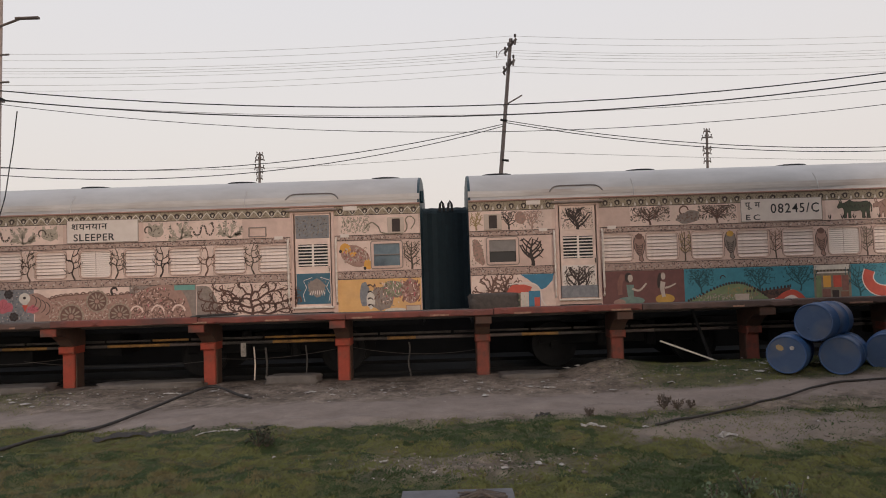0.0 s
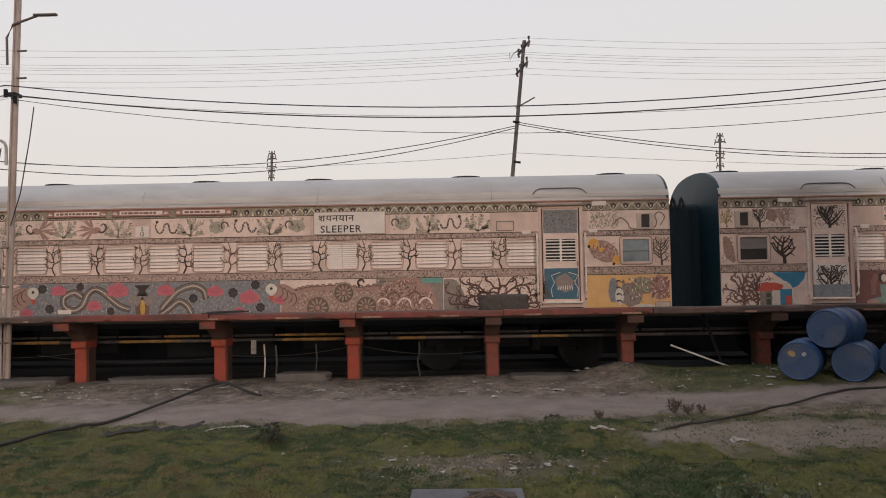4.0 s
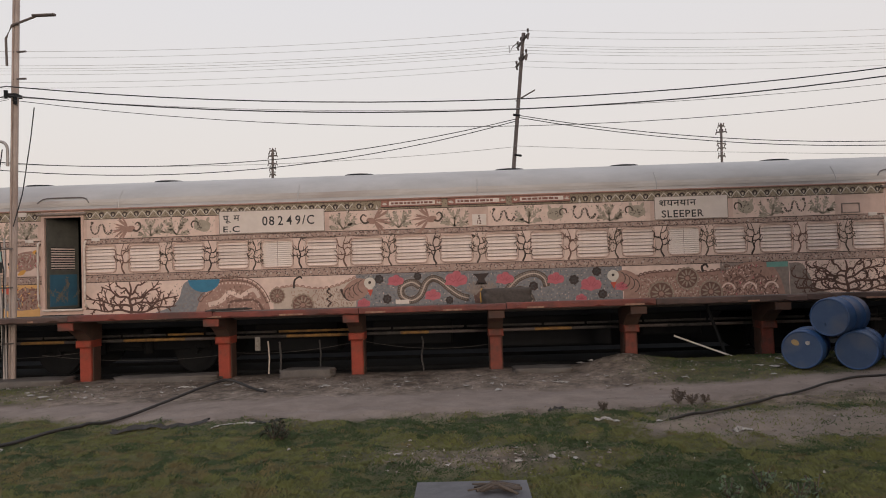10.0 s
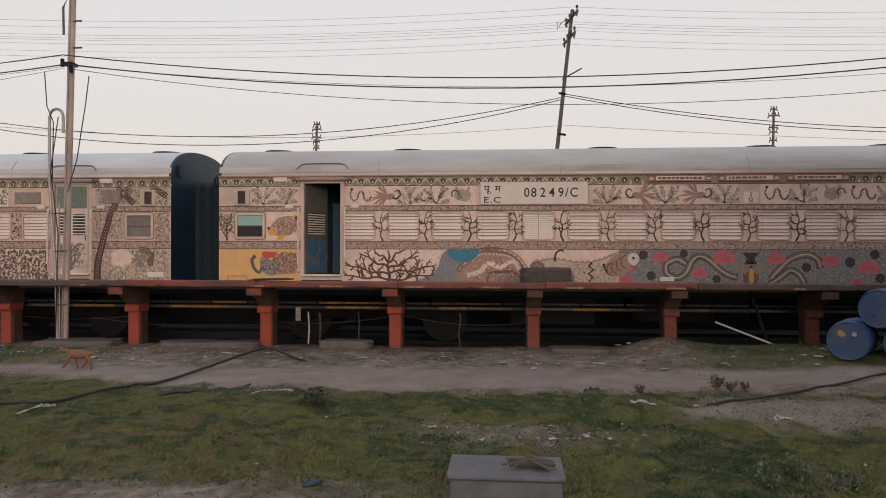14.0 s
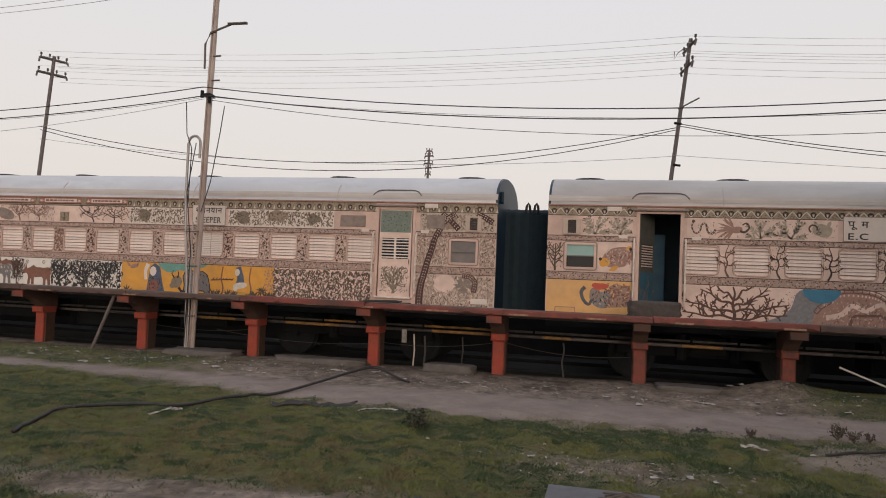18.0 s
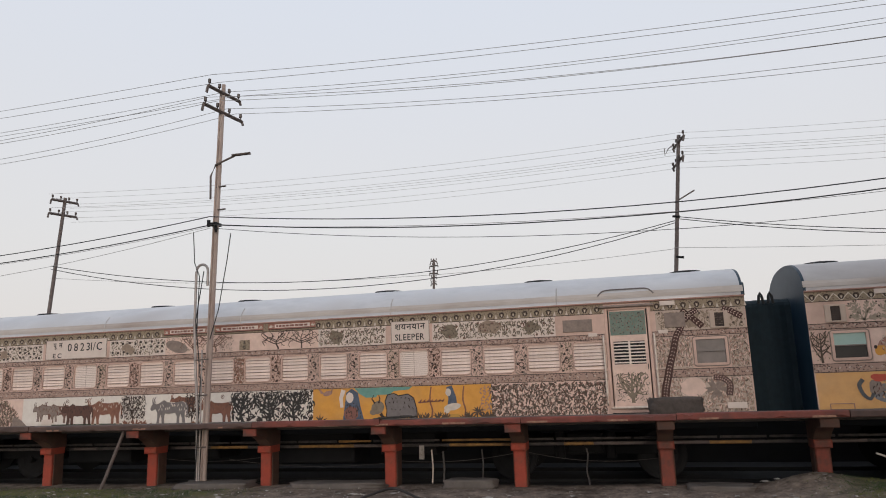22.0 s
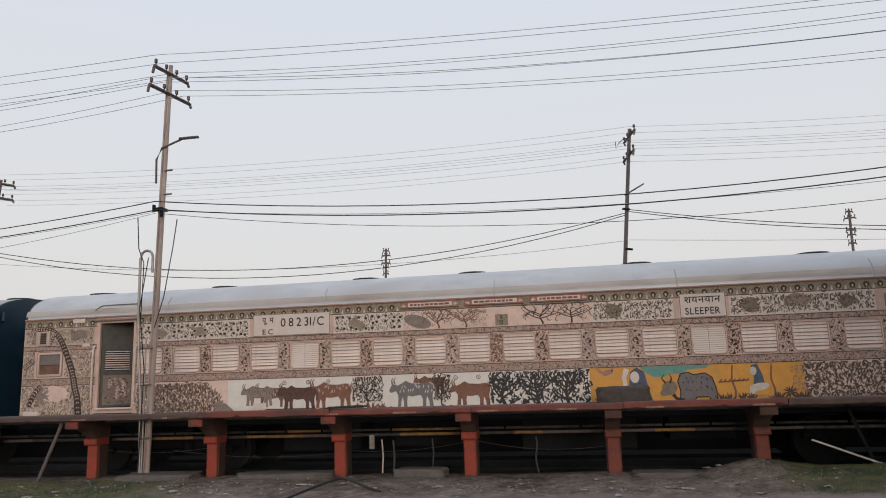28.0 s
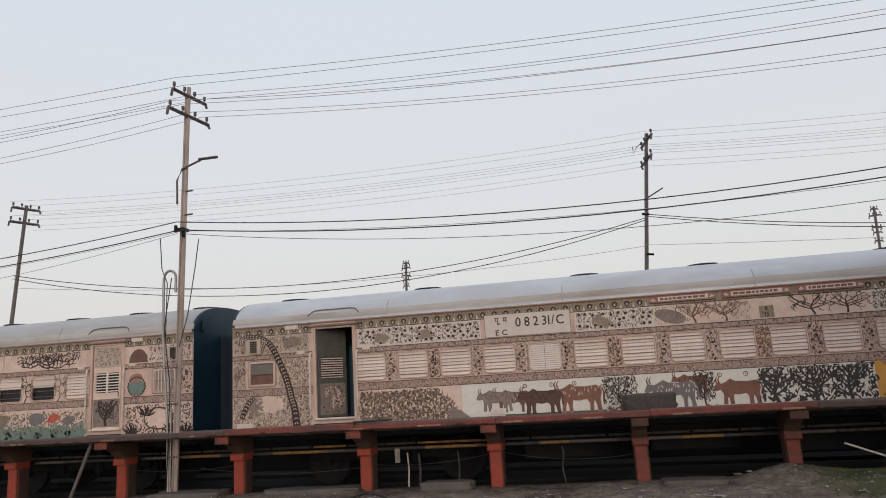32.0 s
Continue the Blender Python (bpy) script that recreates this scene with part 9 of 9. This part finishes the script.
THIN, THICK, FAINT = "thin bare overhead wire", "thick black overhead cable", "faint thin distant wire"
line_pole("steel utility pole with two cross-arms", 14.2, 12.6, 8.0, 0.1, ((0.10, 0.62, 85, 4), (0.55, 0.66, 85, 4)), 0.075, False)
line_pole("steel utility pole with two cross-arms", -24.3, 12.8, 8.3, 0.1, ((0.10, 0.62, 85, 4), (0.55, 0.66, 85, 4)), 0.075, False)
for dy, z, e, sag, sag_west in ((-0.35, 8.09, 7.76, 0.35, 0.08), (-0.06, 8.04, 7.64, 0.24, 0.05), (0.25, 7.95, 8.04, 0.54, 0.18), (0.54, 7.96, 7.89, 0.41, 0.13), (-0.44, 7.55, 7.36, 0.62, 0.33), (-0.1, 7.6, 7.43, 0.54, 0.28), (0.28, 7.57, 7.21, 0.58, 0.47), (0.62, 7.58, 7.01, 0.45, 0.45)):
    cable((-7.92, 12.75 + dy, z), (14.25, 12.6 + dy, e), sag, 0.0055, WIREG, THIN)
    cable((-7.92, 12.75 + dy, z), (-24.2, 12.8 + dy, z - 0.05), sag_west, 0.0055, WIREG, THIN)
for dy, z, e, sag, r, m in ((-0.12, 5.04, 5.72, 0.885, 0.0105, WIREB), (0.0, 4.90, 5.66, 0.93, 0.0115, WIREB), (0.1, 4.90, 5.24, 0.717, 0.0045, WIREG)):
    cable((-7.95, 12.65 + dy, z), (14.2, 12.6 + dy, e), sag, r, m, THICK)
    cable((-7.95, 12.65 + dy, z), (-24.2, 12.8 + dy, z - 0.1), 0.42, r, m, THICK)
cable((-7.92, 12.65, 4.82), (14.2, 12.6, 5.20), 0.995, 0.0058, WIREB, THIN)
cable((-7.95, 12.6, 4.82), (-24.2, 12.8, 4.4), 0.55, 0.0052, WIREG, THIN)
for k, (z, dy) in enumerate(((8.16, -0.5), (8.08, -0.2), (7.95, 0.1), (7.89, 0.4), (7.72, -0.4), (7.64, -0.1), (7.51, 0.2), (7.43, 0.5))):
    cable((1.98, 20.3 + dy, z), (-17.6, 18.8 + dy, z - 0.18), 0.30, 0.0045, WIREF, FAINT)
    cable((1.98, 20.3 + dy, z), (24, 20.3 + dy, z + 0.17), 0.45, 0.0045, WIREF, FAINT)
for z0, z1, s, e in ((5.76, 5.68, 1.06, 5.9), (5.70, 5.58, 1.22, 5.85)):
    cable((1.70, 20.2, z0), (-17.75, 18.75, z1), s, 0.0115, WIREB, THICK)
    cable((1.82, 20.2, z0 + 0.1), (24, 20.3, e), 1.12 + 0.06 * (s > 1.1), 0.0115, WIREB, THICK)
cable((1.62, 20.2, 4.97), (-17.8, 18.8, 5.30), 0.48, 0.006, WIREG, FAINT)
cable((1.62, 20.2, 5.00), (24, 20.3, 4.15), 0.20, 0.006, WIREG, FAINT)


# ---- drums, hoses, box, scrub, dog ----
def drum(loc, ax, roll, label, marked=False):
    d = thing("plastic_drum", label, "drum", loc, "blue drums")
    d.matrix_basis = pose(*loc) @ pose(0, 0, 0, 0, 0, -ax) @ pose(0, 0, 0, -90, 0, 0) @ pose(0, 0, 0, 0, 0, roll)
    R, L, seg = 0.292, 0.88, 32
    prof = [(R - 0.03, 0.02), (R - 0.012, 0.0), (R, 0.03), (R, 0.22), (R + 0.012, 0.235), (R + 0.012, 0.265), (R, 0.28), (R, 0.60), (R + 0.012, 0.615), (R + 0.012, 0.645), (R, 0.66), (R, L - 0.03), (R - 0.012, L), (R - 0.03, L - 0.02)]
    g = Geo()
    for r, z in prof:
        g.v += [(math.cos(2 * math.pi * k / seg) * r, math.sin(2 * math.pi * k / seg) * r, z) for k in range(seg)]
    g.f += [(p * seg + k, p * seg + (k + 1) % seg, (p + 1) * seg + (k + 1) % seg, (p + 1) * seg + k) for p in range(len(prof) - 1) for k in range(seg)]
    body = part("body", g, DRUM, d, smooth=True)
    for z in (0.02, L - 0.02):
        lid = Geo()
        lid.v += [(math.cos(2 * math.pi * k / seg) * (R - 0.03), math.sin(2 * math.pi * k / seg) * (R - 0.03), z) for k in range(seg)]
        lid.f.append(tuple(range(seg)))
        l = part("lid", lid, DRUMEND, d, "dusty blue-grey drum end")
        bx, s = 0.135, (1 if z > 0.4 else -1)
        part("bung", Geo().tube([(bx, 0.02, z - 0.005 * s), (bx, 0.02, z + 0.018 * s)], 0.032, 12), LITTER if marked else DRUMEND, l, "white bung cap" if marked else "")
        if marked:
            ring = [(0.05 + math.cos(k * 0.7) * 0.055 * (0.8 + 0.4 * noise.noise((k, 2, 5))), -0.13 + math.sin(k * 0.7) * 0.06, z + 0.003 * s) for k in range(9)]
            part("rust_patch", Geo().add(ring if s > 0 else ring[::-1], [tuple(range(9))]), OCHRE, l, "ochre rust patch")
    return d


GD = ground_z(5.6, 11.3)
drum((5.17, 11.2, GD + 0.29), 34, 300, "bright blue plastic drum lying on the bank", True)
drum((5.92, 11.08, GD + 0.27), 36, 20, "dusty blue plastic drum lying on the bank")
drum((5.60, 11.2, GD + 0.29 + 0.48), 48, 120, "blue plastic drum stacked on two others")
drum((6.72, 11.25, GD + 0.27), 36, 90, "grey-blue plastic drum at the end of the stack")


def hose(pts, r, label):
    P = [Vector((x, y, ground_z(x, y) + r * 0.7 + up)) for x, y, up in pts]
    dense = []
    for i in range(len(P) - 1):
        a, b, c, d = P[max(i - 1, 0)], P[i], P[i + 1], P[min(i + 2, len(P) - 1)]
        for k in range(8):
            t = k / 8
            q = 0.5 * ((2 * b) + (c - a) * t + (2 * a - 5 * b + 4 * c - d) * t * t + (3 * b - a - 3 * c + d) * t * t * t)
            q.z = max(q.z, ground_z(q.x, q.y) + r * 0.9)
            dense.append(q)
    dense.append(P[-1])
    return tagged(part("hose", Geo().tube(dense, r, 8), HOSE, smooth=True), label, "hose")


hose([(-5.98, 6.39, 0.01), (-6.13, 6.9, 0.02), (-6.20, 7.35, 0.025), (-5.80, 7.93, 0.025), (-5.29, 8.35, 0.025), (-4.97, 8.94, 0.025), (-4.63, 9.65, 0.02), (-4.33, 10.55, 0.04), (-4.10, 11.35, 0.12), (-3.87, 11.92, 0.12), (-3.4, 11.7, 0.03), (-3.1, 11.4, 0)], 0.022, "thick black hose snaking over the dirt path")
hose([(2.45, 8.75, 0), (3.6, 9.5, 0.02), (4.6, 10.1, 0.02), (5.4, 10.55, 0), (6.6, 10.75, 0), (8.5, 10.9, 0)], 0.017, "black hose lying across the dirt")
def cloth_strip(pts, width, high, mat, label, seed):
    """A crumpled strip of cloth lying along a line on the ground."""
    rng = random.Random(seed)
    vs, fs, n, m = [], [], 26, 5
    for i in range(n):
        t = i / (n - 1) * (len(pts) - 1)
        k = min(int(t), len(pts) - 2)
        x = pts[k][0] + (pts[k + 1][0] - pts[k][0]) * (t - k)
        y = pts[k][1] + (pts[k + 1][1] - pts[k][1]) * (t - k)
        w = width * (0.45 + 0.8 * abs(noise.noise((t * 2.3, seed, 0))))
        for j in range(m):
            q = j / (m - 1) - 0.5
            z = ground_z(x, y) + 0.006 + high * (1 - 4 * q * q) * abs(noise.noise((t * 2.1, q * 2, seed))) * 2 + rng.uniform(0, 0.012)
            vs.append((x + rng.uniform(-0.015, 0.015), y + q * w + 0.05 * noise.noise((t * 1.7, 3, seed)), z))
    fs = [(i * m + j, (i + 1) * m + j, (i + 1) * m + j + 1, i * m + j + 1) for i in range(n - 1) for j in range(m - 1)]
    return tagged(part("rag", Geo().add(vs, fs), mat), label, "rag")


cloth_strip([(-4.35, 9.0), (-4.0, 9.15), (-3.7, 9.2), (-3.25, 9.36)], 0.20, 0.055, HOSE, "crumpled dark cloth strip on the verge", 2)
cloth_strip([(-2.72, 9.3), (-2.5, 9.38), (-2.25, 9.42)], 0.10, 0.03, HOSE, "small crumpled dark rag on the verge", 5)
cloth_strip([(-3.1, 9.05), (-2.85, 9.15), (-2.62, 9.2)], 0.13, 0.02, LITTER, "torn pale plastic scrap on the verge", 7)


cloth_strip([(1.58, 8.86), (1.72, 8.88), (1.90, 8.84)], 0.10, 0.025, LITTER, "crumpled white paper scrap on the grass", 11)
cloth_strip([(1.12, 9.52), (1.22, 9.55), (1.33, 9.53)], 0.09, 0.04, HOSE, "small dark rag on the path", 13)
cloth_strip([(3.02, 8.32), (3.12, 8.36), (3.22, 8.34)], 0.12, 0.045, LITTER, "torn white plastic scrap on bare dirt", 17)
cloth_strip([(-5.32, 7.72), (-5.16, 7.86), (-5.04, 7.96)], 0.14, 0.04, LITTER, "pale crumpled sack scrap in the grass", 19)
cloth_strip([(1.46, 11.74), (1.58, 11.68), (1.70, 11.62)], 0.08, 0.03, LITTER, "crumpled white plastic strip on the rubble", 29)
cloth_strip([(-4.78, 12.10), (-4.62, 12.12), (-4.46, 12.10)], 0.07, 0.02, LITTER, "flat white paper strip on the bank", 31)
cloth_strip([(-9.22, 11.05), (-9.12, 11.08), (-9.02, 11.04)], 0.09, 0.03, LITTER, "crumpled white paper scrap on the bank", 37)
cloth_strip([(-1.50, 5.74), (-1.42, 5.76), (-1.36, 5.78)], 0.09, 0.05, DRUMEND, "pale blue plastic bag scrap on bare dirt", 23)


def shrub(x, y, s, seed, label, mat):
    rng = random.Random(seed)
    t = thing("weed", label, "weed", (x, y, ground_z(x, y)), "weeds")
    st, lf = Geo(), Geo()
    for _ in range(11):
        a, h = rng.uniform(0, 6.28), s * rng.uniform(0.4, 1)
        e = Vector((math.cos(a) * s * 0.5, math.sin(a) * s * 0.5, h))
        st.tube([(0, 0, 0), e * 0.5 + Vector((0, 0, h * 0.1)), e], 0.005, 4)
        for k in range(9):
            c = e * rng.uniform(0.4, 1.0) + Vector([rng.uniform(-1, 1) * s * 0.16 for _ in range(3)])
            u, v = Vector([rng.uniform(-1, 1) for _ in range(3)]).normalized() * s * 0.13, Vector([rng.uniform(-1, 1) for _ in range(3)]).normalized() * s * 0.07
            lf.add([c - u, c + v, c + u, c - v], [(0, 1, 2, 3)])
    tagged(part("stem_cluster", st, TWIG, t), kind="stuff")
    tagged(part("foliage", lf, mat, t), kind="stuff")


WEED = pm("dark_weed_leaf", (0.035, 0.04, 0.022), (0.022, 0.026, 0.016), 9, 0.8)
BROAD = pm("pale_broad_leaf", (0.11, 0.15, 0.085), (0.075, 0.105, 0.06), 12, 0.7)
shrub(-2.13, 8.28, 0.25, 1, "dark withered weed in the grass", WEED)
shrub(-2.05, 8.33, 0.18, 8, "dark withered weed in the grass", WEED)
shrub(2.84, 9.72, 0.19, 2, "tall dry weed at the edge of the path", TWIG)
shrub(2.99, 9.62, 0.15, 3, "small dry weed at the edge of the path", TWIG)
shrub(3.20, 9.76, 0.13, 5, "small dry weed at the edge of the path", TWIG)
shrub(1.80, 9.45, 0.12, 4, "small dry weed at the edge of the path", TWIG)
for x, y, q, k in ((2.1, 6.0, 0.17, 31), (2.4, 6.1, 0.20, 32), (2.75, 5.95, 0.16, 33), (2.55, 5.8, 0.15, 34)):
    shrub(x, y, q, k, "low broad-leaved pale green weed", BROAD)

box_t = thing("concrete_box", "grey concrete box standing in the grass", "concrete box", (0.08, 5.15, -0.4))
part("body", Geo().cbox(-0.37, 0.37, -0.22, 0.22, 0.0, 0.39, 0.012), BOXM, box_t)
part("outlet", Geo().tube([(0.36, -0.10, 0.20), (0.47, -0.10, 0.20)], 0.035, 10), CONC, box_t, "short grey outlet stub")
part("lid", Geo().cbox(-0.385, 0.385, -0.235, 0.235, 0.39, 0.425, 0.01), BOXM, box_t)
tw = thing("twig_bundle", "bundle of dry sticks lying on the concrete box", "sticks", (0.25, 5.12, 0.045))
rng = random.Random(12)
for k in range(15):
    a = rng.uniform(-0.7, 0.7)
    L, ox, oy = rng.uniform(0.06, 0.16), rng.uniform(-0.06, 0.06), rng.uniform(-0.04, 0.04)
    part("stick", Geo().tube([(ox - L * math.cos(a), oy - L * math.sin(a), rng.uniform(0, 0.02)), (ox, oy, 0.02 + rng.uniform(0, 0.02)), (ox + L * math.cos(a), oy + L * math.sin(a), rng.uniform(0, 0.03))], rng.uniform(0.006, 0.014), 6), TWIG if k % 5 else SACK, tw)


def build_dog():
    d = thing("dog", "tan short-haired stray dog trotting along the path", "dog", (20, 10.6, -0.33))
    bm = bmesh.new()
    bmesh.ops.create_uvsphere(bm, u_segments=16, v_segments=10, radius=1)
    for v in bm.verts:
        t = v.co.x
        k = 0.85 + 0.25 * max(0, -t) - 0.12 * max(0, t)
        v.co = Vector((v.co.x * 0.31, v.co.y * 0.10 * k, v.co.z * 0.125 * k + 0.36))
    me = bpy.data.meshes.new("body")
    bm.to_mesh(me)
    bm.free()
    me.materials.append(DOGF)
    me.shade_smooth()
    part("body", me, DOGF, d)
    part("neck", Geo().tube([(-0.22, 0, 0.39), (-0.31, 0, 0.43), (-0.37, 0, 0.45)], 0.065, 10, True, 0.05), DOGF, d, smooth=True)
    h = part("head", Geo().tube([(-0.33, 0, 0.455), (-0.38, 0, 0.46), (-0.44, 0, 0.43), (-0.50, 0, 0.40)], 0.06, 10, True, 0.024), DOGF, d, smooth=True)
    for s in (-1, 1):
        part("ear", Geo().add([(-0.34, s * 0.025, 0.50), (-0.38, s * 0.05, 0.495), (-0.345, s * 0.055, 0.56)], [(0, 1, 2)]), DOGF, h)
    part("tail", Geo().tube([(0.27, 0, 0.41), (0.35, 0, 0.40), (0.40, 0, 0.33), (0.42, 0, 0.25)], 0.022, 7, True, 0.012), DOGF, d, smooth=True)
    legs = []
    for x, s, ph in ((-0.20, -1, 0), (-0.20, 1, 1), (0.20, -1, 1), (0.20, 1, 0)):
        g = Geo().tube([(0, 0, 0.02), (0.015, 0, -0.14), (-0.005, 0, -0.24), (-0.01, 0, -0.325)], 0.042, 8, True, 0.018).tube([(-0.01, 0, -0.325), (-0.05, 0, -0.33)], 0.02, 7)
        legs.append((part("leg", g, DOGF, d, loc=(x, s * 0.05, 0.34), smooth=True), ph))
    for ob in d.children_recursive:
        ob.data.transform(Matrix.Scale(0.66, 4))
        ob.location = ob.location * 0.66
    return d, legs


DOG, DOG_LEGS = build_dog()

TRAIN_ROWS = [(0, 0.00), (0.5, 0.60), (1, 1.19), (1.5, 1.78), (2, 2.37), (2.5, 2.95), (3, 3.54), (3.5, 4.13), (5.5, 6.46), (6, 7.04), (6.5, 7.61), (7, 8.18), (7.5, 8.75), (8, 9.32), (8.5, 9.86), (9, 10.39), (9.5, 10.92), (10, 11.45), (10.5, 11.98), (11, 12.52), (11.5, 13.08), (12, 13.65), (12.5, 14.22), (13, 14.78), (13.5, 15.32), (14, 15.86), (14.5, 16.41), (15, 16.98), (15.5, 17.56), (17.5, 19.84), (18, 20.42), (18.5, 20.99), (19, 21.55), (19.5, 22.12), (20, 22.69), (20.5, 23.26), (21, 23.82), (21.5, 24.38), (22, 24.94), (22.5, 25.50), (23, 26.06), (23.5, 26.62), (24, 27.18), (24.5, 27.74), (26.5, 30.00), (27, 30.57), (27.5, 31.14), (28, 31.71), (28.5, 32.28), (29, 32.85), (29.5, 33.41), (30, 33.98), (30.5, 34.55), (31, 35.12), (31.5, 35.68), (32, 36.25)]
DOG_ROWS = [(0, 16.0, 10.4), (7.5, 14.0, 10.4), (9.0, 10.2, 10.4), (10.5, 5.2, 10.4), (11.5, 1.68, 10.45), (12.0, -0.1, 10.62), (12.5, -1.71, 10.85), (13.0, -3.18, 10.40), (13.5, -4.8, 10.5), (14.0, -6.4, 10.6), (15.0, -9.6, 10.7), (17.0, -16.0, 10.8), (32, -24.0, 10.8)]


def motions():
    for k, coach in COACHES.items():
        walk(coach, [(t, pose(CENTRES[k] + x, FACE, ZR)) for t, x in TRAIN_ROWS])
    for w in WHEELS:
        x, z = w.location.x, w.location.z
        walk(w, [(t, pose(x, 0, z, 0, math.degrees(s / 0.457), 0)) for t, s in WHEEL_ROWS])
    walk(DOG, [(t, pose(x, y, ground_z(x, y))) for t, x, y in DOG_ROWS])
    for leg, ph in DOG_LEGS:
        p = leg.location.copy()
        rows = [(0, pose(*p)), (8.6, pose(*p))]
        for k in range(40):
            rows.append((8.8 + 0.2 * k, pose(p.x, p.y, p.z, 0, 26 * (-1) ** (k + ph), 0)))
        rows += [(17.0, pose(*p)), (32, pose(*p))]
        walk(leg, rows)


WHEEL_ROWS = []
for (t0, x0), (t1, x1) in zip(TRAIN_ROWS, TRAIN_ROWS[1:]):
    n = max(1, math.ceil((x1 - x0) / 0.62))
    WHEEL_ROWS += [(t0 + (t1 - t0) * k / n, x0 + (x1 - x0) * k / n) for k in range(n)]
WHEEL_ROWS.append(TRAIN_ROWS[-1])
motions()
